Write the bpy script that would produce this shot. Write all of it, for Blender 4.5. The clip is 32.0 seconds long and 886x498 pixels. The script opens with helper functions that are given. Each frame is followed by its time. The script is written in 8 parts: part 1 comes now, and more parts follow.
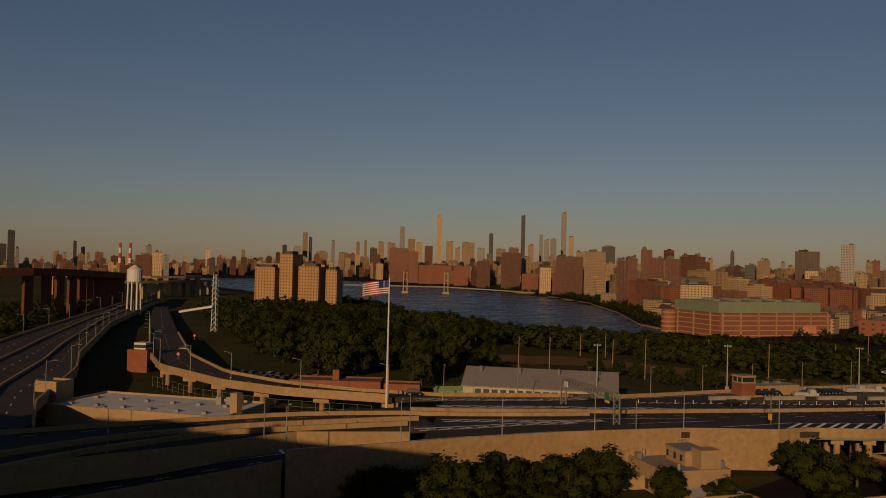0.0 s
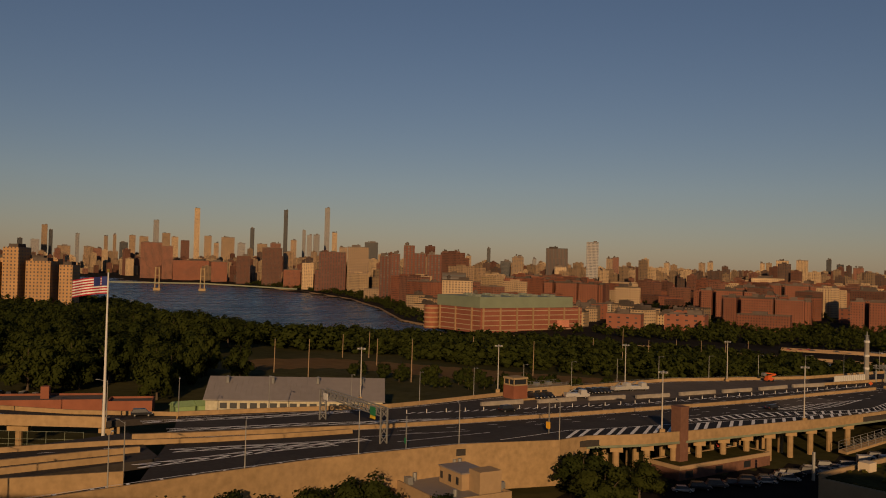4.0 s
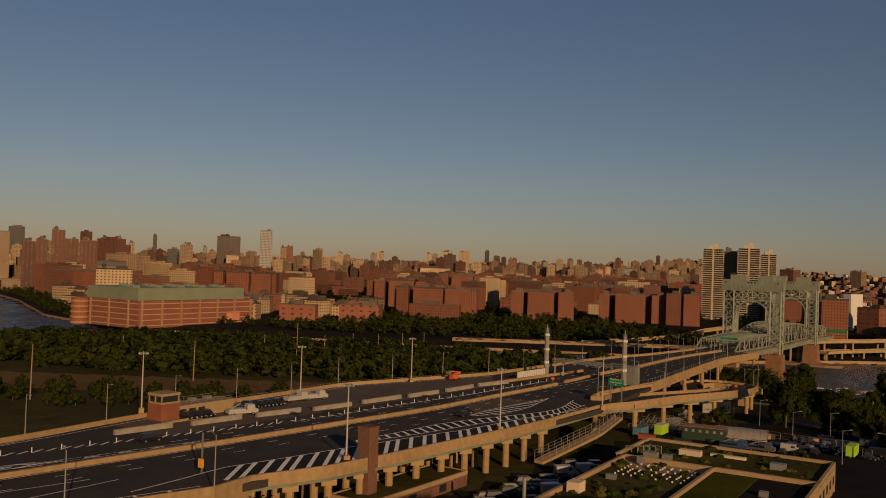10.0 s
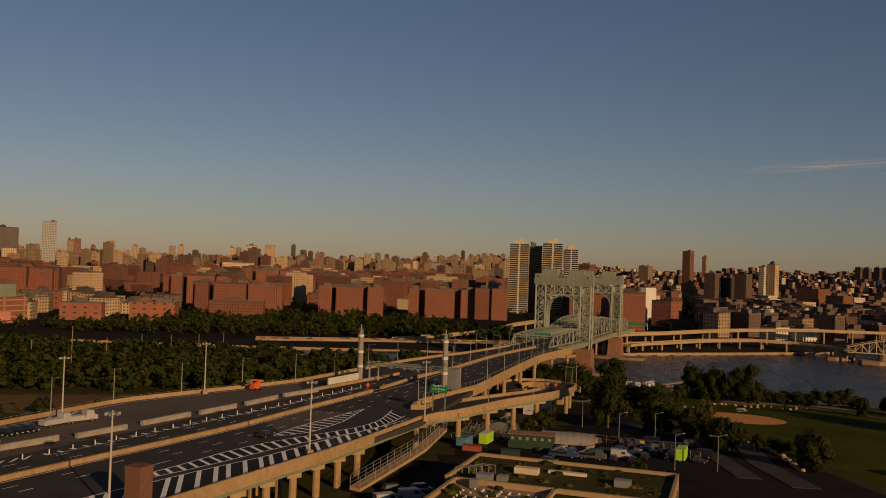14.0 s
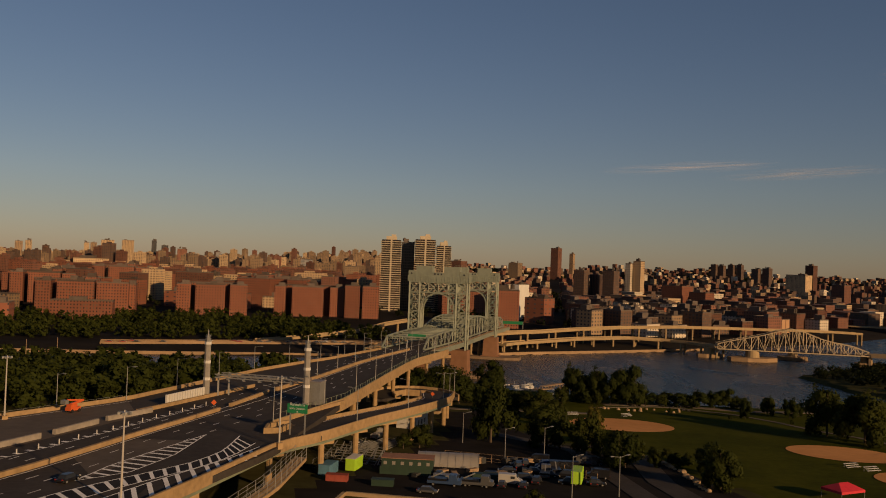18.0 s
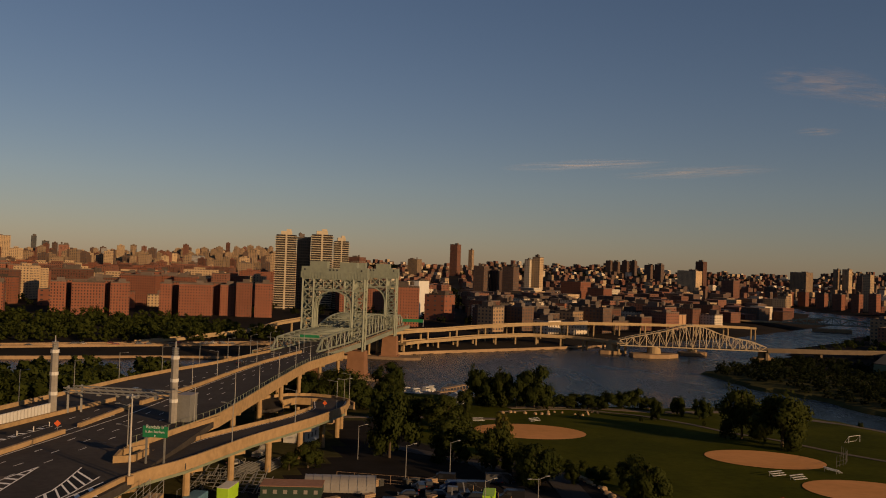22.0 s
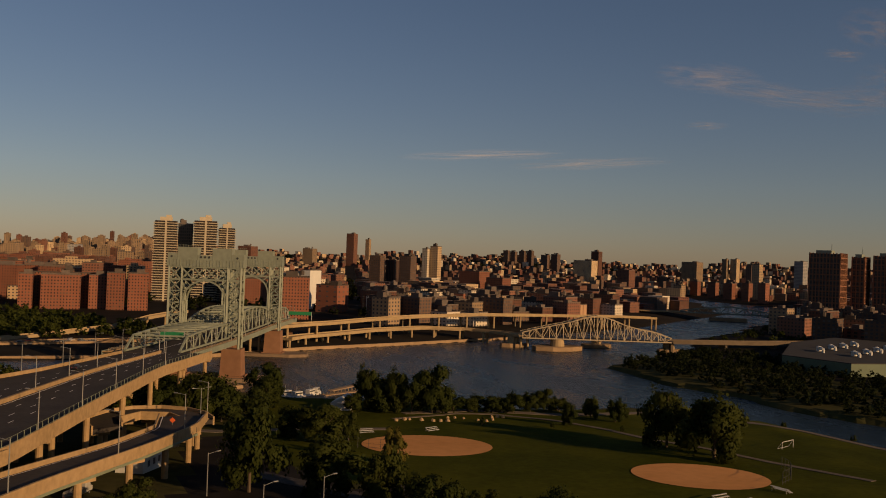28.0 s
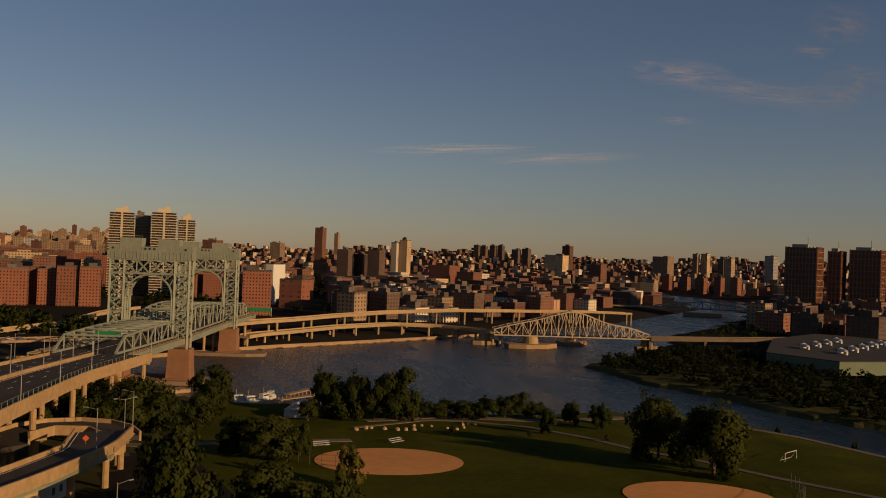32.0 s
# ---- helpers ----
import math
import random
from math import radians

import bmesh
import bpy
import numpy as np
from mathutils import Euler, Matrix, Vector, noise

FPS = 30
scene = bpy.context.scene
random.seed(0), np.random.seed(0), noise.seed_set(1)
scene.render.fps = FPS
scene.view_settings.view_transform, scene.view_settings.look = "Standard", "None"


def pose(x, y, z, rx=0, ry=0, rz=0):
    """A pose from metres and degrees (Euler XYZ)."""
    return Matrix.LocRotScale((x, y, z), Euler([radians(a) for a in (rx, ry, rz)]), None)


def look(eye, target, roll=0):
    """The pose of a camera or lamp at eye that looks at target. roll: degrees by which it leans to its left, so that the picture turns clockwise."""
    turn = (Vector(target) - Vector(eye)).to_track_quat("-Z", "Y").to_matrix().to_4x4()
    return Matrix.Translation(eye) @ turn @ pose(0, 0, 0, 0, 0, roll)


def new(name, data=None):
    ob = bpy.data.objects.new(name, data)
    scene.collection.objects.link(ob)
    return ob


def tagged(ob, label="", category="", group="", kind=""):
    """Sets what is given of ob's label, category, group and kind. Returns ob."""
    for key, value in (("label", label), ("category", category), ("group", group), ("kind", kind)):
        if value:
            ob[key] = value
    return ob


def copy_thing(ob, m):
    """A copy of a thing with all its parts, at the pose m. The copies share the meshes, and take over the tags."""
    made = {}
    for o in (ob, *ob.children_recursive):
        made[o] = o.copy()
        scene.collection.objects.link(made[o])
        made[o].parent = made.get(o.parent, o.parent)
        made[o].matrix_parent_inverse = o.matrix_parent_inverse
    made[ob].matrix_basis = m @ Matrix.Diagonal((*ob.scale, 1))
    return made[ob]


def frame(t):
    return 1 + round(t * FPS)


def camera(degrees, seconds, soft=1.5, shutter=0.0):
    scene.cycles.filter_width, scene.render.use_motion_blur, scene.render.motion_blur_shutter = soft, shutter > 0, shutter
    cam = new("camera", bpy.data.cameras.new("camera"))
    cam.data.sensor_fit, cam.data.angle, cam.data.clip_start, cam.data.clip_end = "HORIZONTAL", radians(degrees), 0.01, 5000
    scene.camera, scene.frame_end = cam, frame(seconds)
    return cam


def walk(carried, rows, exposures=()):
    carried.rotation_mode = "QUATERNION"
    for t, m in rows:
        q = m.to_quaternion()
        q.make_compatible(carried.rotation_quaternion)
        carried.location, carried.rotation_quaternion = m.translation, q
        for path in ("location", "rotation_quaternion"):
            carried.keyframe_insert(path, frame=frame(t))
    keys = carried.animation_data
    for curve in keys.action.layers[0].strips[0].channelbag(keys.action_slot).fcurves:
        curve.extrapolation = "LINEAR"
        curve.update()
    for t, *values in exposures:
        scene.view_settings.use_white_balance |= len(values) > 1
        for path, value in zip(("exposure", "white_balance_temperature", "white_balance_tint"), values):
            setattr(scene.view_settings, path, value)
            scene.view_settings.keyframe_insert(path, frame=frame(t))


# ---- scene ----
PATH = [
    (0, (41.41, -94.67, 66.03), (-31.29, -26.02, 67.70), 1.37),
    (1, (35.66, -88.61, 65.88), (-31.95, -14.95, 67.58), 1.44),
    (2, (30.21, -82.00, 65.72), (-32.43, -4.07, 67.49), 1.47),
    (3, (25.10, -74.83, 65.62), (-32.33, 7.01, 67.40), 1.45),
    (3.5, (22.76, -71.18, 65.53), (-31.88, 12.55, 67.36), 1.46),
    (5.5, (15.36, -56.72, 65.84), (-28.08, 33.33, 67.69), 1.57),
    (6, (13.86, -52.92, 65.89), (-26.70, 38.47, 67.75), 1.56),
    (7, (10.90, -45.51, 65.84), (-23.77, 48.27, 67.68), 1.71),
    (8, (8.27, -37.88, 65.77), (-20.62, 57.84, 67.55), 1.76),
    (9, (6.16, -30.76, 65.61), (-17.25, 66.45, 67.41), 1.88),
    (10, (4.05, -23.84, 65.41), (-13.52, 74.58, 67.16), 1.96),
    (11, (2.44, -15.89, 65.27), (-9.31, 83.40, 67.02), 1.95),
    (12, (0.96, -8.09, 65.30), (-4.85, 91.73, 67.09), 1.98),
    (13, (0.00, 0.00, 65.31), (0.00, 99.98, 67.14), 2.02),
    (14, (-0.30, 8.29, 65.16), (4.01, 108.18, 67.04), 2.03),
    (14.5, (-0.20, 12.62, 65.13), (5.79, 112.42, 67.00), 2.07),
    (16.5, (1.54, 31.52, 64.82), (14.93, 130.60, 66.75), 2.14),
    (17, (2.29, 36.06, 64.81), (17.55, 134.87, 66.76), 2.11),
    (18, (3.66, 44.69, 65.05), (22.54, 142.87, 67.07), 2.14),
    (19, (5.17, 52.15, 64.89), (27.08, 149.70, 66.97), 2.11),
    (20, (6.93, 59.66, 64.73), (31.51, 156.57, 66.80), 2.04),
    (21, (8.87, 66.87, 64.54), (36.18, 163.04, 66.60), 2.02),
    (22, (11.05, 73.85, 64.46), (41.09, 169.21, 66.50), 2.06),
    (23, (13.95, 81.18, 63.98), (46.62, 175.67, 66.02), 2.06),
    (24, (17.05, 88.74, 63.63), (52.23, 182.33, 65.55), 2.07),
    (25, (20.43, 96.62, 63.48), (57.99, 189.28, 65.28), 2.04),
    (25.5, (22.12, 100.46, 63.53), (60.77, 192.67, 65.37), 2.03),
    (27.5, (28.84, 115.42, 63.03), (69.43, 206.80, 64.44), 2.03),
    (28, (30.70, 119.40, 62.93), (71.65, 210.62, 64.28), 2.08),
    (29, (34.36, 126.82, 62.61), (76.13, 217.67, 63.95), 2.12),
    (30, (37.75, 133.95, 62.34), (80.33, 224.42, 63.69), 2.15),
    (31, (41.38, 140.94, 62.11), (84.75, 231.04, 63.26), 2.15),
    (32, (45.45, 148.31, 61.73), (89.48, 238.09, 62.62), 2.12),
]
cam = camera(53.70, 32.0, 1.0)
walk(cam, [(t, look(eye, target, roll)) for t, eye, target, roll in PATH], [(0, -0.75, 6500, 20), (0.7, -0.4, 6500, 20), (6, -0.38, 6500, 20), (13, -0.28, 6500, 20), (18, -0.15, 6500, 20), (32, -0.05, 6500, 20)])

# ---- light: low morning sun behind the camera ----
SUN_AZ, SUN_EL = radians(150), radians(15)  # clockwise from +y
to_sun = Vector((math.sin(SUN_AZ) * math.cos(SUN_EL), math.cos(SUN_AZ) * math.cos(SUN_EL), math.sin(SUN_EL)))
world = bpy.data.worlds.new("world")
scene.world = world
world.use_nodes = True
wn, wl = world.node_tree.nodes, world.node_tree.links
sky = wn.new("ShaderNodeTexSky")
sky.sky_type, sky.sun_disc = "NISHITA", False
sky.sun_elevation, sky.sun_rotation = SUN_EL, SUN_AZ
sky.air_density, sky.dust_density, sky.ozone_density = 1.0, 0.2, 2.0
wn["Background"].inputs["Strength"].default_value = 0.043
haze = wn.new("ShaderNodeVectorMath")
haze.operation = "MULTIPLY"
wl.new(sky.outputs["Color"], haze.inputs[0])
sky_way, sky_up, haze_tint = wn.new("ShaderNodeTexCoord"), wn.new("ShaderNodeSeparateXYZ"), wn.new("ShaderNodeValToRGB")
wl.new(sky_way.outputs["Generated"], sky_up.inputs[0])
wl.new(sky_up.outputs["Z"], haze_tint.inputs["Fac"])
wl.new(haze_tint.outputs["Color"], haze.inputs[1])
haze_tint.color_ramp.elements[0].position, haze_tint.color_ramp.elements[0].color = 0.0, (0.98, 0.885, 0.9, 1)
haze_tint.color_ramp.elements[1].position, haze_tint.color_ramp.elements[1].color = 0.3, (1.08, 1.065, 1.08, 1)
low_sky = haze_tint.color_ramp.elements.new(0.09)
low_sky.color = (1.11, 1.04, 1.04, 1)
wl.new(haze.outputs[0], wn["Background"].inputs["Color"])
sun_data = bpy.data.lights.new("sun", "SUN")
sun_data.energy, sun_data.angle, sun_data.color = 4.5, radians(0.53), (1.0, 0.66, 0.31)
sun = new("sun", sun_data)
sun.matrix_world = look(to_sun * 500, (0, 0, 0))

# ---- materials ----
def mat(name, color, rough=0.85, metal=0.0, var=0.25, scale=1.0, bump=0.0, rand=0.0, tint=None):
    """A procedural material: base colour with fine grain and broad patches, in metres."""
    m = bpy.data.materials.new(name)
    m.use_nodes = True
    n, l = m.node_tree.nodes, m.node_tree.links
    b = n["Principled BSDF"]
    b.inputs["Roughness"].default_value, b.inputs["Metallic"].default_value = rough, metal
    b.inputs["Specular IOR Level"].default_value = 0.5 if rough < 0.8 else 0.12 if rough < 0.94 else 0.02
    co = n.new("ShaderNodeTexCoord")
    fine, broad = n.new("ShaderNodeTexNoise"), n.new("ShaderNodeTexNoise")
    fine.inputs["Scale"].default_value, fine.inputs["Detail"].default_value = scale, 6
    broad.inputs["Scale"].default_value, broad.inputs["Detail"].default_value = scale * 0.09, 3
    for x in (fine, broad):
        l.new(co.outputs["Object"], x.inputs["Vector"])
    add = n.new("ShaderNodeMath")
    add.operation = "ADD"
    l.new(fine.outputs["Fac"], add.inputs[0]), l.new(broad.outputs["Fac"], add.inputs[1])
    ramp = n.new("ShaderNodeMapRange")
    ramp.inputs["From Min"].default_value, ramp.inputs["From Max"].default_value = 0.6, 1.4
    ramp.inputs["To Min"].default_value, ramp.inputs["To Max"].default_value = 1 - var, 1 + var
    l.new(add.outputs[0], ramp.inputs["Value"])
    value = ramp.outputs[0]
    if rand:
        info, mr, mu = n.new("ShaderNodeObjectInfo"), n.new("ShaderNodeMapRange"), n.new("ShaderNodeMath")
        mr.inputs["To Min"].default_value, mr.inputs["To Max"].default_value = 1 - rand, 1 + rand
        mu.operation = "MULTIPLY"
        l.new(info.outputs["Random"], mr.inputs["Value"])
        l.new(mr.outputs[0], mu.inputs[0]), l.new(value, mu.inputs[1])
        value = mu.outputs[0]
    mix = n.new("ShaderNodeVectorMath")
    mix.operation = "SCALE"
    if tint:
        tm = n.new("ShaderNodeMix")
        tm.data_type = "RGBA"
        tm.inputs["A"].default_value, tm.inputs["B"].default_value = (*color, 1), (*tint, 1)
        l.new(broad.outputs["Fac"], tm.inputs["Factor"])
        l.new(tm.outputs["Result"], mix.inputs[0])
    else:
        mix.inputs[0].default_value = color
    l.new(value, mix.inputs["Scale"])
    l.new(mix.outputs[0], b.inputs["Base Color"])
    if bump:
        bp = n.new("ShaderNodeBump")
        bp.inputs["Strength"].default_value, bp.inputs["Distance"].default_value = bump, 0.05
        l.new(fine.outputs["Fac"], bp.inputs["Height"])
        l.new(bp.outputs[0], b.inputs["Normal"])
    return m


ASPHALT = mat("asphalt", (0.047, 0.04, 0.034), 0.9, 0, 0.3, 0.9)
FRESH = mat("fresh dark asphalt", (0.022, 0.02, 0.019), 0.85, 0, 0.3, 0.7)
CONCRETE = mat("concrete", (0.36, 0.24, 0.11), 0.9, 0, 0.32, 0.7, 0.2, tint=(0.26, 0.175, 0.095))
PAINT = mat("road paint", (0.8, 0.77, 0.7), 0.7, 0, 0.15, 2)
BRICK = mat("red brick", (0.23, 0.085, 0.048), 0.9, 0, 0.25, 0.3)
STEEL = mat("grey green steel", (0.2, 0.22, 0.165), 0.6, 0.1, 0.2, 0.5)
GRASS = mat("grass", (0.03, 0.042, 0.003), 0.95, 0, 0.35, 0.5, tint=(0.058, 0.055, 0.004))
LAND = mat("land", (0.042, 0.046, 0.014), 0.95, 0, 0.4, 0.25, tint=(0.06, 0.05, 0.022))
CITY = mat("city ground", (0.02, 0.017, 0.014), 0.95, 0, 0.4, 0.05)
YARD = mat("yard asphalt", (0.02, 0.0175, 0.0155), 0.95, 0, 0.4, 0.15)
SOIL = mat("bare soil", (0.17, 0.09, 0.04), 0.95, 0, 0.3, 0.15, tint=(0.12, 0.085, 0.03))
DIRT = mat("infield dirt", (0.52, 0.24, 0.075), 0.95, 0, 0.14, 0.35, tint=(0.6, 0.29, 0.11))


def water_mat():
    m = bpy.data.materials.new("river water")
    m.use_nodes = True
    n, l = m.node_tree.nodes, m.node_tree.links
    b = n["Principled BSDF"]
    b.inputs["Base Color"].default_value = (0.012, 0.023, 0.033, 1)
    b.inputs["Specular IOR Level"].default_value = 0.27
    b.inputs["Roughness"].default_value = 0.22
    co = n.new("ShaderNodeTexCoord")
    heights = []
    for sc, stretch in ((0.5, (1, 0.5, 1)), (0.014, (1, 0.45, 1))):
        mp, t = n.new("ShaderNodeMapping"), n.new("ShaderNodeTexNoise")
        mp.inputs["Scale"].default_value = stretch
        mp.inputs["Rotation"].default_value = (0, 0, 0.6)
        t.inputs["Scale"].default_value, t.inputs["Detail"].default_value, t.inputs["Roughness"].default_value = sc, 6, 0.6
        t.inputs["Distortion"].default_value = 2.0
        l.new(co.outputs["Object"], mp.inputs[0]), l.new(mp.outputs[0], t.inputs["Vector"])
        heights.append(t.outputs["Fac"])
    rr = n.new("ShaderNodeMapRange")
    rr.inputs["From Min"].default_value, rr.inputs["From Max"].default_value = 0.4, 0.65
    rr.inputs["To Min"].default_value, rr.inputs["To Max"].default_value = 0.2, 0.34
    l.new(heights[1], rr.inputs["Value"]), l.new(rr.outputs[0], b.inputs["Roughness"])
    bp1 = n.new("ShaderNodeBump")
    bp1.inputs["Strength"].default_value, bp1.inputs["Distance"].default_value = 1.0, 1.5
    l.new(heights[0], bp1.inputs["Height"]), l.new(bp1.outputs[0], b.inputs["Normal"])
    return m


WATER = water_mat()

# ---- helpers for building ----
def part(name, bm, material, parent=None, label="", kind=""):
    """Links a bmesh as one mesh object, under a parent where one is given."""
    me = bpy.data.meshes.new(name)
    bm.to_mesh(me)
    bm.free()
    ob = new(name, me)
    me.materials.append(material)
    if parent:
        ob.parent = parent
    if label:
        ob["label"] = label
    if kind:
        ob["kind"] = kind
    return ob


def thing(name, label, category, x=0.0, y=0.0, z=0.0, rz=0.0, group="", kind=""):
    """An Empty at the base of a thing; its parts are built in its own axes."""
    ob = tagged(new(name), label, category, group, kind)
    ob.matrix_basis = pose(x, y, z, 0, 0, rz)
    return ob


def prism(bm, poly, z0, z1):
    """An upright prism over a plan polygon; z0 and z1 numbers or one per corner."""
    n = len(poly)
    a = z0 if hasattr(z0, "__len__") else [z0] * n
    c = z1 if hasattr(z1, "__len__") else [z1] * n
    lo = [bm.verts.new((x, y, z)) for (x, y), z in zip(poly, a)]
    hi = [bm.verts.new((x, y, z)) for (x, y), z in zip(poly, c)]
    fs = [bm.faces.new(hi), bm.faces.new(lo[::-1])]
    for i in range(n):
        j = (i + 1) % n
        fs.append(bm.faces.new((lo[i], lo[j], hi[j], hi[i])))
    bmesh.ops.recalc_face_normals(bm, faces=fs)
    return fs


def box(bm, c, d, r=0.0):
    """A box at c (x, y, base z) with sizes d, turned r degrees about z."""
    (x, y, z), (w, l, h) = c, d
    ca, sa = math.cos(radians(r)), math.sin(radians(r))
    prism(bm, [(x + u * ca - v * sa, y + u * sa + v * ca) for u, v in ((-w / 2, -l / 2), (w / 2, -l / 2), (w / 2, l / 2), (-w / 2, l / 2))], z, z + h)


def one_box(*a, **k):
    bm = bmesh.new()
    box(bm, *a, **k)
    return bm


def beam(bm, p, q, w, h=None):
    """A bar of rectangular section from p to q."""
    p, q = Vector(p), Vector(q)
    ax = q - p
    side = ax.cross(Vector((0, 0, 1)))
    side = side.normalized() if side.length > 1e-4 * ax.length else Vector((1, 0, 0))
    up = side.cross(ax).normalized()
    side, up = side * w / 2, up * (h or w) / 2
    a = [bm.verts.new(p + side * i + up * j) for i, j in ((-1, -1), (1, -1), (1, 1), (-1, 1))]
    b = [bm.verts.new(q + side * i + up * j) for i, j in ((-1, -1), (1, -1), (1, 1), (-1, 1))]
    bm.faces.new(a), bm.faces.new(b[::-1])
    for i in range(4):
        j = (i + 1) % 4
        bm.faces.new((a[j], a[i], b[i], b[j]))


def tube(bm, p, q, r0, r1=None, n=8):
    """A round bar from p to q that may taper."""
    p, q, r1 = Vector(p), Vector(q), r0 if r1 is None else r1
    ax = (q - p).normalized()
    s = ax.orthogonal().normalized()
    u = ax.cross(s)
    ring = [[bm.verts.new(c + (s * math.cos(k * math.tau / n) + u * math.sin(k * math.tau / n)) * r) for k in range(n)] for c, r in ((p, r0), (q, r1))]
    bm.faces.new(ring[0][::-1]), bm.faces.new(ring[1])
    for k in range(n):
        j = (k + 1) % n
        bm.faces.new((ring[0][k], ring[0][j], ring[1][j], ring[1][k]))


def resample(pts, n):
    """n points at even steps along a polyline."""
    p = np.array(pts, float)
    s = np.r_[0, np.cumsum(np.hypot(*np.diff(p[:, :2], axis=0).T))]
    t = np.linspace(0, s[-1], n)
    return np.stack([np.interp(t, s, p[:, k]) for k in range(p.shape[1])], 1)


def length(pts):
    return float(np.hypot(*np.diff(np.array(pts, float)[:, :2], axis=0).T).sum())


def deck_z(x, y):
    """Height of the highway's surface."""
    return float(np.interp(y, [-60, 40, 100, 150, 200, 260, 400, 500], [28.3, 28, 27, 25.9, 25.3, 25.0, 24.2, 22.0]))


def ribbon(bm, left, right, z, thick, n=40):
    """A slab between two plan polylines, with its top at z(x, y)."""
    a, b = resample(left, n), resample(right, n)
    rows = [[bm.verts.new((*p[:2], z(*p[:2]) - d)) for p, d in ((l, 0), (r, 0), (r, thick), (l, thick))] for l, r in zip(a, b)]
    fs = []
    for v, w in zip(rows, rows[1:]):
        fs += [bm.faces.new((v[k], w[k], w[(k + 1) % 4], v[(k + 1) % 4])) for k in range(4)]
    fs += [bm.faces.new(rows[0]), bm.faces.new(rows[-1][::-1])]
    bmesh.ops.recalc_face_normals(bm, faces=fs)


def offset(pts, d):
    """A polyline moved d to its left."""
    p = np.array(pts, float)
    t = np.gradient(p[:, :2], axis=0)
    t /= np.hypot(*t.T)[:, None] + 1e-9
    out = p.copy()
    out[:, 0] -= t[:, 1] * d
    out[:, 1] += t[:, 0] * d
    return out


def wall_line(bm, line, z, w, h, below=0.0):
    """A wall of width w that follows a polyline, from z - below to z + h."""
    n = max(2, int(length(line) / 8) + 1)
    c = resample(line, n)
    ribbon(bm, offset(c, w / 2), offset(c, -w / 2), lambda x, y: z(x, y) + h, h + below, n)


def strip(bm, line, z, w, lift=0.1, dash=0.0, gap=0.0):
    """A painted line; dash and gap in metres."""
    total = length(line)
    n = max(2, int(total / (1.5 if dash else 6)) + 2)
    c = resample(line, n)
    a, b = offset(c, w / 2), offset(c, -w / 2)
    run = 0.0
    for i in range(n - 1):
        if not dash or run % (dash + gap) < dash:
            bm.faces.new([bm.verts.new((*p[:2], z(*p[:2]) + lift)) for p in (b[i], b[i + 1], a[i + 1], a[i])])
        run += total / (n - 1)


def ladder(bm, left, right, z, step, w, slant=0.0, lift=0.1):
    """Painted bars across the band between two polylines; slant: how far a bar runs on while it crosses."""
    n = max(2, int(length(left) / step))
    a, b = resample(left, n), resample(right, n)
    k = slant / step
    for i in range(n - 1):
        if i + k > n - 1 or i + k < 0:
            continue
        j = int(i + k)
        p, q = a[i][:2], b[j][:2]
        d = a[i + 1][:2] - a[i][:2]
        d = d / (np.hypot(*d) + 1e-9) * w / 2
        if np.hypot(*(q - p)) > 0.4:
            bm.faces.new([bm.verts.new((*r, z(*r) + lift)) for r in (p - d, p + d, q + d, q - d)])


def signed(px, py, poly):
    """Distance to a polygon's edge, positive inside, for arrays of points."""
    inside, best = np.zeros(px.shape, bool), np.full(px.shape, 1e18)
    n = len(poly)
    for i in range(n):
        (ax, ay), (bx, by) = poly[i], poly[(i + 1) % n]
        dx, dy = bx - ax, by - ay
        t = np.clip(((px - ax) * dx + (py - ay) * dy) / (dx * dx + dy * dy), 0, 1)
        best = np.minimum(best, (px - ax - t * dx) ** 2 + (py - ay - t * dy) ** 2)
        cross = ((ay > py) != (by > py)) & (px < ax + (py - ay) * dx / (dy if dy else 1e-9))
        inside ^= cross
    return np.where(inside, 1, -1) * np.sqrt(best)


def bar(name, p, q, w, h, material, parent):
    """One straight truss member as a part of its own."""
    b = bmesh.new()
    beam(b, p, q, w, h)
    return part(name, b, material, parent)

# ---- the land and the river ----
RIVER = [(-2700, 1800), (-1843, 1605), (-1583, 1579), (-1227, 1404), (-930, 1186), (-709, 965), (-541, 770), (-430, 690), (-350, 664), (-103, 650), (3, 655), (114, 652),
         (188, 690), (268, 716), (385, 757), (480, 815), (584, 866), (763, 1005), (895, 1094), (1100, 1350), (1250, 1700), (1340, 1690),
         (1190, 1260), (989, 1087), (837, 931), (683, 818), (560, 740), (500, 672), (430, 622), (372, 585), (350, 575), (345, 540),
         (338, 499), (348, 454), (340, 422), (352, 378), (420, 300), (700, 150), (1500, -100), (1500, -140), (690, 90), (390, 270), (306, 341)]
RIVER += [(300, 398), (287, 421), (264, 437), (230, 438), (197, 452), (154, 482), (128, 492), (112, 512), (90, 528), (50, 548), (-60, 556),
          (-240, 556), (-420, 470), (-600, 520), (-800, 660), (-1200, 760), (-2200, 1000), (-2700, 1150)]
HW_FAR = [(-144, 82), (-115, 130), (-107, 163), (-99, 192), (-76, 250), (-35, 300), (0, 373), (29, 421), (58, 482)]
HW_MID = [(-137, 42), (-124, 62), (-97, 103), (-76, 145), (-57, 182), (-38, 218), (-24, 250), (1.6, 305), (20, 353), (50, 430), (74, 485)]
HW_NEAR = [(-103, 1), (-94.5, 28), (-84, 63), (-71, 93), (-57, 112), (-54.5, 121.5), (-45, 133), (-33, 156), (-18, 185), (-8, 206), (5, 232)]
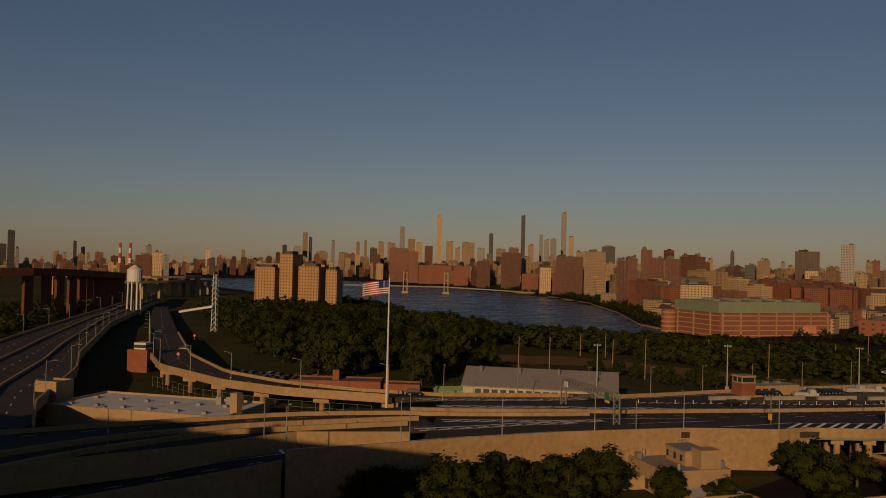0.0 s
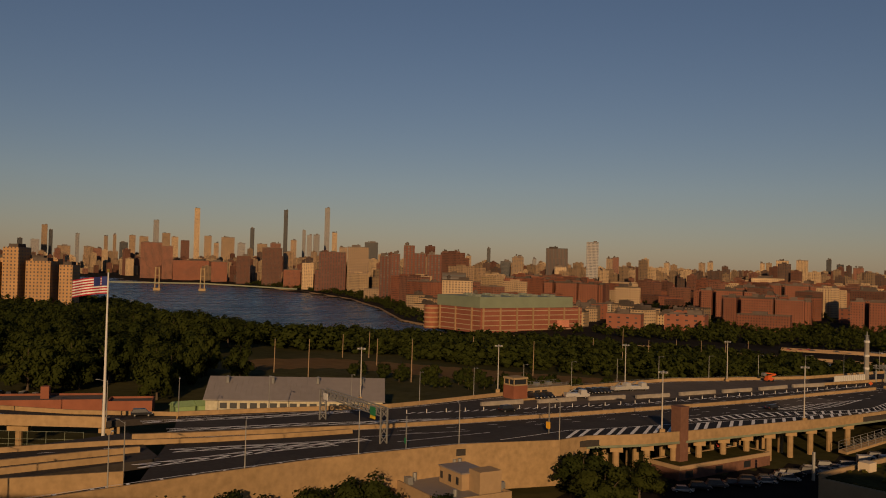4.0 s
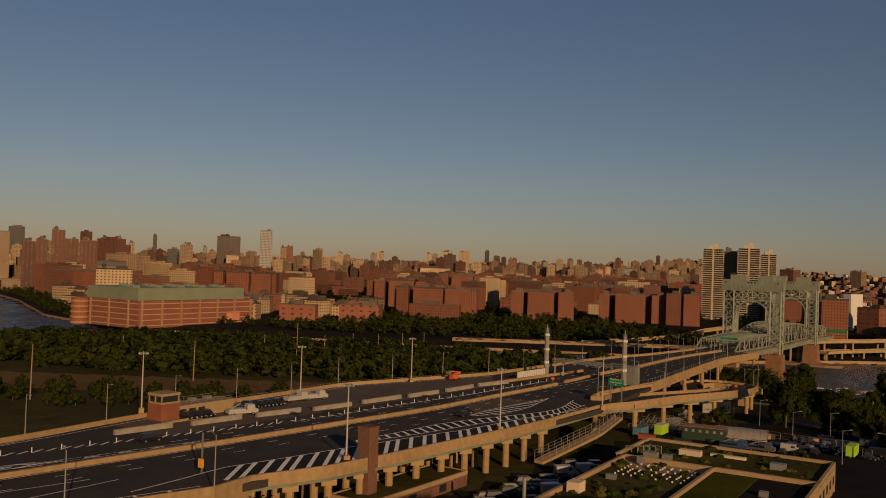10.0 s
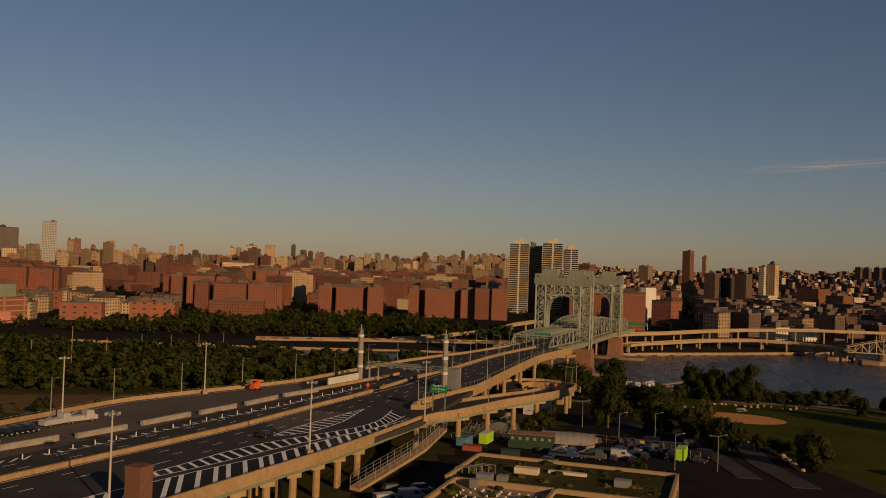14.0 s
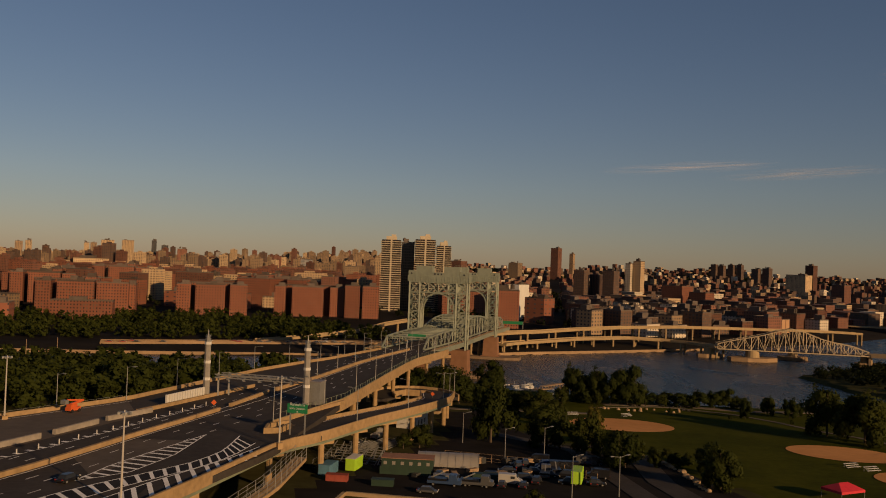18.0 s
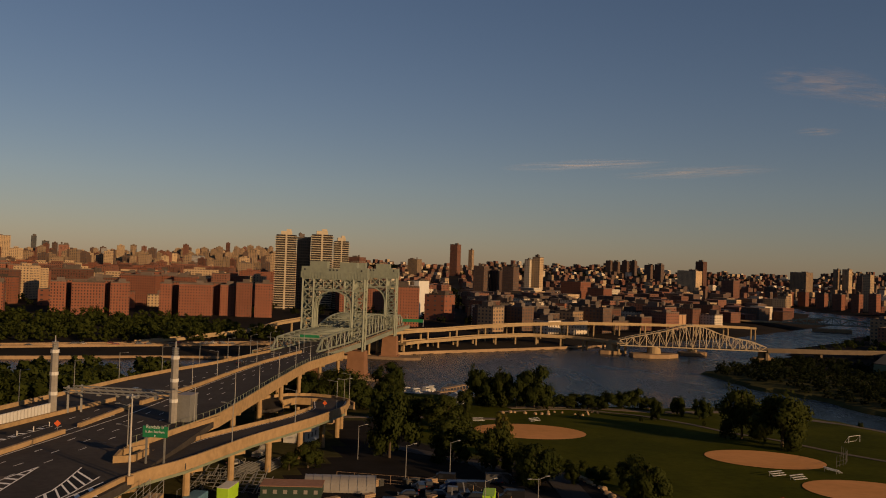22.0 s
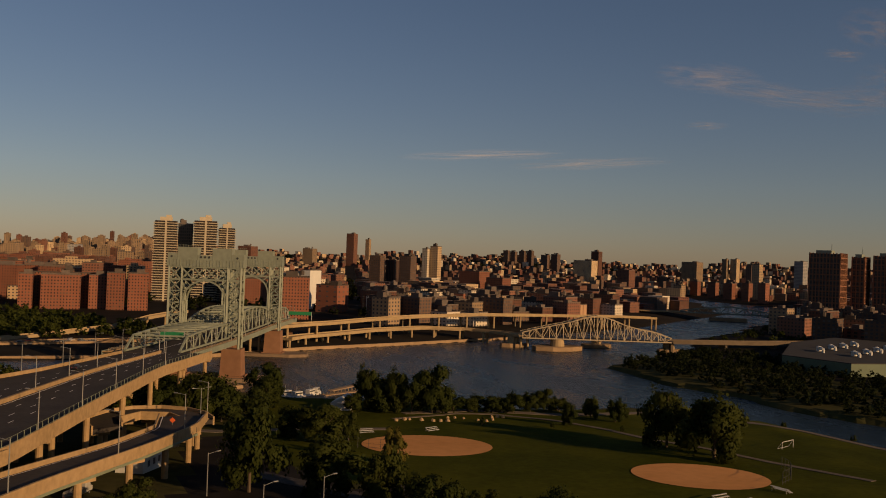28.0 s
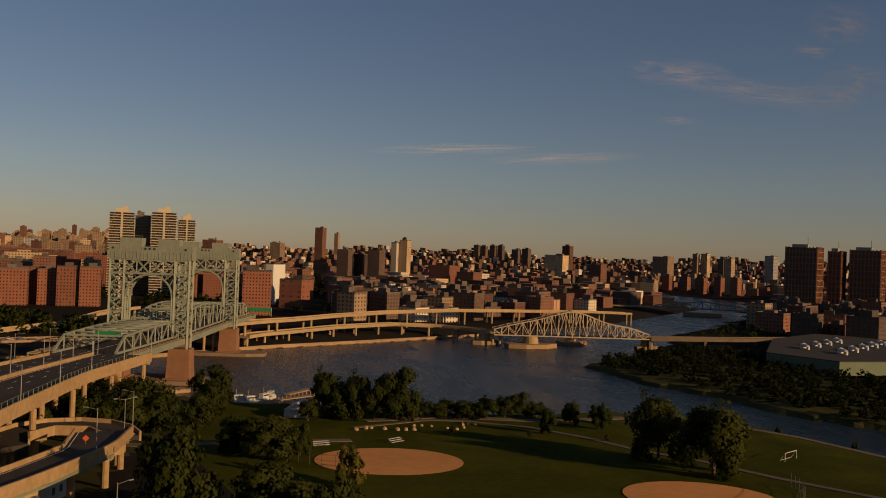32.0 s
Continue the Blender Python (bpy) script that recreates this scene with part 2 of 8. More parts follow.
MAIN_NEAR = [(5, 262), (25, 299), (46, 362), (66, 420), (91, 475)]


def land_z(px, py):
    """Height of the ground, for arrays: the island falls to the river, the city is low, hills rise behind it."""
    shore = -signed(px, py, RIVER)
    slope = 14.5 - 0.05 * (py - 250) - 0.02 * (px - 24)
    hw = np.interp(py, [p[1] for p in HW_MID], [p[0] for p in HW_MID])
    behind = px < hw
    island = np.minimum(slope, np.where(behind, 21.0, 16.5))
    island = np.where(behind & (py > 40) & (py < 320) & (px > hw - 60), np.minimum(21.0, np.interp(py, [40, 320], [21.5, 17])), island)
    island = np.maximum(island, 2.2)
    far_side = (py > 600) | ((px > 330) & (py > 250)) | (px > 420)
    r, az = np.hypot(px, py), np.degrees(np.arctan2(px, py))
    ridge = np.clip((r - 2300) / 1700, 0, 1) ** 1.5 * np.clip((az + 8) / 18, 0, 1) * (62 + 10 * np.sin(az * 0.31) + 6 * np.sin(az * 0.9 + 1))
    city = 4.0 + np.clip(r - 700, 0, 1500) * 0.004 + ridge
    z = np.where(far_side, city, island)
    z = np.minimum(z, 1.6 + np.clip(shore, 0, None) * 0.09)
    return np.where(shore > 0, z, np.maximum(-3.0, shore * 0.4))


def gz(x, y):
    return float(land_z(np.array([float(x)]), np.array([float(y)]))[0])


def axis_steps(lo, a, b, hi, step):
    mid = np.arange(a, b + step, step)
    out, s = [], step
    v = a
    while v > lo:
        s *= 1.16
        v -= s
        out.append(max(v, lo))
    left = out[::-1]
    out, s, v = [], step, mid[-1]
    while v < hi:
        s *= 1.16
        v += s
        out.append(min(v, hi))
    return np.r_[left, mid, out]


gxs, gys = axis_steps(-6500, -560, 420, 6500, 5.0), axis_steps(-1500, -60, 760, 6800, 5.0)
mx, my = np.meshgrid(gxs, gys)
mzv = land_z(mx.ravel(), my.ravel()).reshape(mx.shape)
nx, ny = len(gxs), len(gys)
me = bpy.data.meshes.new("ground")
idx = np.arange(nx * ny).reshape(ny, nx)
quads = np.stack([idx[:-1, :-1], idx[:-1, 1:], idx[1:, 1:], idx[1:, :-1]], -1).reshape(-1, 4)
me.from_pydata(np.stack([mx, my, mzv], -1).reshape(-1, 3).tolist(), [], quads.tolist())
for m in (LAND, GRASS, CITY, YARD, SOIL):
    me.materials.append(m)
LAWN = [(100, 300), (110, 290), (118, 240), (120, 180), (330, 180), (330, 330), (300, 400), (230, 440), (150, 480), (118, 490), (100, 450), (88, 400), (92, 340)]
YARD_AREA = [(-60, 60), (-52, 118), (-15, 180), (10, 235), (60, 320), (70, 390), (88, 400), (92, 340), (100, 300), (112, 285), (118, 200), (100, 60)]
SOIL_AREA = [(-262, 198), (-232, 188), (-214, 228), (-200, 238), (-152, 257), (-108, 285), (-60, 330), (-32, 372), (-60, 366), (-126, 332), (-180, 306), (-246, 270)]
cx, cy = (mx[:-1, :-1] + mx[1:, 1:]).ravel() / 2, (my[:-1, :-1] + my[1:, 1:]).ravel() / 2
slot = np.where((cy > 640) | (cx > 430), 2, 0)
slot[signed(cx, cy, LAWN) > 0] = 1
slot[signed(cx, cy, YARD_AREA) > 0] = 3
slot[signed(cx, cy, SOIL_AREA) > 0] = 4
me.polygons.foreach_set("material_index", slot.astype(np.int32))
tagged(new("ground", me), "dark grassy island ground and city land along a river", "ground", kind="structure")
bm = bmesh.new()
v = [bm.verts.new(p) for p in ((-6500, -1500, 0), (6500, -1500, 0), (6500, 6800, 0), (-6500, 6800, 0))]
bm.faces.new(v)
tagged(part("water", bm, WATER), "dark blue rippled river water", "river", kind="structure")

# ---- the highway ----
road = tagged(new("road"), "wide dark asphalt toll plaza highway on a viaduct", "road", kind="structure")
near_all = HW_NEAR[1:] + MAIN_NEAR[1:]
bm = bmesh.new()
ribbon(bm, HW_FAR, HW_MID[1:], deck_z, 1.4, 60)
part("carriageway", bm, ASPHALT, road)
bm = bmesh.new()
ribbon(bm, HW_MID[1:], near_all, deck_z, 1.4, 60)
part("carriageway", bm, ASPHALT, road)
# the plaza's wider edge under the mainline ramp
RAMP_R = [(-18, 185), (-8, 206), (6.3, 238.5), (15.9, 251), (31.5, 280), (52, 316), (66, 345), (73, 372)]
RAMP_L = [(-19, 200), (-5, 225), (3, 245), (9.8, 262), (22, 285), (44.6, 322), (56, 346), (60, 372)]
ramp_z = lambda x, y: float(np.interp(y, [185, 240, 280, 320, 372, 420], [25.3, 25.0, 23.2, 20.5, 17.0, 14.0]))
bm = bmesh.new()
ribbon(bm, RAMP_L, RAMP_R, ramp_z, 1.2, 40)
part("exit_ramp", bm, ASPHALT, road)
# loop of the exit ramp
ang = np.linspace(radians(-5), radians(205), 24)
LOOP_O = [(58 + 17 * math.cos(a), 374 + 19 * math.sin(a)) for a in ang]
LOOP_I = [(58 + 8.5 * math.cos(a), 374 + 10 * math.sin(a)) for a in ang]
loop_z = lambda x, y: 15.5 + (y - 374) * 0.02
bm = bmesh.new()
ribbon(bm, LOOP_I, LOOP_O, loop_z, 1.2, 36)
part("exit_loop", bm, ASPHALT, road)
# roads that leave the plaza towards the south
R2_R = [(-640, 240), (-617, 227), (-384, 119), (-277, 71), (-221, 55), (-189, 57), (-164, 67), (-144, 82)]
R2_L = [(-640, 226), (-617, 214), (-420, 120), (-290, 60), (-247, 44), (-200, 42), (-176, 48.5), (-150, 66)]
bm = bmesh.new()
ribbon(bm, R2_R, R2_L, deck_z, 1.5, 60)
part("south_ramp", bm, ASPHALT, road)
LV_N = [(-120, -70), (-160, -27), (-189, -17), (-252, 17), (-299, 36), (-466, 118), (-677, 240), (-760, 290)]
LV_F = [(-150, -110), (-235, -40), (-300, -8), (-350, 20), (-420, 60), (-540, 130), (-700, 225), (-775, 275)]
bm = bmesh.new()
ribbon(bm, LV_N, LV_F, deck_z, 2.0, 60)
part("viaduct_deck", bm, ASPHALT, road)
LEG2_N = [(-103, 33), (-118, 12.5), (-117, -9), (-119, -25), (-122, -60)]
LEG2_F = [(-125, 51), (-139, 26), (-145, 4), (-151, -20), (-158, -60)]
bm = bmesh.new()
ribbon(bm, [(-110, 47), *LEG2_N[1:]], [(-135, 60), *LEG2_F[1:]], deck_z, 1.6, 30)
part("south_carriageway", bm, ASPHALT, road)

# slip road falling away to the south beside it
SLIP_F = [(-100, 27), (-110, 7), (-116, -1), (-119.5, -17), (-122.5, -36), (-124, -62)]
SLIP_N = [(-98.5, 25), (-104.5, 1), (-106.5, -9), (-109.5, -22), (-112, -40), (-113, -64)]
slip_z = lambda x, y: float(np.interp(y, [-62, -36, -17, -1, 7, 27], [22.3, 23.3, 24.4, 25.6, 26.8, 28.02]))
bm = bmesh.new()
ribbon(bm, SLIP_F, SLIP_N, slip_z, 1.2, 24)
part("slip_road", bm, ASPHALT, road)

# parapets, median and retaining walls
def wall_part(name, line, z, w, h, below, material=None, parent=None):
    b = bmesh.new()
    wall_line(b, line, z, w, h, below)
    return part(name, b, material or CONCRETE, parent or road)


wall_part("slip_parapet", SLIP_N[1:], slip_z, 0.5, 1.0, 8.0)
wall_part("parapet", HW_FAR, deck_z, 0.5, 1.1, 1.6)
wall_part("parapet", HW_NEAR[:5], deck_z, 0.5, 1.0, 9.0)
wall_part("parapet", HW_NEAR[4:6], deck_z, 0.5, 1.0, 9.0)
wall_part("parapet", HW_NEAR[5:10] + RAMP_R[2:], lambda x, y: min(deck_z(x, y), ramp_z(x, y)) if y > 185 else deck_z(x, y), 0.5, 1.0, 1.5)
wall_part("parapet", [*RAMP_L[3:]], ramp_z, 0.4, 1.0, 1.2)
wall_part("parapet", MAIN_NEAR, deck_z, 0.5, 1.25, 2.2)
wall_part("parapet", LOOP_O, loop_z, 0.5, 1.0, 1.4)
wall_part("parapet", LOOP_I, loop_z, 0.5, 1.0, 1.4)
wall_part("parapet", R2_R[2:], deck_z, 0.5, 1.0, 1.5)
wall_part("parapet", R2_L[2:], deck_z, 0.5, 1.0, 1.5)
wall_part("parapet", LV_N[1:], deck_z, 0.6, 1.0, 2.2)
wall_part("parapet", LV_F, deck_z, 0.6, 1.0, 2.2)
wall_part("parapet", LEG2_N, deck_z, 0.5, 1.0, 4.0)
wall_part("parapet", LEG2_F, deck_z, 0.5, 1.0, 4.0)
wall_part("median_barrier", HW_MID[1:7] + [(-16, 267), (-9, 283)], deck_z, 0.8, 0.95, 0.1)
wall_part("median_barrier", [(-6.5, 290), (3.5, 317)], deck_z, 0.8, 0.95, 0.1)
wall_part("median_barrier", [(6, 322), (20, 353), (50, 430), (72, 480)], deck_z, 0.8, 1.1, 0.1)
wall_part("median_barrier", [(-29, 279), (-22, 291), (-9, 315), (-1, 330)], deck_z, 0.8, 0.95, 0.1)
wall_part("median_barrier", [(-125, 51), (-116, 62), (-104, 82), (-99, 92)], deck_z, 0.9, 0.95, 0.1)
wall_part("median_barrier", [(-129, 56), (-119, 70), (-108, 88)], deck_z, 0.9, 0.95, 0.1)
for k in (0.33, 0.66):
    wall_part("median_barrier", [tuple(np.array(a) * (1 - k) + np.array(b) * k) for a, b in zip(LV_N, LV_F)], deck_z, 0.6, 0.8, 0.1)
wall_part("median_barrier", [(-117, -60), (-126, -30), (-128, -9), (-127, 5), (-113, 41)], deck_z, 0.7, 1.1, 0.1)
wall_part("median_barrier", [(-130, -60), (-136, -20), (-132, 10), (-117, 48)], deck_z, 0.7, 1.1, 0.1)
# nose of the gore where the ramp leaves
wall_part("gore_nose", [(9, 262), (4.6, 261), (2.2, 252), (4, 246), (9, 258)], deck_z, 0.6, 1.3, 0.1)
wall_part("gore_nose", [(4.6, 261), (12, 276), (25, 297)], deck_z, 0.5, 1.0, 1.4)

# girder band below the near parapet and columns
GREEN_STEEL = mat("pale green paint", (0.17, 0.19, 0.12), 0.6, 0.0, 0.2, 0.6)
wall_part("edge_girder", offset(HW_NEAR[5:10] + RAMP_R[2:7], 0.1), lambda x, y: (min(deck_z(x, y), ramp_z(x, y)) if y > 185 else deck_z(x, y)) - 1.35, 0.9, 0.0, 0.55, GREEN_STEEL)


def column(x, y, top, r=0.75, rz=0.0, cap=5.0):
    """A concrete column with a cross head under a deck."""
    z0 = gz(x, y) - 0.5
    c = thing("viaduct_column", "tan concrete viaduct column with a cross head", "column", x, y, z0, rz, "viaduct columns")
    b = bmesh.new()
    tube(b, (0, 0, 0), (0, 0, top - z0 - 1.3), r, r, 10)
    part("shaft", b, CONCRETE, c)
    b = bmesh.new()
    prism(b, [(-cap / 2, -0.8), (cap / 2, -0.8), (cap / 2, 0.8), (-cap / 2, 0.8)], [top - z0 - 1.7] * 4, top - z0)
    part("cross_head", b, CONCRETE, c)


for i, p in enumerate(resample(offset(HW_NEAR[5:10], 1.6), 12)):
    column(p[0], p[1], deck_z(*p[:2]) - 1.5, 0.8, 30, 3.0)
for i, p in enumerate(resample(offset(HW_NEAR[5:9], 7.0), 9)):
    column(p[0], p[1], deck_z(*p[:2]) - 1.5, 0.8, 30, 3.0)
for i, p in enumerate(resample(offset(HW_NEAR[5:9], 13.0), 8)):
    column(p[0], p[1], deck_z(*p[:2]) - 1.5, 0.8, 30, 3.0)
for p in resample(offset(RAMP_R[2:], 2.5), 8):
    column(p[0], p[1], ramp_z(*p[:2]) - 1.2, 0.8, 30, 6.5)
for a in np.linspace(0.3, 3.2, 6):
    column(58 + 13 * math.cos(a), 374 + 15 * math.sin(a), 14.2, 0.8, 0, 5.0)
for k in (2.5, 11, 20):
    for p in resample(offset(MAIN_NEAR, k), 8)[1:]:
        if k < 12 or p[1] > 300:
            column(p[0], p[1], deck_z(*p[:2]) - 1.5, 0.8, -23, 4.0)
for p in resample(offset(LV_N[2:], 3), 14):
    column(p[0], p[1], deck_z(*p[:2]) - 2.0, 0.9, 30, 5)
for p in resample(offset(R2_L[3:], 3), 8):
    column(p[0], p[1], deck_z(*p[:2]) - 1.5, 0.8, 30, 5)

# ---- road markings ----
bm = bmesh.new()
z = deck_z
strip(bm, offset(HW_FAR[:6], -2.5), z, 0.25)
strip(bm, offset(HW_MID[1:8], 1.4), z, 0.25)
strip(bm, offset(HW_MID[1:], -1.4), z, 0.25)
for d in (5.0, 8.6):
    strip(bm, offset(HW_MID[2:], -d), z, 0.2, 0.1, 3, 9)
    strip(bm, offset(HW_MID[3:], d), z, 0.2, 0.1, 3, 9)
strip(bm, offset(HW_MID[4:9], -12.2), z, 0.2, 0.1, 3, 9)
strip(bm, offset(HW_NEAR[:5], 1.2), z, 0.25)
strip(bm, offset(HW_NEAR[:5], 4.6), z, 0.25)
ladder(bm, offset(HW_NEAR[:5], 4.6), offset(HW_NEAR[:5], 1.2), z, 5.5, 0.6, 3)
Q_TOP = [(-69.3, 107.4), (-66.1, 118.1), (-63.3, 129.3), (-58.9, 136.2), (-56.0, 141.3), (-47.9, 155.2), (-42.3, 163.4), (-38.5, 169.7), (-32.2, 179.0), (-27.6, 185.3), (-15.7, 206.5), (-8.9, 216.6), (-2.5, 226.5), (2.2, 236)]
P_TOP = [(-47.5, 164.5), (-40.5, 178.5), (-35.6, 189.6), (-29.9, 199.0), (-23.4, 206.8), (-16.5, 214.1), (-9.3, 222.7), (-5.0, 232.4), (-2.3, 248.2)]
P_LOW = [(-46.5, 162.5), (-39.1, 172.6), (-33.9, 180.7), (-28.4, 190.3), (-22.5, 199.6), (-15.9, 208.3), (-8.9, 216.6), (-3.1, 226.6), (1.3, 240.1)]
B_TOP = [(-28.9, 207.3), (-25.0, 219.5), (-18.3, 233.0), (-9.8, 249.6)]
B_LOW = [(-28.9, 207.3), (-21.0, 212.9), (-14.5, 227.8), (-9.8, 249.6)]
for edge in (Q_TOP, P_TOP, P_LOW, B_TOP, B_LOW):
    strip(bm, edge, z, 0.3)
ladder(bm, P_TOP, P_LOW, z, 3.1, 0.9, 0)
ladder(bm, B_TOP, B_LOW, z, 2.9, 0.8, 0)
# long bars from the hatch's edge line to the near parapet
for i in range(31):
    a = resample(Q_TOP[2:], 120)[4 + int(i * 3.7)][:2]
    q = a + np.array((0.19, -0.98)) * np.interp(i, [0, 3, 12, 31], [13, 17.0, 13.5, 8.5])
    near = resample(offset(HW_NEAR[4:], 0.6), 160)[:, :2]
    k = np.linspace(0, 1, 60)[:, None]
    hit = [(np.hypot(*(near - (a * (1 - u) + q * u)).T).min(), u) for u in k[:, 0]]
    u = min(hit)[1]
    q = a * (1 - u) + q * u
    strip(bm, [tuple(a), tuple(q)], z, 0.85)
strip(bm, [(-94.1, 89.4), (-88.5, 99.2), (-80, 113)], z, 0.22), strip(bm, [(-85.1, 89.9), (-81.0, 100.1), (-75.6, 114.5)], z, 0.25)
DELIN = [(-106, 125), (-98, 137.5), (-88.7, 153), (-77, 170), (-68.8, 183), (-55, 210), (-45, 229), (-33, 251), (-24, 270), (-13, 292)]
strip(bm, offset(DELIN[4:], -0.9), z, 0.15)
ladder(bm, offset(DELIN[:5], -1.0), offset(DELIN[:5], 1.0), z, 2.6, 0.75, 2.7)
ladder(bm, offset(DELIN[4:], 0.8), offset(DELIN[4:], -0.8), z, 3.2, 0.8, 0)
for side in ([(-120.5, 117), (-114.9, 130.3), (-112.4, 146.4), (-107.0, 169.3)], [(-118, 118.5), (-113.0, 130), (-110.4, 146), (-106.2, 166)]):
    strip(bm, side, z, 0.25)
ladder(bm, [(-120.5, 117), (-114.9, 130.3), (-112.4, 146.4), (-107.0, 169.3)], [(-118, 118.5), (-113.0, 130), (-110.4, 146), (-106.2, 166)], z, 4, 0.35, 4)
for k in (0.17, 0.5, 0.83):
    strip(bm, [tuple(np.array(a) * (1 - k) + np.array(b) * k) for a, b in zip(LV_N, LV_F)], z, 0.25, 0.1, 3, 9)
strip(bm, [tuple(np.array(a) * 0.5 + np.array(b) * 0.5) for a, b in zip(R2_L, R2_R)], z, 0.2, 0.1, 3, 9)
strip(bm, offset(LEG2_N, -3.5), z, 0.2, 0.1, 3, 9), strip(bm, offset(LEG2_N, -1.2), z, 0.2)
strip(bm, offset(LEG2_F, 3.5), z, 0.2, 0.1, 3, 9)
strip(bm, offset(RAMP_R[1:], 1.0), ramp_z, 0.2), strip(bm, offset(RAMP_L[3:], -1.0), ramp_z, 0.2)
part("road_markings", bm, PAINT, road, "worn white lines and hatching", "stuff")
CONC_PATCH = mat("worn plaza concrete", (0.105, 0.085, 0.066), 0.9, 0, 0.25, 0.5)
bm = bmesh.new()
ribbon(bm, offset(HW_FAR[2:6], -0.6), [(-88, 155), (-70, 190), (-50, 231), (-28, 274)], lambda x, y: deck_z(x, y) + 0.02, 0.01, 30)
ribbon(bm, [(-33, 226), (-24, 245)], [(-27, 211), (-13, 243)], lambda x, y: deck_z(x, y) + 0.015, 0.01, 6)
part("concrete_apron", bm, CONC_PATCH, road)
bm = bmesh.new()
ribbon(bm, Q_TOP[2:11], offset(HW_NEAR[5:9], 0.5), lambda x, y: deck_z(x, y) + 0.06, 0.01, 30)
ribbon(bm, P_TOP[1:], P_LOW[1:], lambda x, y: deck_z(x, y) + 0.07, 0.01, 24)
part("dark_asphalt", bm, FRESH, road)
b = bmesh.new()
strip(b, offset(SLIP_F, -1.0) if offset(SLIP_F, 1.0)[0][0] < -100 else offset(SLIP_F, 1.0), slip_z, 0.2)
mid = [((p[0] + q[0]) / 2, (p[1] + q[1]) / 2) for p, q in zip(SLIP_F, SLIP_N)]
strip(b, mid, slip_z, 0.2, 0.1, 3, 6)
part("lane_line", b, PAINT, road)


def chevrons(b, line, w, step):
    """A row of V marks between two edge lines."""
    strip(b, offset(line, w), deck_z, 0.3), strip(b, offset(line, -w), deck_z, 0.3)
    n = int(length(line) / step)
    c, l, r = resample(line, n + 1), resample(offset(line, w), n + 1), resample(offset(line, -w), n + 1)
    for i in range(n):
        m = c[i + 1]
        for q in (l[i], r[i]):
            strip(b, [(q[0], q[1]), (m[0], m[1])], deck_z, 0.5, 0.11)


b = bmesh.new()
for line in ([(-131.0, 67.0), (-122.3, 79.4), (-113.5, 94.1), (-104.8, 104.7), (-101.2, 112.3), (-95.1, 120.9)],
             [(-124, 66), (-113.5, 83), (-101.1, 98.9), (-96.0, 107.0), (-91, 119)],
             [(-143, 70), (-134.1, 85.5), (-127.9, 94.9), (-121.3, 109.4), (-118.5, 117)],
             [(-113.1, 52.4), (-108.0, 60.7), (-103.4, 67.8), (-97.7, 76.0), (-91.5, 88)],
             [(-107.4, 39.0), (-102.9, 51.9), (-99.1, 66.8), (-93.5, 79)]):
    chevrons(b, line, 1.5, 4.6)
for line in ([(-95.1, 120.9), (-89.1, 131.3), (-82.7, 143.4), (-76.8, 153.7)], [(-91, 119), (-85.4, 131.7), (-79, 143)]):
    strip(b, offset(line, 0.8), deck_z, 0.16), strip(b, offset(line, -0.8), deck_z, 0.16), strip(b, line, deck_z, 0.5, 0.1, 3, 4.5)
part("chevron_marking", b, PAINT, road)

# ---- the lift bridge ----
BD, BR, B0 = Vector((0.399, 0.917, 0)), Vector((0.917, -0.399, 0)), Vector((116, 556, 0))
BYAW = -23.5
PIER = mat("pink granite", (0.21, 0.11, 0.062), 0.9, 0, 0.2, 0.3, 0.3)


def bp(s, w, z):
    """A place by its way along the bridge, across it, and its height."""
    return B0 + BD * s + BR * w + Vector((0, 0, z))


def bdeck(s):
    return float(np.interp(s, [-90, 0, 112, 160, 400], [22.0, 20.3, 19.8, 18.8, 15]))


bridge = tagged(new("lift_bridge"), "grey green steel vertical lift bridge with two portal towers", "bridge")
WL, WR = -26.0, -4.0
TOWERS = (0.0, 112.0)


def bbox(bm, s0, s1, w0, w1, z0, z1):
    prism(bm, [tuple(bp(s, w, 0)[:2]) for s, w in ((s0, w0), (s0, w1), (s1, w1), (s1, w0))], z0, z1)


def lattice(corners, z0, z1, step, t, flip=False):
    """A lattice face between two uprights at (s, w) corners."""
    (sa, wa), (sb, wb) = corners
    n = max(1, round((z1 - z0) / step))
    h = (z1 - z0) / n
    for i in range(n):
        a, b = z0 + i * h, z0 + (i + 1) * h
        for p, q in ((bp(sa, wa, a), bp(sb, wb, b)), (bp(sb, wb, a), bp(sa, wa, b)), (bp(sa, wa, b), bp(sb, wb, b))):
            bar("brace", p, q, t, t, STEEL, bridge)


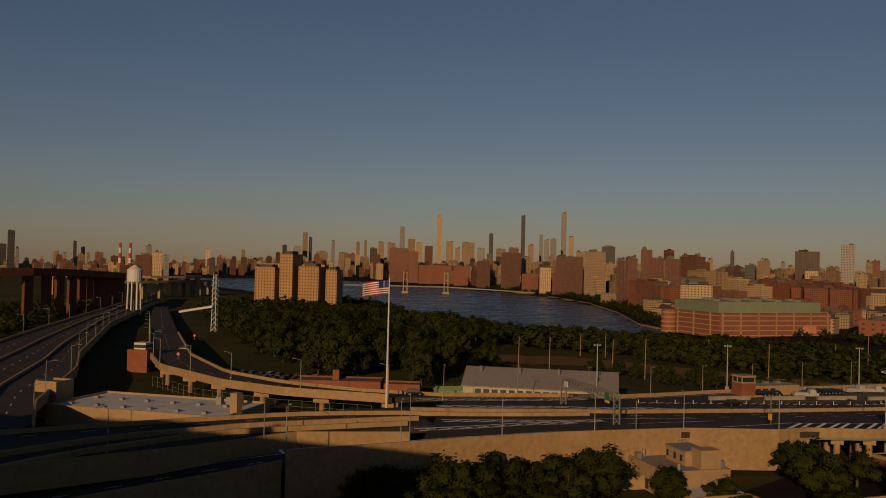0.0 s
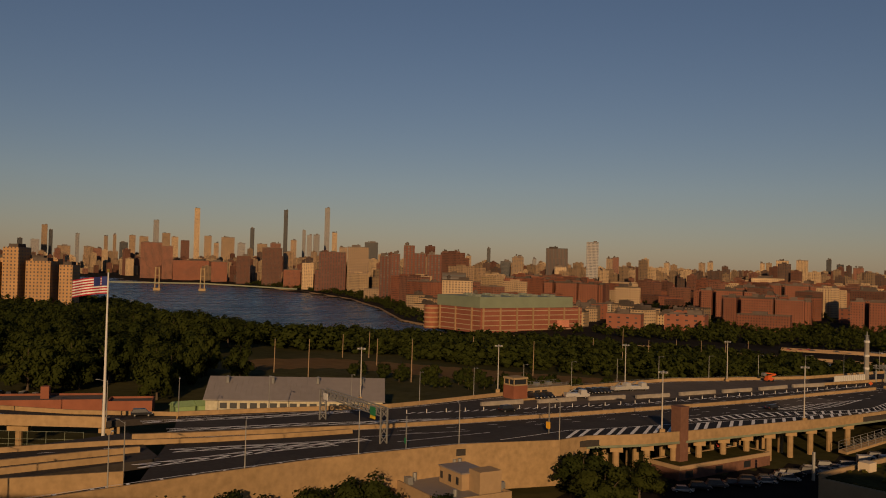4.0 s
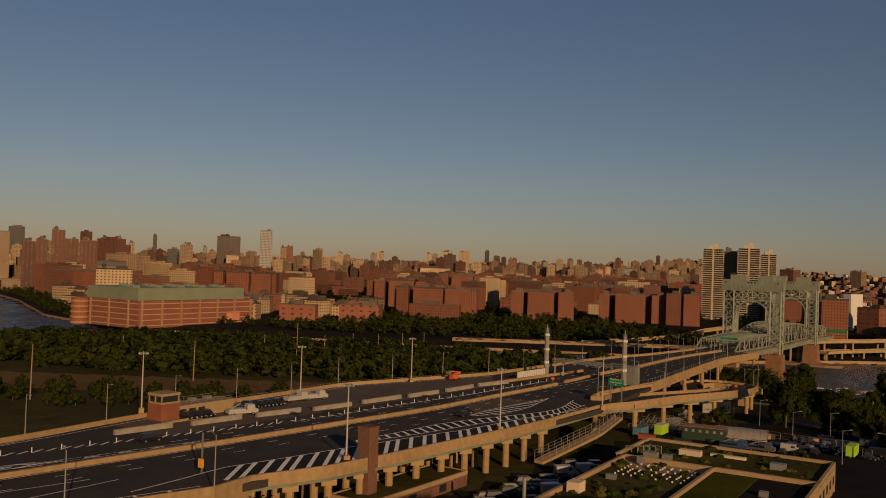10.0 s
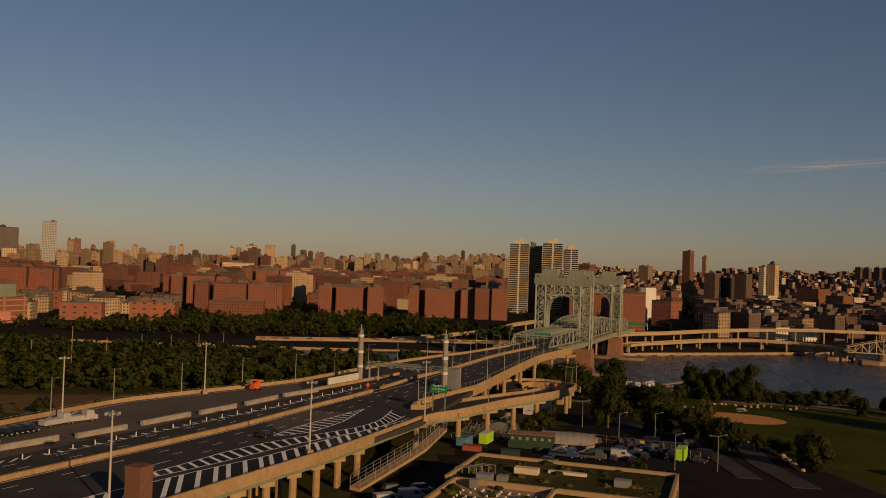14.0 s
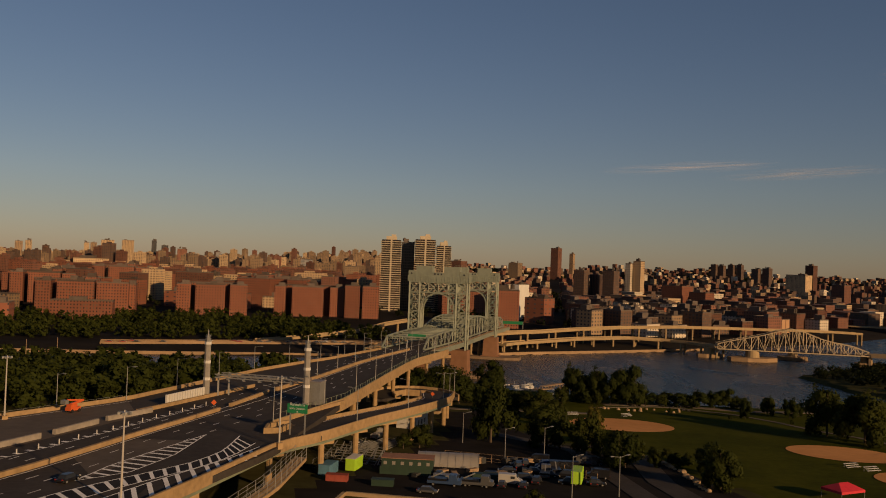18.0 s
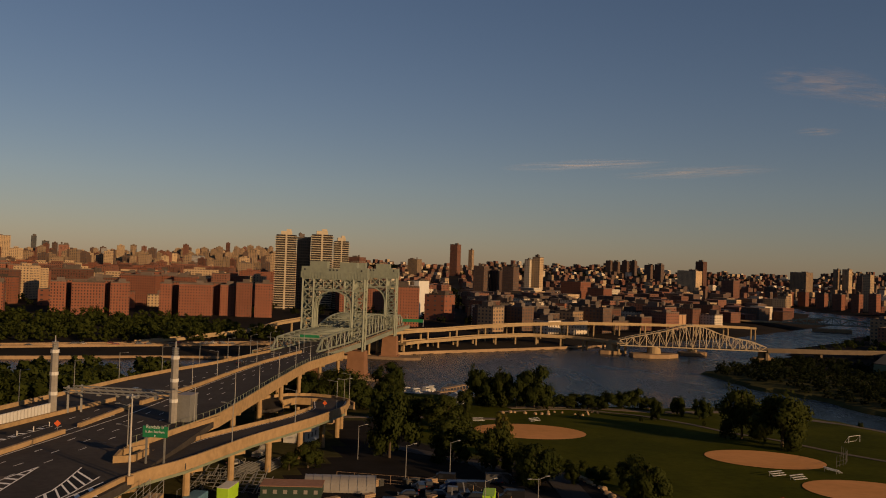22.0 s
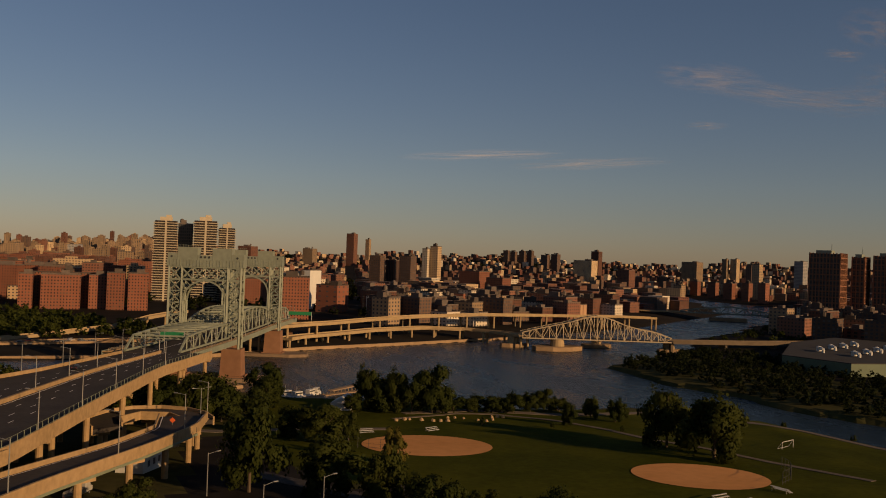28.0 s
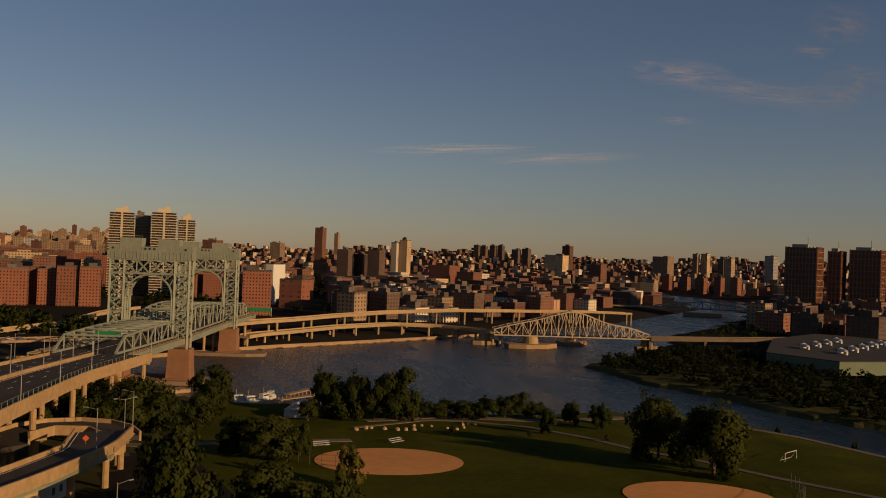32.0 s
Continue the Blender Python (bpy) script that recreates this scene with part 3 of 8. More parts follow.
for s in TOWERS:
    for w0, w1 in ((-34.5, -27.0), (-5.5, 2.2)):
        c4 = [(s, w0 + 0.6), (s, w1 - 0.6), (s + 7, w1 - 0.6), (s + 7, w0 + 0.6)]
        for a in c4:
            bar("tower_leg", bp(*a, 13.5), bp(*a, 56), 0.95, 0.95, STEEL, bridge)
        for i in range(4):
            lattice((c4[i], c4[(i + 1) % 4]), 20, 49.4, 5.9, 0.5)
        b = bmesh.new()
        p = bp(s + 3.5, (w0 + w1) / 2, 0)
        f = [(p + BD * (i * 4.5) + BR * (j * 4.7)) for i, j in ((-1, -1), (-1, 1), (1, 1), (1, -1))]
        g = [(p + BD * (i * 5.3) + BR * (j * 5.5)) for i, j in ((-1, -1), (-1, 1), (1, 1), (1, -1))]
        lo, hi = [b.verts.new((q.x, q.y, -2)) for q in g], [b.verts.new((q.x, q.y, 15.5)) for q in f]
        b.faces.new(hi), b.faces.new(lo[::-1])
        for i in range(4):
            b.faces.new((lo[i], lo[(i + 1) % 4], hi[(i + 1) % 4], hi[i]))
        bmesh.ops.recalc_face_normals(b, faces=b.faces)
        part("pier", b, PIER, bridge, "tapered pink granite pier")
        b = bmesh.new()
        bbox(b, s - 2.8, s + 9.8, (w0 + w1) / 2 - 6.4, (w0 + w1) / 2 + 6.4, -2, 2.4)
        part("pier_footing", b, PIER, bridge)
    for ss in (s, s + 7):
        bar("portal_chord", bp(ss, -34, 49.2), bp(ss, 1.8, 49.2), 0.9, 0.9, STEEL, bridge), bar("portal_chord", bp(ss, -34, 55.4), bp(ss, 1.8, 55.4), 0.9, 0.9, STEEL, bridge)
        xs = np.linspace(-34, 1.8, 7)
        for a, c in zip(xs, xs[1:]):
            bar("portal_brace", bp(ss, a, 49.2), bp(ss, c, 55.4), 0.6, 0.6, STEEL, bridge), bar("portal_brace", bp(ss, c, 49.2), bp(ss, a, 55.4), 0.6, 0.6, STEEL, bridge)
            bar("portal_post", bp(ss, c, 49.2), bp(ss, c, 55.4), 0.5, 0.5, STEEL, bridge)
        b = bmesh.new()
        q = [(-16.2 + 10.4 * math.cos(a), 38.6 + 10.2 * math.sin(a)) for a in np.linspace(0, math.pi, 19)]
        q = [(-5.8, 24.0)] + q + [(-26.6, 24.0)]
        for (a, za), (c, zc) in zip(q, q[1:]):
            beam(b, bp(ss, a, za), bp(ss, c, zc), 0.8, 0.75)
        for w, zz in ((-7.5, 43), (-9, 46.5), (-25, 43), (-23.5, 46.5)):
            beam(b, bp(ss, w, zz), bp(ss, w - 3 if w < -16 else w + 3, 49.2), 0.4)
        part("portal_arch", b, STEEL, bridge)
    b = bmesh.new()
    bbox(b, s - 0.6, s + 7.6, -35, 2.6, 55.7, 59.2)
    part("housing_base", b, STEEL, bridge)
    for k in np.linspace(-35, 2.6, 24):
        b = bmesh.new()
        bbox(b, s - 0.75, s - 0.6, k - 0.12, k + 0.12, 55.8, 59.0)
        part("stiffener", b, STEEL, bridge)
    for w0, w1, zt in ((-35, -30.2, 62.2), (-30.2, -20.3, 65.2), (-20.3, -13, 61.4), (-13, -3.4, 65.0), (-3.4, 2.6, 62.0)):
        b = bmesh.new()
        bbox(b, s + 0.2, s + 6.8, w0 + 0.05, w1 - 0.05, 59.2, zt)
        part("sheave_housing", b, STEEL, bridge)
    for w in (-33, -18.5, -16.5, -14.5, -0.5):
        b = bmesh.new()
        tube(b, bp(s + 0.05, w, 60.4), bp(s + 0.25, w, 60.4), 0.55, 0.55, 12)
        part("porthole", b, mat("porthole", (0.03, 0.03, 0.03), 0.5) if "porthole" not in bpy.data.materials else bpy.data.materials["porthole"], bridge)
    b = bmesh.new()
    for w in np.linspace(-30, -20, 9):
        beam(b, bp(s + 0.4, w, 65.2), bp(s + 0.4, w, 66.2), 0.08)
    beam(b, bp(s + 0.4, -30, 66.2), bp(s + 0.4, -20, 66.2), 0.1)
    part("railing", b, STEEL, bridge)


def truss(s0, s1, w, heights, z_at, panels):
    """One truss: chords, uprights and diagonals; heights over the lower chord by panel point."""
    xs = np.linspace(s0, s1, panels + 1)
    hs = np.interp(np.linspace(0, 1, panels + 1), np.linspace(0, 1, len(heights)), heights)
    lo = [bp(x, w, z_at(x) + 0.6) for x in xs]
    hi = [bp(x, w, z_at(x) + 0.6 + h) for x, h in zip(xs, hs)]
    for i in range(panels):
        bar("bottom_chord", lo[i], lo[i + 1], 0.7, 0.8, STEEL, bridge), bar("top_chord", hi[i], hi[i + 1], 0.7, 0.8, STEEL, bridge)
        bar("diagonal", hi[i] if i % 2 else lo[i], lo[i + 1] if i % 2 else hi[i + 1], 0.45, 0.45, STEEL, bridge)
        if hs[i] > 0.5:
            bar("vertical", lo[i], hi[i], 0.45, 0.45, STEEL, bridge)
    return hi, hs


def span(s0, s1, heights, panels):
    a, hs = truss(s0, s1, WL, heights, bdeck, panels)
    c, _ = truss(s0, s1, WR, heights, bdeck, panels)
    for i, (p, q) in enumerate(zip(a, c)):
        if hs[i] < 3:
            continue
        b = bmesh.new()
        beam(b, p, q, 0.6, 0.7)
        beam(b, p - Vector((0, 0, 1.2)), q - Vector((0, 0, 1.2)), 0.3)
        for k in range(8):
            u, v = p.lerp(q, k / 8), p.lerp(q, (k + 1) / 8)
            beam(b, u, v - Vector((0, 0, 1.2)), 0.22)
        if i + 1 < len(a) and hs[i + 1] > 3:
            beam(b, p, c[i + 1], 0.35), beam(b, q, a[i + 1], 0.35)
        part("top_bracing", b, STEEL, bridge)
    b = bmesh.new()
    n = 8
    xs = np.linspace(s0, s1, n)
    L, Rr = [tuple(bp(x, -31, 0)[:2]) for x in xs], [tuple(bp(x, -3, 0)[:2]) for x in xs]
    zs = lambda x, y: bdeck((Vector((x, y, 0)) - B0).dot(BD))
    ribbon(b, L, Rr, zs, 1.0, n)
    part("deck", b, ASPHALT, bridge)
    for w in (-33.6, -0.4):
        b = bmesh.new()
        ribbon(b, [tuple(bp(x, w - 1.3, 0)[:2]) for x in xs], [tuple(bp(x, w + 1.3, 0)[:2]) for x in xs], zs, 0.4, n)
        part("walkway", b, CONCRETE, bridge)
        b = bmesh.new()
        wall_line(b, [tuple(bp(x, w + (1.35 if w > -10 else -1.35), 0)[:2]) for x in xs], zs, 0.25, 0.2, 2.4)
        part("side_girder", b, STEEL, bridge)
        b = bmesh.new()
        for zz in (1.2, 0.7):
            for x0, x1 in zip(xs, xs[1:]):
                beam(b, bp(x0, w + 1.3, bdeck(x0) + zz), bp(x1, w + 1.3, bdeck(x1) + zz), 0.08)
        for x in np.linspace(s0, s1, int((s1 - s0) / 2.4)):
            beam(b, bp(x, w + 1.3, bdeck(x)), bp(x, w + 1.3, bdeck(x) + 1.2), 0.09)
        part("railing", b, RAIL, bridge)
    b = bmesh.new()
    for k in (0.03,):
        strip(b, [tuple(bp(x, -17, 0)[:2]) for x in xs], zs, 0.3)
    part("lane_line", b, PAINT, bridge)


RAIL = mat("tan painted rail", (0.28, 0.2, 0.12), 0.7, 0, 0.2, 1.0)
span(-82, -1, [0.0, 5.6, 6.0, 6.4, 6.7, 6.9, 7.0, 7.0, 7.0], 8)
span(8.5, 110.5, [7.5, 9.6, 11.2, 12.0, 12.2, 12.0, 11.2, 9.6, 7.0], 10)
span(121, 190, [8.0, 8.2, 8.2, 8.0, 7.4, 0.0], 7)
for s in (-84, 192):
    for w in (WL, WR):
        b = bmesh.new()
        q = bp(s, w, 0)
        box(b, (q.x, q.y, -2), (4.4, 3.6, bdeck(s) + 1.2), BYAW)
        part("pier", b, PIER, bridge)
for s in (2.5, 114.5):
    for w0, w1 in ((-46, 14),):
        b = bmesh.new()
        prism(b, [tuple(bp(s + a, c, 0)[:2]) for a, c in ((-9, w0), (9, w0), (14, (w0 + w1) / 2), (9, w1 - 4), (4, w1 + 6), (-4, w1 + 6), (-9, w1 - 4))], -1, 1.8)
        part("fender", b, mat("fender timber", (0.2, 0.14, 0.09), 0.9) if "fender timber" not in bpy.data.materials else bpy.data.materials["fender timber"], bridge, "weathered timber pier fender")

# ---- far bank roads and bridges ----
PALE = mat("pale concrete deck", (0.31, 0.222, 0.118), 0.9, 0, 0.2, 0.2)
far_roads = tagged(new("riverside_viaduct"), "pale concrete double viaduct curving along the far bank", "viaduct")
UP = [(150, 668), (166, 686), (190, 709), (216, 728), (257, 752), (307, 778), (375, 807), (449, 833), (498, 842), (548, 848), (600, 852)]
up_z = lambda x, y: float(np.interp(x, [150, 190, 216, 257, 307, 375, 449, 498, 548, 600], [16.2, 15.8, 15.4, 16.5, 17.2, 17.0, 15.2, 14.2, 13.8, 12]))
b = bmesh.new()
ribbon(b, offset(UP, 5), offset(UP, -5), up_z, 1.2, 40)
part("upper_deck", b, PALE, far_roads)
for d in (5, -5):
    b = bmesh.new()
    wall_line(b, offset(UP, d), up_z, 0.5, 0.9, 0.7)
    part("parapet", b, PALE, far_roads)
LOW = [(175, 690), (189, 704), (209, 714), (252, 735), (300, 750), (335, 742), (352, 718), (356, 690)]
low_z = lambda x, y: float(np.interp(x, [175, 209, 252, 300, 352], [8.0, 8.6, 10.0, 10.6, 9.4]))
b = bmesh.new()
ribbon(b, offset(LOW, 5), offset(LOW, -5), low_z, 1.4, 30)
part("lower_deck", b, PALE, far_roads)
for d in (5, -5):
    b = bmesh.new()
    wall_line(b, offset(LOW, d), low_z, 0.5, 0.8, 0.7)
    part("parapet", b, PALE, far_roads)
for line, zf, n in ((UP, up_z, 15), (LOW, low_z, 12)):
    for k in (3.2, -3.2):
        for p in resample(offset(line, k), n):
            b = bmesh.new()
            g = gz(p[0], p[1]) if gz(p[0], p[1]) > 0 else -1
            tube(b, (p[0], p[1], g - 0.5), (p[0], p[1], zf(p[0], p[1]) - 1.4), 0.9, 0.9, 8)
            part("column", b, PALE, far_roads)
# drive along the Manhattan shore, left of the lift bridge
SEA = mat("sea wall stone", (0.27, 0.18, 0.1), 0.9, 0, 0.3, 0.3, 0.3)
DRIVE = [(-112, 684), (-91, 687), (-13, 702), (60, 712), (150, 735)]
drive = tagged(new("river_drive"), "pale riverside highway on a low sea wall", "road", kind="structure")
b = bmesh.new()
ribbon(b, offset(DRIVE, 9), offset(DRIVE, -9), lambda x, y: 4.6, 0.8, 50)
part("carriageway", b, ASPHALT, drive)
for d, h in ((9, 1.0), (-9, 1.0), (0, 0.9)):
    b = bmesh.new()
    wall_line(b, offset(DRIVE, d), lambda x, y: 4.6, 0.5, h * 0.75, 0.7 if d else 0.1)
    part("parapet", b, SEA, drive)
RAMPF = [(-5, 722), (30, 752), (73, 773), (99, 790), (126, 818)]
b = bmesh.new()
rz_ = lambda x, y: float(np.interp(x, [-5, 30, 73, 99, 126], [4.5, 5.5, 9, 14.5, 17]))
ribbon(b, offset(RAMPF, 5), offset(RAMPF, -5), rz_, 1.3, 24)
part("ramp", b, PALE, drive)
for d in (5, -5):
    b = bmesh.new()
    wall_line(b, offset(RAMPF, d), rz_, 0.5, 0.9, 1.3)
    part("parapet", b, PALE, drive)
for p in resample(RAMPF, 9):
    b = bmesh.new()
    tube(b, (p[0], p[1], 2), (p[0], p[1], rz_(p[0], p[1]) - 1), 1.0, 1.0, 8)
    part("column", b, PALE, drive)
for seg in (RIVER[1:10], RIVER[9:15]):
    b = bmesh.new()
    wall_line(b, seg, lambda x, y: 1.2, 1.6, 0.9, 3.0)
    tagged(part("sea_wall", b, SEA), "tan stone sea wall along the river", "sea wall", kind="structure")


def through_truss(name, label, p, q, z, heights, width, panels, t, material):
    """A truss bridge between two plan points."""
    br = tagged(new(name), label, "bridge")
    p, q = Vector((*p, 0)), Vector((*q, 0))
    d = (q - p).normalized()
    s = Vector((d.y, -d.x, 0)) * width / 2
    hs = np.interp(np.linspace(0, 1, panels + 1), np.linspace(0, 1, len(heights)), heights)
    tops = []
    for sg in (-1, 1):
        lo = [p.lerp(q, i / panels) + s * sg + Vector((0, 0, z)) for i in range(panels + 1)]
        hi = [v + Vector((0, 0, h)) for v, h in zip(lo, hs)]
        for i in range(panels):
            bar("bottom_chord", lo[i], lo[i + 1], t, t * 1.3, material, br), bar("top_chord", hi[i], hi[i + 1], t, t * 1.2, material, br)
            bar("diagonal", lo[i] if i % 2 else hi[i], hi[i + 1] if i % 2 else lo[i + 1], t * 0.7, t * 0.7, material, br)
            if hs[i] > 0.6:
                bar("vertical", lo[i], hi[i], t * 0.7, t * 0.7, material, br)
        tops.append(hi)
    for i, (a, c) in enumerate(zip(*tops)):
        if hs[i] > 5:
            b = bmesh.new()
            beam(b, a, c, t * 0.8)
            part("top_strut", b, material, br)
    b = bmesh.new()
    ribbon(b, [tuple((p - s)[:2]), tuple((q - s)[:2])], [tuple((p + s)[:2]), tuple((q + s)[:2])], lambda x, y: z + 0.4, 1.0, 3)
    part("deck", b, ASPHALT, br)
    return br


TANSTEEL = mat("tan painted truss", (0.36, 0.28, 0.17), 0.6, 0, 0.15, 0.5)
swing = through_truss("swing_bridge", "tan steel swing truss bridge on round river piers", (352, 688), (455, 646), 8.5, [4, 7, 9.5, 12, 15.5, 18, 15.5, 11, 8.5, 7, 3.0], 12, 22, 0.6, TANSTEEL)
for x, y, r1, r2 in ((352, 700, 10, 4.5), (376, 676, 19, 5.5), (420, 690, 12, 4), (456, 648, 9, 4.5)):
    b = bmesh.new()
    prism(b, [(x + r1 * math.cos(a) * 1.1, y + r1 * math.sin(a) * 0.62) for a in np.linspace(0, math.tau, 8, endpoint=False) + 0.3], -1, 3.0)
    part("fender", b, SEA, swing, "tan timber pier fender")
    b = bmesh.new()
    tube(b, (x, y, 3), (x, y, 8.2), r2, r2 * 0.9, 16)
    part("pier", b, PALE, swing)
app = tagged(new("approach_viaduct"), "low concrete approach viaduct on the far bank", "viaduct")
# darker copy of the pale deck concrete; the sides' shade is in the colour
SHADED_DECK = mat("shade-darkened concrete", (0.12, 0.09, 0.06), 0.9, 0, 0.3, 0.2)
APP = [(455, 646), (520, 632), (600, 628), (760, 640)]
b = bmesh.new()
ribbon(b, offset(APP, 6), offset(APP, -6), lambda x, y: 9.0, 1.5, 12)
part("deck", b, SHADED_DECK, app)
for d in (6, -6):
    b = bmesh.new()
    wall_line(b, offset(APP, d), lambda x, y: 9.0, 0.4, 1.0, 1.5)
    part("parapet", b, SHADED_DECK, app)
for p in resample(APP, 8):
    part("pier", one_box((p[0], p[1], -1), (2, 9, 9), -10), SHADED_DECK, app)
third = through_truss("river_bridge", "pale green low swing bridge far upriver", (768, 1015), (855, 938), 9.0, [2, 4, 6, 7.5, 9.5, 7.5, 6, 4, 2], 14, 12, 0.8, STEEL)
part("pier", one_box((811, 976, -1), (46, 12, 5), -40), SEA, third)
for p, q in (((768, 1015), (680, 1090)), ((855, 938), (960, 850))):
    b = bmesh.new()
    ribbon(b, offset([p, q], 7), offset([p, q], -7), lambda x, y: 9.4, 1.6, 3)
    part("approach_deck", b, PALE, third)


# footbridge with two lattice towers
foot = tagged(new("foot_bridge"), "pale green lift footbridge with two slim towers", "bridge")
A1, A2 = Vector((-1393, 1150, 0)), Vector((-1334, 1216, 0))
for a in (A1, A2):
    b = bmesh.new()
    for dx in (-3, 3):
        beam(b, (a.x + dx, a.y + dx, 4), (a.x + dx * 0.8, a.y + dx * 0.8, 47), 2.2)
    for zz in (14, 30, 45):
        beam(b, (a.x - 3, a.y - 3, zz), (a.x + 3, a.y + 3, zz), 1.6)
    part("tower", b, PALE, foot)
    part("pier", one_box((a.x, a.y, -1), (14, 14, 6), 45), PALE, foot)
b = bmesh.new()
ribbon(b, [(-1480, 1050), (-1393, 1147), (-1334, 1213), (-1230, 1262), (-1150, 1290)], [(-1477, 1053), (-1390, 1150), (-1331, 1216), (-1228, 1266), (-1148, 1295)], lambda x, y: 16.5 - max(0, x + 1330) * 0.03, 2.4, 16)
part("deck", b, GREEN_STEEL, foot)


# brown railway viaduct, far off on the south side
rail = tagged(new("railway_viaduct"), "rust brown steel railway viaduct on tall piers", "viaduct")
RUST = mat("rust brown steel", (0.13, 0.05, 0.03), 0.8, 0, 0.3, 0.3)
RL = [(-560, 60), (-577, 112), (-640, 165), (-715, 215), (-790, 262)]
b = bmesh.new()
ribbon(b, offset(RL, 5), offset(RL, -5), lambda x, y: float(np.interp(x, [-790, -577], [49.5, 56.5])), 5.0, 14)
part("girder", b, RUST, rail)
for p in resample(RL, 14):
    b = bmesh.new()
    box(b, (p[0], p[1], gz(p[0], p[1]) - 1), (2.2, 8, float(np.interp(p[0], [-790, -577], [46, 53])) - gz(p[0], p[1])), 30)
    part("pier", b, RUST, rail)
tan_arc = tagged(new("distant_viaduct"), "pale distant expressway curving on low piers", "viaduct")
for line, zz in (([(-905, 240), (-891, 277), (-869, 328), (-880, 370), (-899, 400)], 45), ([(-840, 262), (-850, 310), (-868, 350), (-910, 400), (-945, 440)], 40)):
    b = bmesh.new()
    ribbon(b, offset(line, 6), offset(line, -6), lambda x, y: zz, 2.4, 16)
    part("deck", b, PALE, tan_arc)
    for p in resample(line, 9):
        part("pier", one_box((p[0], p[1], gz(p[0], p[1]) - 1), (2.5, 9, zz - 2.2 - gz(p[0], p[1]) + 1), 40), PALE, tan_arc)

# ---- the city: facades ----
def facade(name, wall, glass, bay, floor, fw, fh, rough=0.85, rand=0.2, gloss=0.35):
    """A wall with a grid of window openings, laid out in metres by the walls' own map."""
    m = bpy.data.materials.new(name)
    m.use_nodes = True
    n, l = m.node_tree.nodes, m.node_tree.links
    b = n["Principled BSDF"]
    b.inputs["Specular IOR Level"].default_value = 0.3
    uv, sep = n.new("ShaderNodeUVMap"), n.new("ShaderNodeSeparateXYZ")
    l.new(uv.outputs[0], sep.inputs[0])

    def math_node(op, a, c):
        k = n.new("ShaderNodeMath")
        k.operation = op
        for i, v in enumerate((a, c)):
            if isinstance(v, (int, float)):
                k.inputs[i].default_value = v
            else:
                l.new(v, k.inputs[i])
        return k.outputs[0]

    masks = []
    for axis, size, f in ((0, bay, fw), (1, floor, fh)):
        fr = math_node("FRACT", math_node("DIVIDE", sep.outputs[axis], size), 0)
        masks.append(math_node("MULTIPLY", math_node("GREATER_THAN", fr, 0.5 - f / 2), math_node("LESS_THAN", fr, 0.5 + f / 2)))
    mask = math_node("MULTIPLY", masks[0], masks[1])
    noise_t, info = n.new("ShaderNodeTexNoise"), n.new("ShaderNodeObjectInfo")
    geo = n.new("ShaderNodeNewGeometry")
    noise_t.inputs["Scale"].default_value, noise_t.inputs["Detail"].default_value = 0.08, 5
    co = n.new("ShaderNodeTexCoord")
    l.new(co.outputs["Object"], noise_t.inputs["Vector"])
    both = math_node("FRACT", math_node("ADD", info.outputs["Random"], geo.outputs["Random Per Island"]), 0)
    v = math_node("ADD", math_node("MULTIPLY", both, 2 * rand), 1 - rand)
    v = math_node("MULTIPLY", v, math_node("ADD", math_node("MULTIPLY", noise_t.outputs["Fac"], 0.5), 0.75))
    sc = n.new("ShaderNodeVectorMath")
    sc.operation = "SCALE"
    sc.inputs[0].default_value = wall
    l.new(v, sc.inputs["Scale"])
    mix = n.new("ShaderNodeMix")
    mix.data_type = "RGBA"
    l.new(mask, mix.inputs["Factor"]), l.new(sc.outputs[0], mix.inputs["A"])
    cell = n.new("ShaderNodeCombineXYZ")
    for axis, size in ((0, bay), (1, floor)):
        l.new(math_node("FLOOR", math_node("DIVIDE", sep.outputs[axis], size), 0), cell.inputs[axis])
    l.new(both, cell.inputs[2])
    pick = n.new("ShaderNodeTexWhiteNoise")
    l.new(cell.outputs[0], pick.inputs["Vector"])
    blind = n.new("ShaderNodeMix")
    blind.data_type = "RGBA"
    blind.inputs["A"].default_value, blind.inputs["B"].default_value = (*glass, 1), (0.42, 0.34, 0.26, 1)
    l.new(math_node("MULTIPLY", math_node("GREATER_THAN", pick.outputs["Value"], 0.82), 0.14 if gloss > 0.32 else 0.05), blind.inputs["Factor"])
    l.new(blind.outputs["Result"], mix.inputs["B"])
    l.new(mix.outputs["Result"], b.inputs["Base Color"])
    r = math_node("ADD", math_node("MULTIPLY", mask, gloss - rough), rough)
    l.new(r, b.inputs["Roughness"])
    return m


DK = (0.035, 0.035, 0.04)
BRICKW = facade("red brick with windows", (0.195, 0.074, 0.041), (0.02, 0.013, 0.011), 2.7, 2.9, 0.4, 0.46, rand=0.2)
BRICKF = facade("far red brick", (0.15, 0.067, 0.042), (0.02, 0.016, 0.014), 3.2, 3.1, 0.42, 0.48, rand=0.4)
# brick and wide bays darkened to carry the shade of recessed balconies
BRICKD = facade("shade-darkened red brick", (0.13, 0.05, 0.032), (0.012, 0.009, 0.009), 5.6, 2.9, 0.5, 0.6, rand=0.25)
BRICKP = facade("plain brick", (0.22, 0.082, 0.046), DK, 9.0, 5.0, 0.3, 0.3)
TAN = facade("tan masonry", (0.26, 0.175, 0.1), DK, 4.2, 3.3, 0.45, 0.5, rand=0.25)
TANP = facade("tan ribbed wall", (0.4, 0.24, 0.13), (0.2, 0.1, 0.05), 8.0, 60.0, 0.25, 0.9)
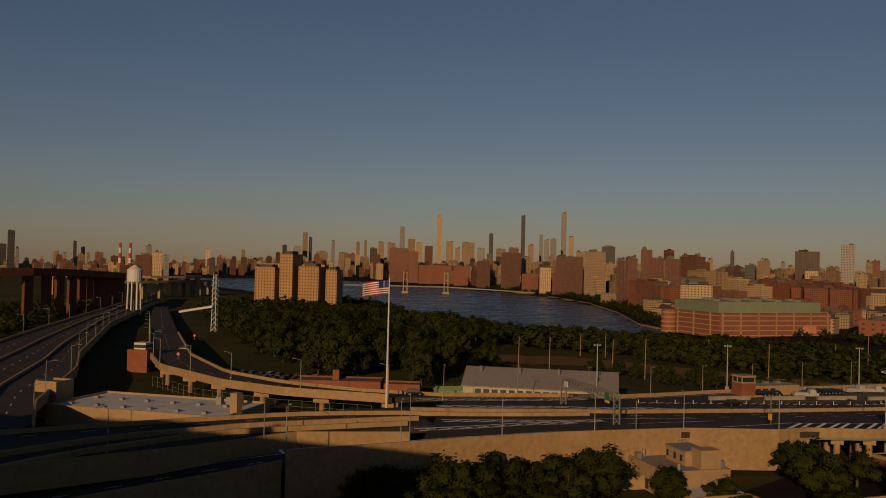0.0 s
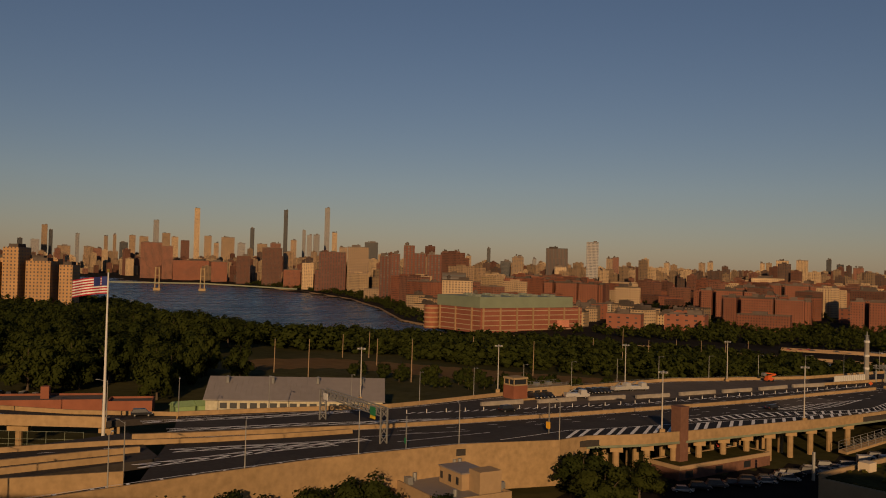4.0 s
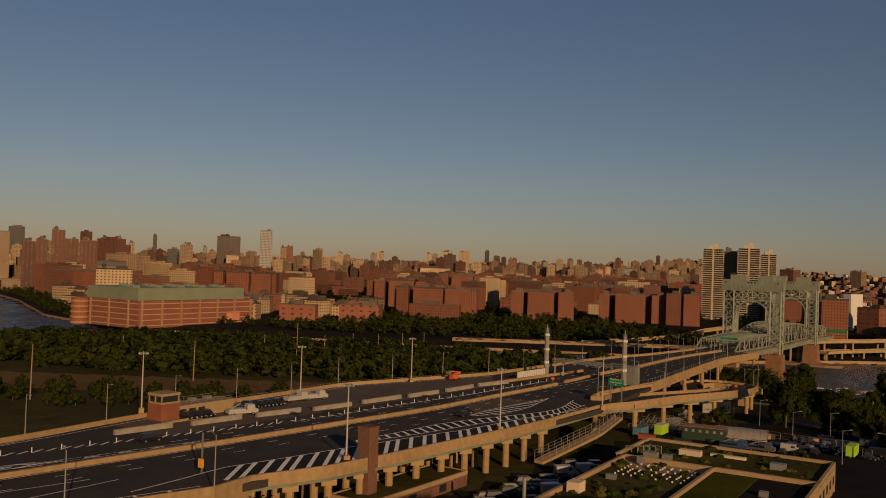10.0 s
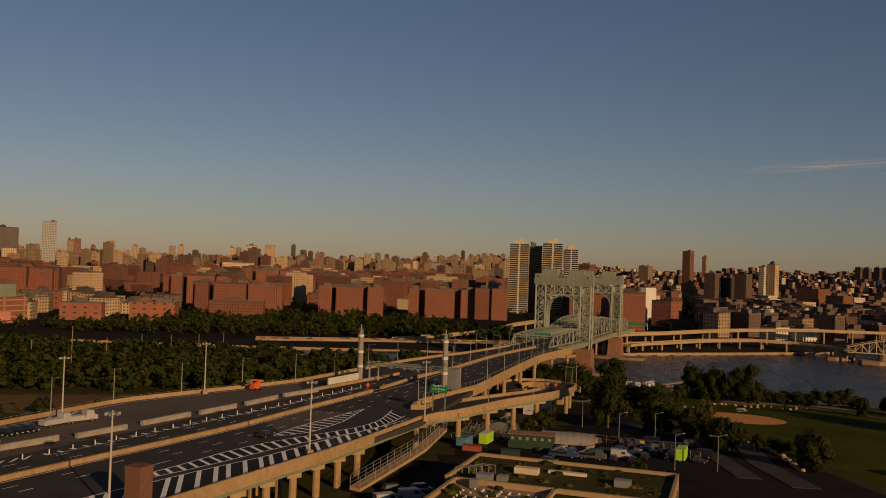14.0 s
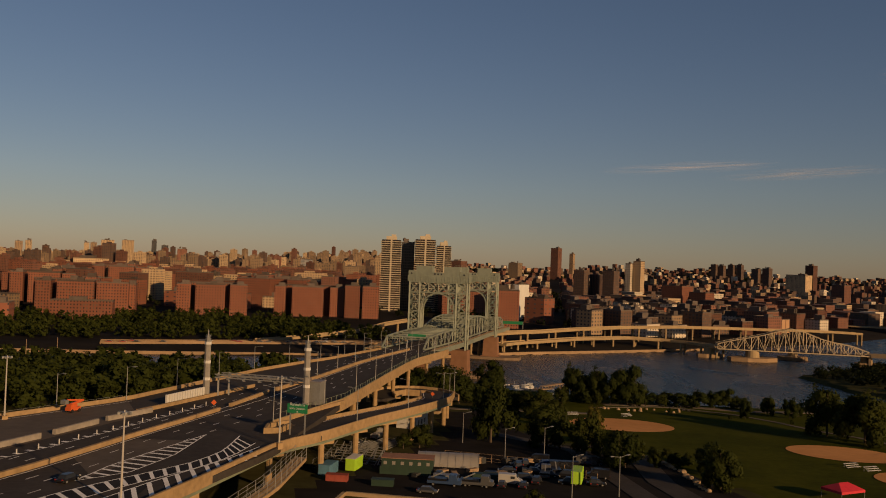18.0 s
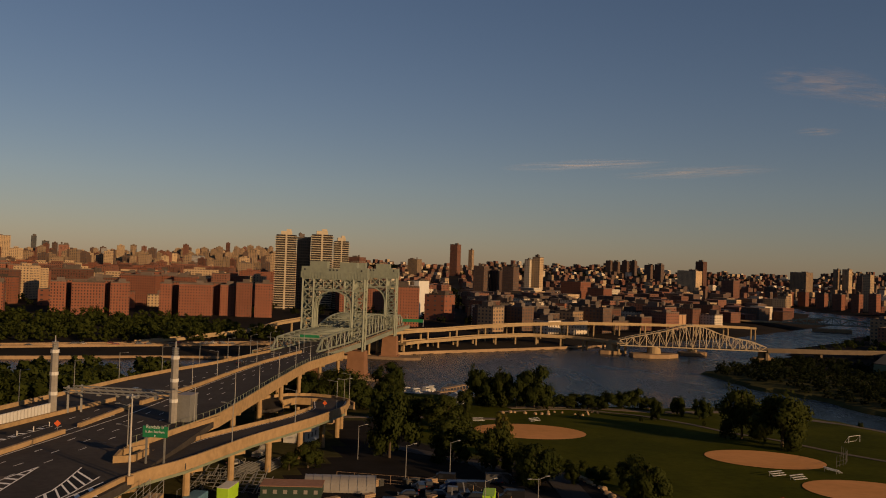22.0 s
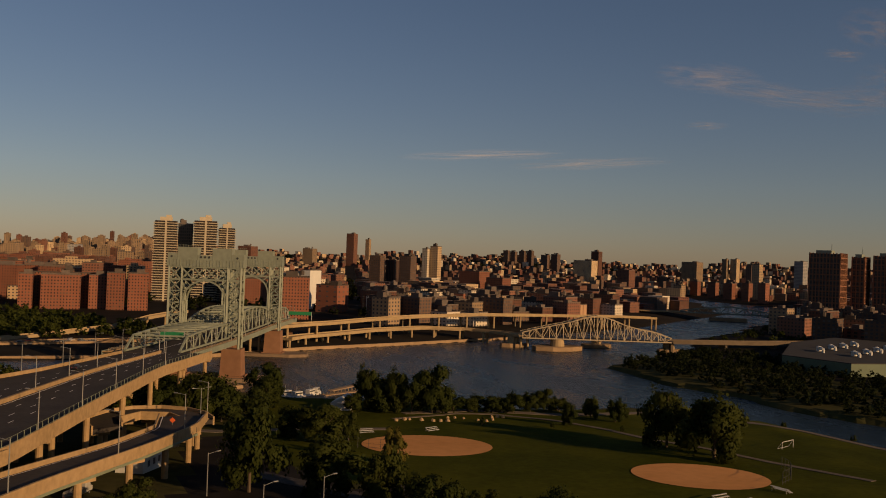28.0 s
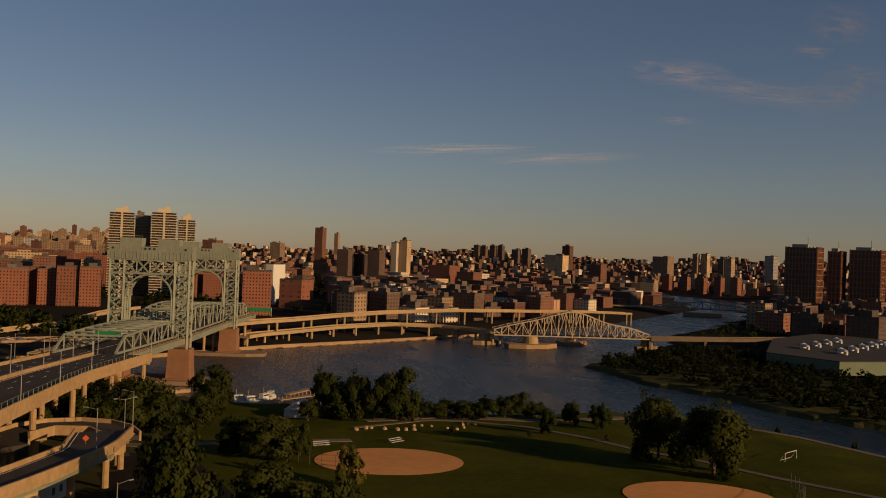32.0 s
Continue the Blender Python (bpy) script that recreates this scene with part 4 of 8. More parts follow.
CREAM = facade("cream masonry", (0.42, 0.295, 0.165), DK, 4.0, 3.2, 0.45, 0.45, rand=0.2)
CREAMP = facade("cream wall", (0.5, 0.4, 0.27), DK, 6.0, 6.0, 0.4, 0.3)
WHITE = facade("white masonry", (0.5, 0.42, 0.31), DK, 4.0, 3.2, 0.4, 0.4)
WHITEP = facade("plain white wall", (0.55, 0.52, 0.46), DK, 30.0, 30.0, 0.05, 0.1)
GLASS_DARK = facade("dark curtain wall", (0.06, 0.055, 0.05), (0.03, 0.035, 0.04), 2.4, 3.6, 0.7, 0.7, 0.5, 0.2, 0.15)
GLASS_GREY = facade("grey curtain wall", (0.24, 0.22, 0.2), (0.1, 0.11, 0.12), 3.0, 3.6, 0.6, 0.6, 0.6, 0.25, 0.2)
DARKV = facade("dark slab with fins", (0.09, 0.05, 0.035), (0.025, 0.02, 0.02), 3.2, 80.0, 0.55, 0.99, 0.6, 0.1, 0.3)
DARKW = facade("brown tower", (0.11, 0.066, 0.043), DK, 4.0, 3.0, 0.5, 0.55, rand=0.2)
DARKBAND = facade("dark bands", (0.1, 0.08, 0.07), (0.03, 0.03, 0.03), 60.0, 4.0, 0.98, 0.5)
ROOF = mat("roof felt", (0.1, 0.08, 0.066), 0.9, 0, 0.3, 0.3, rand=0.4)
STYLE = {BRICKD: ("apartment_building", "shade-darkened red brick river apartment tower"), BRICKW: ("apartment_building", "red brick apartment block with rows of windows"), BRICKF: ("apartment_building", "dull red brick city tower block"),
         BRICKP: ("warehouse", "orange brick low warehouse by the road"), TAN: ("office_building", "tan masonry city building with window rows"),
         TANP: ("warehouse", "tan ribbed industrial building by the river drive"), CREAM: ("apartment_building", "cream masonry apartment building"),
         CREAMP: ("warehouse", "long cream painted industrial building"), WHITE: ("office_building", "white masonry city building"),
         WHITEP: ("warehouse", "blank white walled warehouse"), GLASS_DARK: ("skyscraper", "dark glass skyscraper on the skyline"),
         GLASS_GREY: ("skyscraper", "grey glass tower on the skyline"), DARKV: ("skyscraper", "dark brown slab tower with vertical fins"),
         DARKW: ("apartment_building", "brown brick apartment tower"), DARKBAND: ("office_building", "low dark building with window bands")}


def walls_mesh(bm, w, d, h, x=0.0, y=0.0, z=0.0, rz=0.0, cap=True):
    """Four walls with a map in metres, and a roof."""
    uv = bm.loops.layers.uv.verify()
    ca, sa = math.cos(radians(rz)), math.sin(radians(rz))
    c = [(x + u * ca - v * sa, y + u * sa + v * ca) for u, v in ((-w / 2, -d / 2), (w / 2, -d / 2), (w / 2, d / 2), (-w / 2, d / 2))]
    lo, hi = [bm.verts.new((*p, z)) for p in c], [bm.verts.new((*p, z + h)) for p in c]
    for i in range(4):
        j, run = (i + 1) % 4, (w, d, w, d)[i]
        f = bm.faces.new((lo[i], lo[j], hi[j], hi[i]))
        for lp, q in zip(f.loops, ((0.3, 0), (run + 0.3, 0), (run + 0.3, h), (0.3, h))):
            lp[uv].uv = q
    if cap:
        f = bm.faces.new(hi)
        for lp in f.loops:
            lp[uv].uv = (0, 0)


RNG = random.Random(4)


def tower(x, y, w, d, top, rz, style, label="", z0=None, roof=True):
    """A city building: walls with windows, a roof with a parapet and a bulkhead or tank."""
    name, text = STYLE[style]
    base = min(gz(x, y), gz(x + d / 2, y + d / 2)) - 1 if z0 is None else z0
    bm = bmesh.new()
    walls_mesh(bm, w, d, top - base)
    ob = tagged(part(name, bm, style), label or text, "building", "city buildings")
    ob.matrix_basis = pose(x, y, base, 0, 0, rz)
    if roof:
        b = bmesh.new()
        h = top - base
        for c, s in (((0, -d / 2 + 0.25, h), (w, 0.5, 0.9)), ((0, d / 2 - 0.25, h), (w, 0.5, 0.9)), ((-w / 2 + 0.25, 0, h), (0.5, d - 1, 0.9)), ((w / 2 - 0.25, 0, h), (0.5, d - 1, 0.9))):
            box(b, c, s)
        k = RNG.random()
        box(b, ((RNG.random() - 0.5) * w * 0.5, (RNG.random() - 0.5) * d * 0.4, h), (w * (0.2 + 0.25 * k), d * 0.35, 2.5 + 3 * k))
        if k > 0.45:
            tx = (RNG.random() - 0.5) * w * 0.6
            tube(b, (tx, 0, h + 2), (tx, 0, h + 5.5), min(2.2, w / 6), None, 8)
            tube(b, (tx, 0, h + 5.5), (tx, 0, h + 6.8), min(2.3, w / 6), 0.2, 8)
            for q in (-1, 1):
                beam(b, (tx + q, 0, h), (tx + q, 0, h + 2.2), 0.3)
        part("roof", b, ROOF, ob)
    return ob

# ---- measured towers ----
tower(-2458, 654, 16.1, 18, 90.5, 73, GLASS_DARK)
tower(-2452, 672, 17.5, 18, 127.2, 73, GLASS_DARK)
tower(-2448, 687, 8.1, 18, 79.4, 73, GLASS_GREY)
tower(-4734, 1696, 16.8, 18, 139.9, 69, GLASS_DARK)
tower(-3737, 1246, 21.5, 19, 79.1, 70, TAN)
tower(-4738, 1642, 27.7, 20, 74.9, 70, GLASS_GREY)
tower(-4775, 1755, 20.0, 18, 108.2, 69, GLASS_GREY)
tower(-4743, 1772, 14.1, 18, 81.2, 69, TAN)
tower(-4745, 1832, 43.4, 27, 82.9, 68, BRICKF)
tower(-2067, 865, 37.2, 34, 69.2, 66, BRICKF)
tower(-3764, 1663, 26.8, 18, 116.2, 65, GLASS_GREY)
tower(-1957, 850, 23.1, 21, 76.6, 65, CREAM)
tower(-1947, 868, 13.0, 18, 70.3, 64, GLASS_GREY)
tower(-4275, 2234, 26.5, 18, 114.9, 62, WHITE)
tower(-4393, 2279, 84.3, 45, 56.3, 62, BRICKF)
tower(-3516, 2341, 24.4, 22, 200.5, 56, TAN)
tower(-3499, 2361, 16.2, 18, 179.3, 55, GLASS_DARK)
tower(-3436, 2451, 16.3, 18, 165.8, 54, GLASS_GREY)
tower(-3569, 2259, 21.5, 19, 137.5, 57, GLASS_DARK)
tower(-3457, 2257, 34.4, 31, 132.1, 56, GLASS_GREY)
tower(-3070, 2124, 48.2, 43, 104.3, 55, TAN)
tower(-3011, 2190, 29.1, 26, 104.1, 53, TAN)
tower(-2670, 1977, 28.2, 25, 94.3, 53, BRICKF)
tower(-3363, 2547, 16.5, 18, 157.9, 52, TAN)
tower(-3340, 2576, 13.7, 18, 167.2, 52, TAN)
tower(-3086, 2423, 33.4, 30, 127.6, 51, GLASS_DARK)
tower(-3217, 2574, 27.0, 24, 164.1, 51, TAN)
tower(-3113, 2551, 36.9, 33, 157.6, 50, TAN)
tower(-3304, 2781, 25.5, 23, 245.2, 49, GLASS_GREY)
tower(-3126, 2687, 35.3, 32, 178.6, 49, TAN)
tower(-3024, 2647, 29.1, 26, 160.8, 48, CREAM)
tower(-2849, 2547, 35.2, 32, 142.1, 48, BRICKF)
tower(-3106, 2851, 25.0, 23, 304.1, 47, CREAM)
tower(-3001, 2822, 32.5, 29, 172.1, 46, TAN)
tower(-2541, 2427, 18.6, 18, 129.8, 46, TAN)
tower(-2873, 2821, 58.2, 45, 166.3, 45, TAN)
tower(-2685, 2714, 32.7, 29, 137.6, 44, GLASS_GREY)
tower(-2925, 3031, 19.5, 18, 218.2, 44, GLASS_DARK)
tower(-2419, 2557, 39.4, 35, 131.6, 43, TAN)
tower(-2314, 2519, 40.4, 36, 133.1, 42, BRICKF)
tower(-2876, 3211, 19.8, 18, 315.8, 41, GLASS_DARK)
tower(-2651, 3013, 26.2, 24, 162.3, 41, TAN)
tower(-2743, 3194, 16.5, 18, 217.8, 40, GLASS_GREY)
tower(-2660, 3136, 24.1, 22, 190.4, 40, GLASS_GREY)
tower(-2636, 3158, 29.3, 26, 193.8, 39, GLASS_GREY)
tower(-2723, 3343, 25.2, 23, 333.4, 39, GLASS_GREY)
tower(-2569, 3210, 23.8, 21, 206.2, 38, CREAM)
tower(-1924, 2446, 28.2, 25, 120.4, 38, TAN)
tower(-2084, 2838, 53.8, 45, 150.1, 36, GLASS_DARK)
tower(-1528, 1996, 32.6, 29, 101.1, 37, BRICKF)
tower(-2067, 1706, 60.2, 45, 110.5, 49, BRICKF)
tower(-1967, 1679, 29.3, 23, 99.8, 49, BRICKF)
tower(-1851, 1662, 95.8, 45, 60.5, 47, BRICKW)
tower(-1720, 1641, 41.3, 29, 59.1, 45, BRICKW)
tower(-1611, 1619, 35.2, 27, 76.0, 44, BRICKF)
tower(-1469, 1572, 48.6, 41, 97.2, 42, BRICKF)
tower(-1341, 1500, 39.0, 25, 45.3, 41, BRICKW)
tower(-1173, 1411, 40.3, 28, 48.7, 39, BRICKD)
tower(-1255, 1454, 25.7, 19, 62.5, 40, CREAM)
tower(-1152, 1412, 56.4, 45, 86.9, 38, BRICKD)
tower(-1108, 1443, 45.2, 41, 99.0, 37, TAN)
tower(-825, 1141, 18.6, 18, 77.8, 35, BRICKD)
tower(-811, 1151, 14.8, 18, 81.9, 34, BRICKD)
tower(-792, 1163, 18.3, 18, 96.6, 34, BRICKD)
tower(-766, 1157, 18.9, 18, 83.6, 33, BRICKD)
tower(-736, 1154, 23.8, 21, 82.0, 32, BRICKD)
tower(-629, 1037, 34.9, 31, 54.2, 31, DARKBAND)
tower(-550, 912, 38.9, 35, 46.5, 30, CREAM)
tower(-876, 1183, 37.0, 24, 20.5, 36, TAN)
tower(-1308, 2139, 20.2, 18, 106.6, 31, BRICKF)
tower(-1281, 2155, 20.2, 18, 107.2, 30, BRICKF)
tower(-1200, 2086, 14.8, 18, 93.9, 30, TAN)
tower(-1529, 2818, 13.4, 18, 132.8, 28, GLASS_DARK)
tower(-1064, 2050, 27.6, 25, 80.3, 27, GLASS_DARK)
tower(-991, 1976, 30.1, 27, 90.2, 27, TAN)
tower(-1248, 2624, 11.9, 18, 95.2, 25, GLASS_GREY)
tower(-823, 1844, 50.8, 45, 111.3, 24, DARKV)
tower(-790, 1792, 27.0, 24, 68.9, 24, CREAM)
tower(-743, 1867, 27.9, 25, 127.4, 22, GLASS_GREY)
tower(-878, 2347, 15.0, 18, 95.9, 21, TAN)
tower(-862, 2353, 16.1, 18, 100.8, 20, BRICKF)
tower(-1123, 2246, 25.8, 23, 97.2, 27, TAN)
tower(-1294, 2716, 12.6, 18, 92.2, 25, GLASS_GREY)
tower(-954, 2535, 10.7, 18, 101.0, 21, TAN)
tower(-939, 2541, 15.3, 18, 101.7, 20, BRICKF)
tower(-887, 2666, 21.1, 19, 84.5, 18, CREAM)
tower(-844, 2784, 18.8, 18, 91.8, 17, CREAM)
tower(-737, 2814, 21.0, 19, 94.4, 15, TAN)
tower(-712, 2821, 17.6, 18, 97.2, 14, CREAM)
tower(-556, 2855, 14.5, 18, 97.9, 11, CREAM)
tower(-537, 2859, 18.1, 18, 98.7, 11, TAN)
tower(-464, 2676, 35.5, 32, 104.7, 10, CREAM)
tower(-410, 2683, 32.4, 29, 106.7, 9, CREAM)
tower(-403, 3184, 16.2, 18, 117.5, 7, GLASS_DARK)
tower(-356, 3089, 21.6, 19, 101.2, 7, GLASS_DARK)
tower(-241, 2500, 25.5, 23, 86.3, 6, BRICKF)
tower(-170, 2904, 16.7, 18, 84.3, 3, GLASS_GREY)
tower(-88, 3008, 11.6, 18, 93.8, 2, TAN)
tower(27, 2712, 26.1, 23, 75.5, -1, CREAM)
tower(84, 2313, 32.6, 29, 70.2, -2, GLASS_GREY)
tower(149, 1705, 26.1, 23, 58.8, -5, TAN)
tower(-354, 1889, 65.1, 45, 55.8, 11, CREAM)
tower(1030, 3153, 30.7, 28.0, 148.8, -48, BRICKF)
tower(1083, 3127, 15.2, 14.4, 130.2, -49, TAN)
tower(473, 2272, 36.4, 32.8, 80.9, -42, BRICKF)
tower(807, 2910, 35.9, 32.0, 86.7, -45, TAN)
tower(654, 1579, 10.6, 14.4, 83.5, -53, WHITE)
tower(669, 1572, 15.5, 14.4, 88.1, -53, CREAM)
tower(1607, 3041, 20.4, 18.4, 110.3, -58, DARKW)
tower(1631, 3028, 20.4, 18.4, 107.1, -59, DARKW)
tower(1661, 3013, 21.9, 20.0, 110.4, -59, DARKW)
tower(1685, 2997, 20.3, 18.4, 111.5, -60, DARKW)
tower(1685, 2885, 26.2, 23.2, 97.5, -61, DARKW)
tower(1716, 2866, 26.1, 23.2, 100.9, -62, DARKW)
tower(1481, 2314, 60.3, 36.0, 78.6, -63, CREAM)
tower(1531, 2331, 25.3, 22.4, 107.0, -64, BRICKF)
tower(1725, 2131, 48.6, 36.0, 84.6, -70, TAN)
tower(1852, 2136, 15.2, 14.4, 97.2, -72, TAN)
tower(1873, 2119, 20.2, 18.4, 98.1, -73, CREAM)
tower(1352, 1508, 12.2, 14.4, 75.9, -74, DARKW)
tower(1327, 1463, 16.2, 14.4, 78.2, -74, CREAM)
tower(1786, 1788, 24.6, 22.4, 93.8, -77, GLASS_GREY)
tower(549, 1548, 21.5, 19.2, 67.4, -50, DARKW)
tower(580, 1556, 18.0, 16.0, 60.6, -51, DARKV)
tower(591, 1512, 22.1, 20.0, 68.3, -52, DARKW)
tower(641, 1355, 36.2, 32.8, 48.1, -56, BRICKW)
tower(650, 1290, 28.2, 25.6, 40.0, -58, BRICKW)
tower(1163, 1675, 28.2, 25.6, 57.0, -66, BRICKF)
tower(1345, 1728, 24.9, 16.8, 31.7, -70, CREAM)
tower(993, 1292, 14.5, 14.4, 36.2, -69, TAN)
tower(1359, 1733, 20.5, 14.4, 35.4, -72, BRICKW)
tower(1383, 1712, 18.6, 14.4, 36.7, -72, BRICKW)
tower(1354, 1620, 19.3, 14.4, 36.7, -73, BRICKW)
tower(1322, 1535, 20.1, 14.4, 37.0, -74, BRICKW)
tower(1291, 1452, 15.9, 14.4, 40.3, -75, BRICKW)
tower(1272, 1388, 15.3, 14.4, 42.3, -76, BRICKW)
tower(355, 960, 23.4, 20.0, 21.3, -51, TANP)
tower(447, 1060, 17.5, 32.0, 26.4, -54, WHITEP)
tower(472, 1048, 26.3, 32.0, 25.5, -55, BRICKP)
tower(553, 1074, 49.4, 32.0, 20.9, -59, CREAMP)
tower(560, 933, 11.9, 20.0, 20.3, -63, TANP)
tower(240, 915, 24.5, 30, 43.1, -15, BRICKW)
tower(294, 1056, 10.6, 24.0, 47.2, -46, WHITEP)
tower(302, 1002, 25.1, 24.0, 33.3, -47, BRICKP)
tower(653, 617, 24, 44, 27, -70, DARKW)

# ---- special blocks ----
def slab_tower(x, y, w, d, top, rz, floors=33):
    """A concrete tower with a pale balcony band at each floor."""
    base = gz(x, y) - 1
    t = thing("apartment_tower", "tall white banded concrete apartment tower with balconies", "building", x, y, base, rz, "banded towers")
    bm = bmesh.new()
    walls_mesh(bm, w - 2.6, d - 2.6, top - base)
    # near-black core: the balconies' shade is put into its colour
    part("core", bm, BAND_SHADE, t)
    h = (top - base) / floors
    for i in range(floors):
        for k, sx in ((0, -1), (1, 1)):
            b = bmesh.new()
            box(b, (sx * w * 0.27, 0, i * h), (w * 0.46, d, h * 0.27))
            part("balcony_band", b, BAND_WHITE, t)
    b = bmesh.new()
    box(b, (0, 0, 0), (w * 0.08, d + 0.3, top - base))
    part("stair_shaft", b, BAND_WHITE, t)
    b = bmesh.new()
    box(b, (0, 0, top - base), (w * 0.5, d * 0.5, 4.5)), box(b, (w * 0.1, 0, top - base + 4.5), (w * 0.22, d * 0.3, 2.5))
    part("penthouse", b, BAND_WHITE, t)


# wall and glass coloured as deep recess shade, not as the tower's concrete
BAND_SHADE = facade("shade-dark balcony recess", (0.03, 0.022, 0.018), (0.012, 0.012, 0.012), 3.0, 3.0, 0.5, 0.6)
BAND_WHITE = mat("pale concrete", (0.43, 0.36, 0.25), 0.85, 0, 0.15, 0.2)
slab_tower(151, 1162, 27, 26, 97, -8)
# dark curtain wall used here to give a tower's shaded look by colour
tower(177, 1192, 17, 30, 95, -8, GLASS_DARK, "apartment tower behind pale ones with shade in its dark walls")
slab_tower(195, 1162, 28, 26, 99, -8)
slab_tower(220, 1164, 20, 26, 92, -8)


def housing(x, y, rz, wings, h):
    """A red brick housing block of several wings."""
    base = gz(x, y) - 1
    t = thing("housing_block", "red brick housing block with three wings", "building", x, y, base, rz, "river housing blocks")
    for cx, cy, w, d, dh in wings:
        bm = bmesh.new()
        walls_mesh(bm, w, d, h + dh, cx, cy)
        wing = part("wing", bm, BRICKW, t)
        b = bmesh.new()
        for c, s in (((cx, cy - d / 2 + 0.3, h + dh), (w, 0.6, 1)), ((cx, cy + d / 2 - 0.3, h + dh), (w, 0.6, 1)), ((cx - w / 2 + 0.3, cy, h + dh), (0.6, d - 1.2, 1)), ((cx + w / 2 - 0.3, cy, h + dh), (0.6, d - 1.2, 1))):
            box(b, c, s)
        box(b, (cx + w * 0.1, cy, h + dh), (7, 5, 4))
        part("roof_parapet", b, ROOF, wing)


W3 = [(-40, 0, 14, 26, 0), (-10, -6, 34, 18, 0), (24, 0, 30, 22, -1), (-22, 18, 62, 12, 1), (-2, 24, 14, 14, 4), (40, 10, 10, 20, -2)]
housing(-178, 974, 4, W3, 33)
housing(-58, 1002, 3, [(-30, 0, 14, 24, 0), (-3, -6, 30, 18, 0), (26, 2, 18, 22, 0), (0, 16, 60, 10, 1), (4, 20, 12, 12, 4)], 33)
housing(46, 1020, -3, [(-34, 0, 12, 24, 0), (-4, -6, 34, 18, 0), (28, 4, 16, 20, 0), (-4, 16, 60, 10, 1), (0, 22, 12, 12, 4)], 33)
housing(-250, 1150, 6, W3, 36)
housing(10, 1220, 0, W3, 38)
housing(-520, 1230, 8, W3, 37)
housing(-640, 1330, 8, W3, 40)
housing(-200, 1370, 3, W3, 42)
housing(100, 1010, -6, [(-10, 0, 16, 24, 0), (10, -4, 18, 20, 0)], 36)
housing(260, 1120, -12, W3, 30)
tower(-162, 872, 52, 15, 23, 2, BRICKW, "low red brick block among trees")
tower(-290, 815, 36, 15, 20, 6, BRICKP, "low red brick school wing")
tower(-340, 800, 26, 18, 20, 6, CREAM, "cream corner building by the river road")
for x, y, w, d, h, st in ((-230, 830, 40, 26, 22, BRICKP), (-400, 850, 30, 22, 22, CREAM), (-440, 880, 22, 20, 26, WHITE), (-370, 905, 30, 20, 22, TAN), (-300, 900, 34, 20, 20, CREAM), (-260, 925, 24, 22, 22, BRICKP)):
    tower(x, y, w, d, h, 6, st)


# tan hospital block with stepped wings
def hospital():
    x, y = -716, 418
    base = gz(x, y) - 1
    t = thing("hospital_block", "tan brick stepped hospital block above dark trees", "building", x, y, base, 33)
    for cx, cy, w, d, top in ((-34, 0, 22, 20, 58), (-8, -3, 14, 26, 72), (14, 0, 22, 20, 60), (-10, 12, 70, 12, 62), (36, 6, 12, 18, 57)):
        bm = bmesh.new()
        walls_mesh(bm, w, d, top - base, cx, cy)
        wing = part("wing", bm, TANB, t)
        part("roof_parapet", one_box((cx, cy, top - base), (w * 0.6, d * 0.6, 3)), ROOF, wing)


TANB = facade("tan brick", (0.37, 0.215, 0.095), (0.08, 0.06, 0.05), 3.2, 3.1, 0.4, 0.5, rand=0.05)
hospital()


# shopping centre by the river
TANSTONE_FAR = mat("tan ramp concrete", (0.3, 0.19, 0.1), 0.9, 0, 0.2, 0.3)


def shopping():
    t = thing("shopping_centre", "long river shopping centre with red and white decks and green top", "building", -391, 618, 3.0, -23.5)
    green, red = mat("grey green cladding", (0.17, 0.2, 0.13), 0.7, 0, 0.15, 0.1), facade("red deck bands", (0.2, 0.068, 0.04), (0.34, 0.25, 0.15), 400, 4.6, 0.99, 0.17)
    b = bmesh.new()
    box(b, (-38, 102, 23), (70, 120, 10.5))
    part("upper_hall", b, green, t, "grey green metal upper hall")
    b = bmesh.new()
    walls_mesh(b, 78, 130, 23, -34, 102)
    part("parking_deck", b, red, t, "red and cream parking decks")
    for k in range(7):
        part("pilaster", one_box((5.6, 40 + k * 20.5, 0), (1.0, 1.5, 23.5)), TANSTONE_FAR, t)
    for k in range(3):
        part("pilaster", one_box((-8 - k * 26, 36.4, 0), (1.5, 1.0, 23.5)), TANSTONE_FAR, t)
    for i in range(5):
        b = bmesh.new()
        tube(b, (-67, 31, 1 + i * 4.6), (-67, 31, 2.4 + i * 4.6), 8, 8, 28)
        part("ramp_ring", b, TANSTONE_FAR, t, "pale ring of the spiral parking ramp")
    b = bmesh.new()
    tube(b, (-67, 31, 0), (-67, 31, 23), 7.2, 7.2, 24)
    part("ramp_core", b, BRICK, t)
    for k in range(14):
        part("roof_unit", one_box((-16 - (k % 3) * 18, 48 + k * 8, 33.5), (5, 7, 2.0)), STEEL, t)
    part("billboard", one_box((6.8, 140, 4), (0.5, 16, 7)), mat("billboard", (0.5, 0.2, 0.12), 0.6), t, "red and white billboard")


shopping()
# new brick towers across the creek
DULLBRICK = mat("dull brown brick", (0.22, 0.105, 0.062), 0.9, 0, 0.25, 0.3)


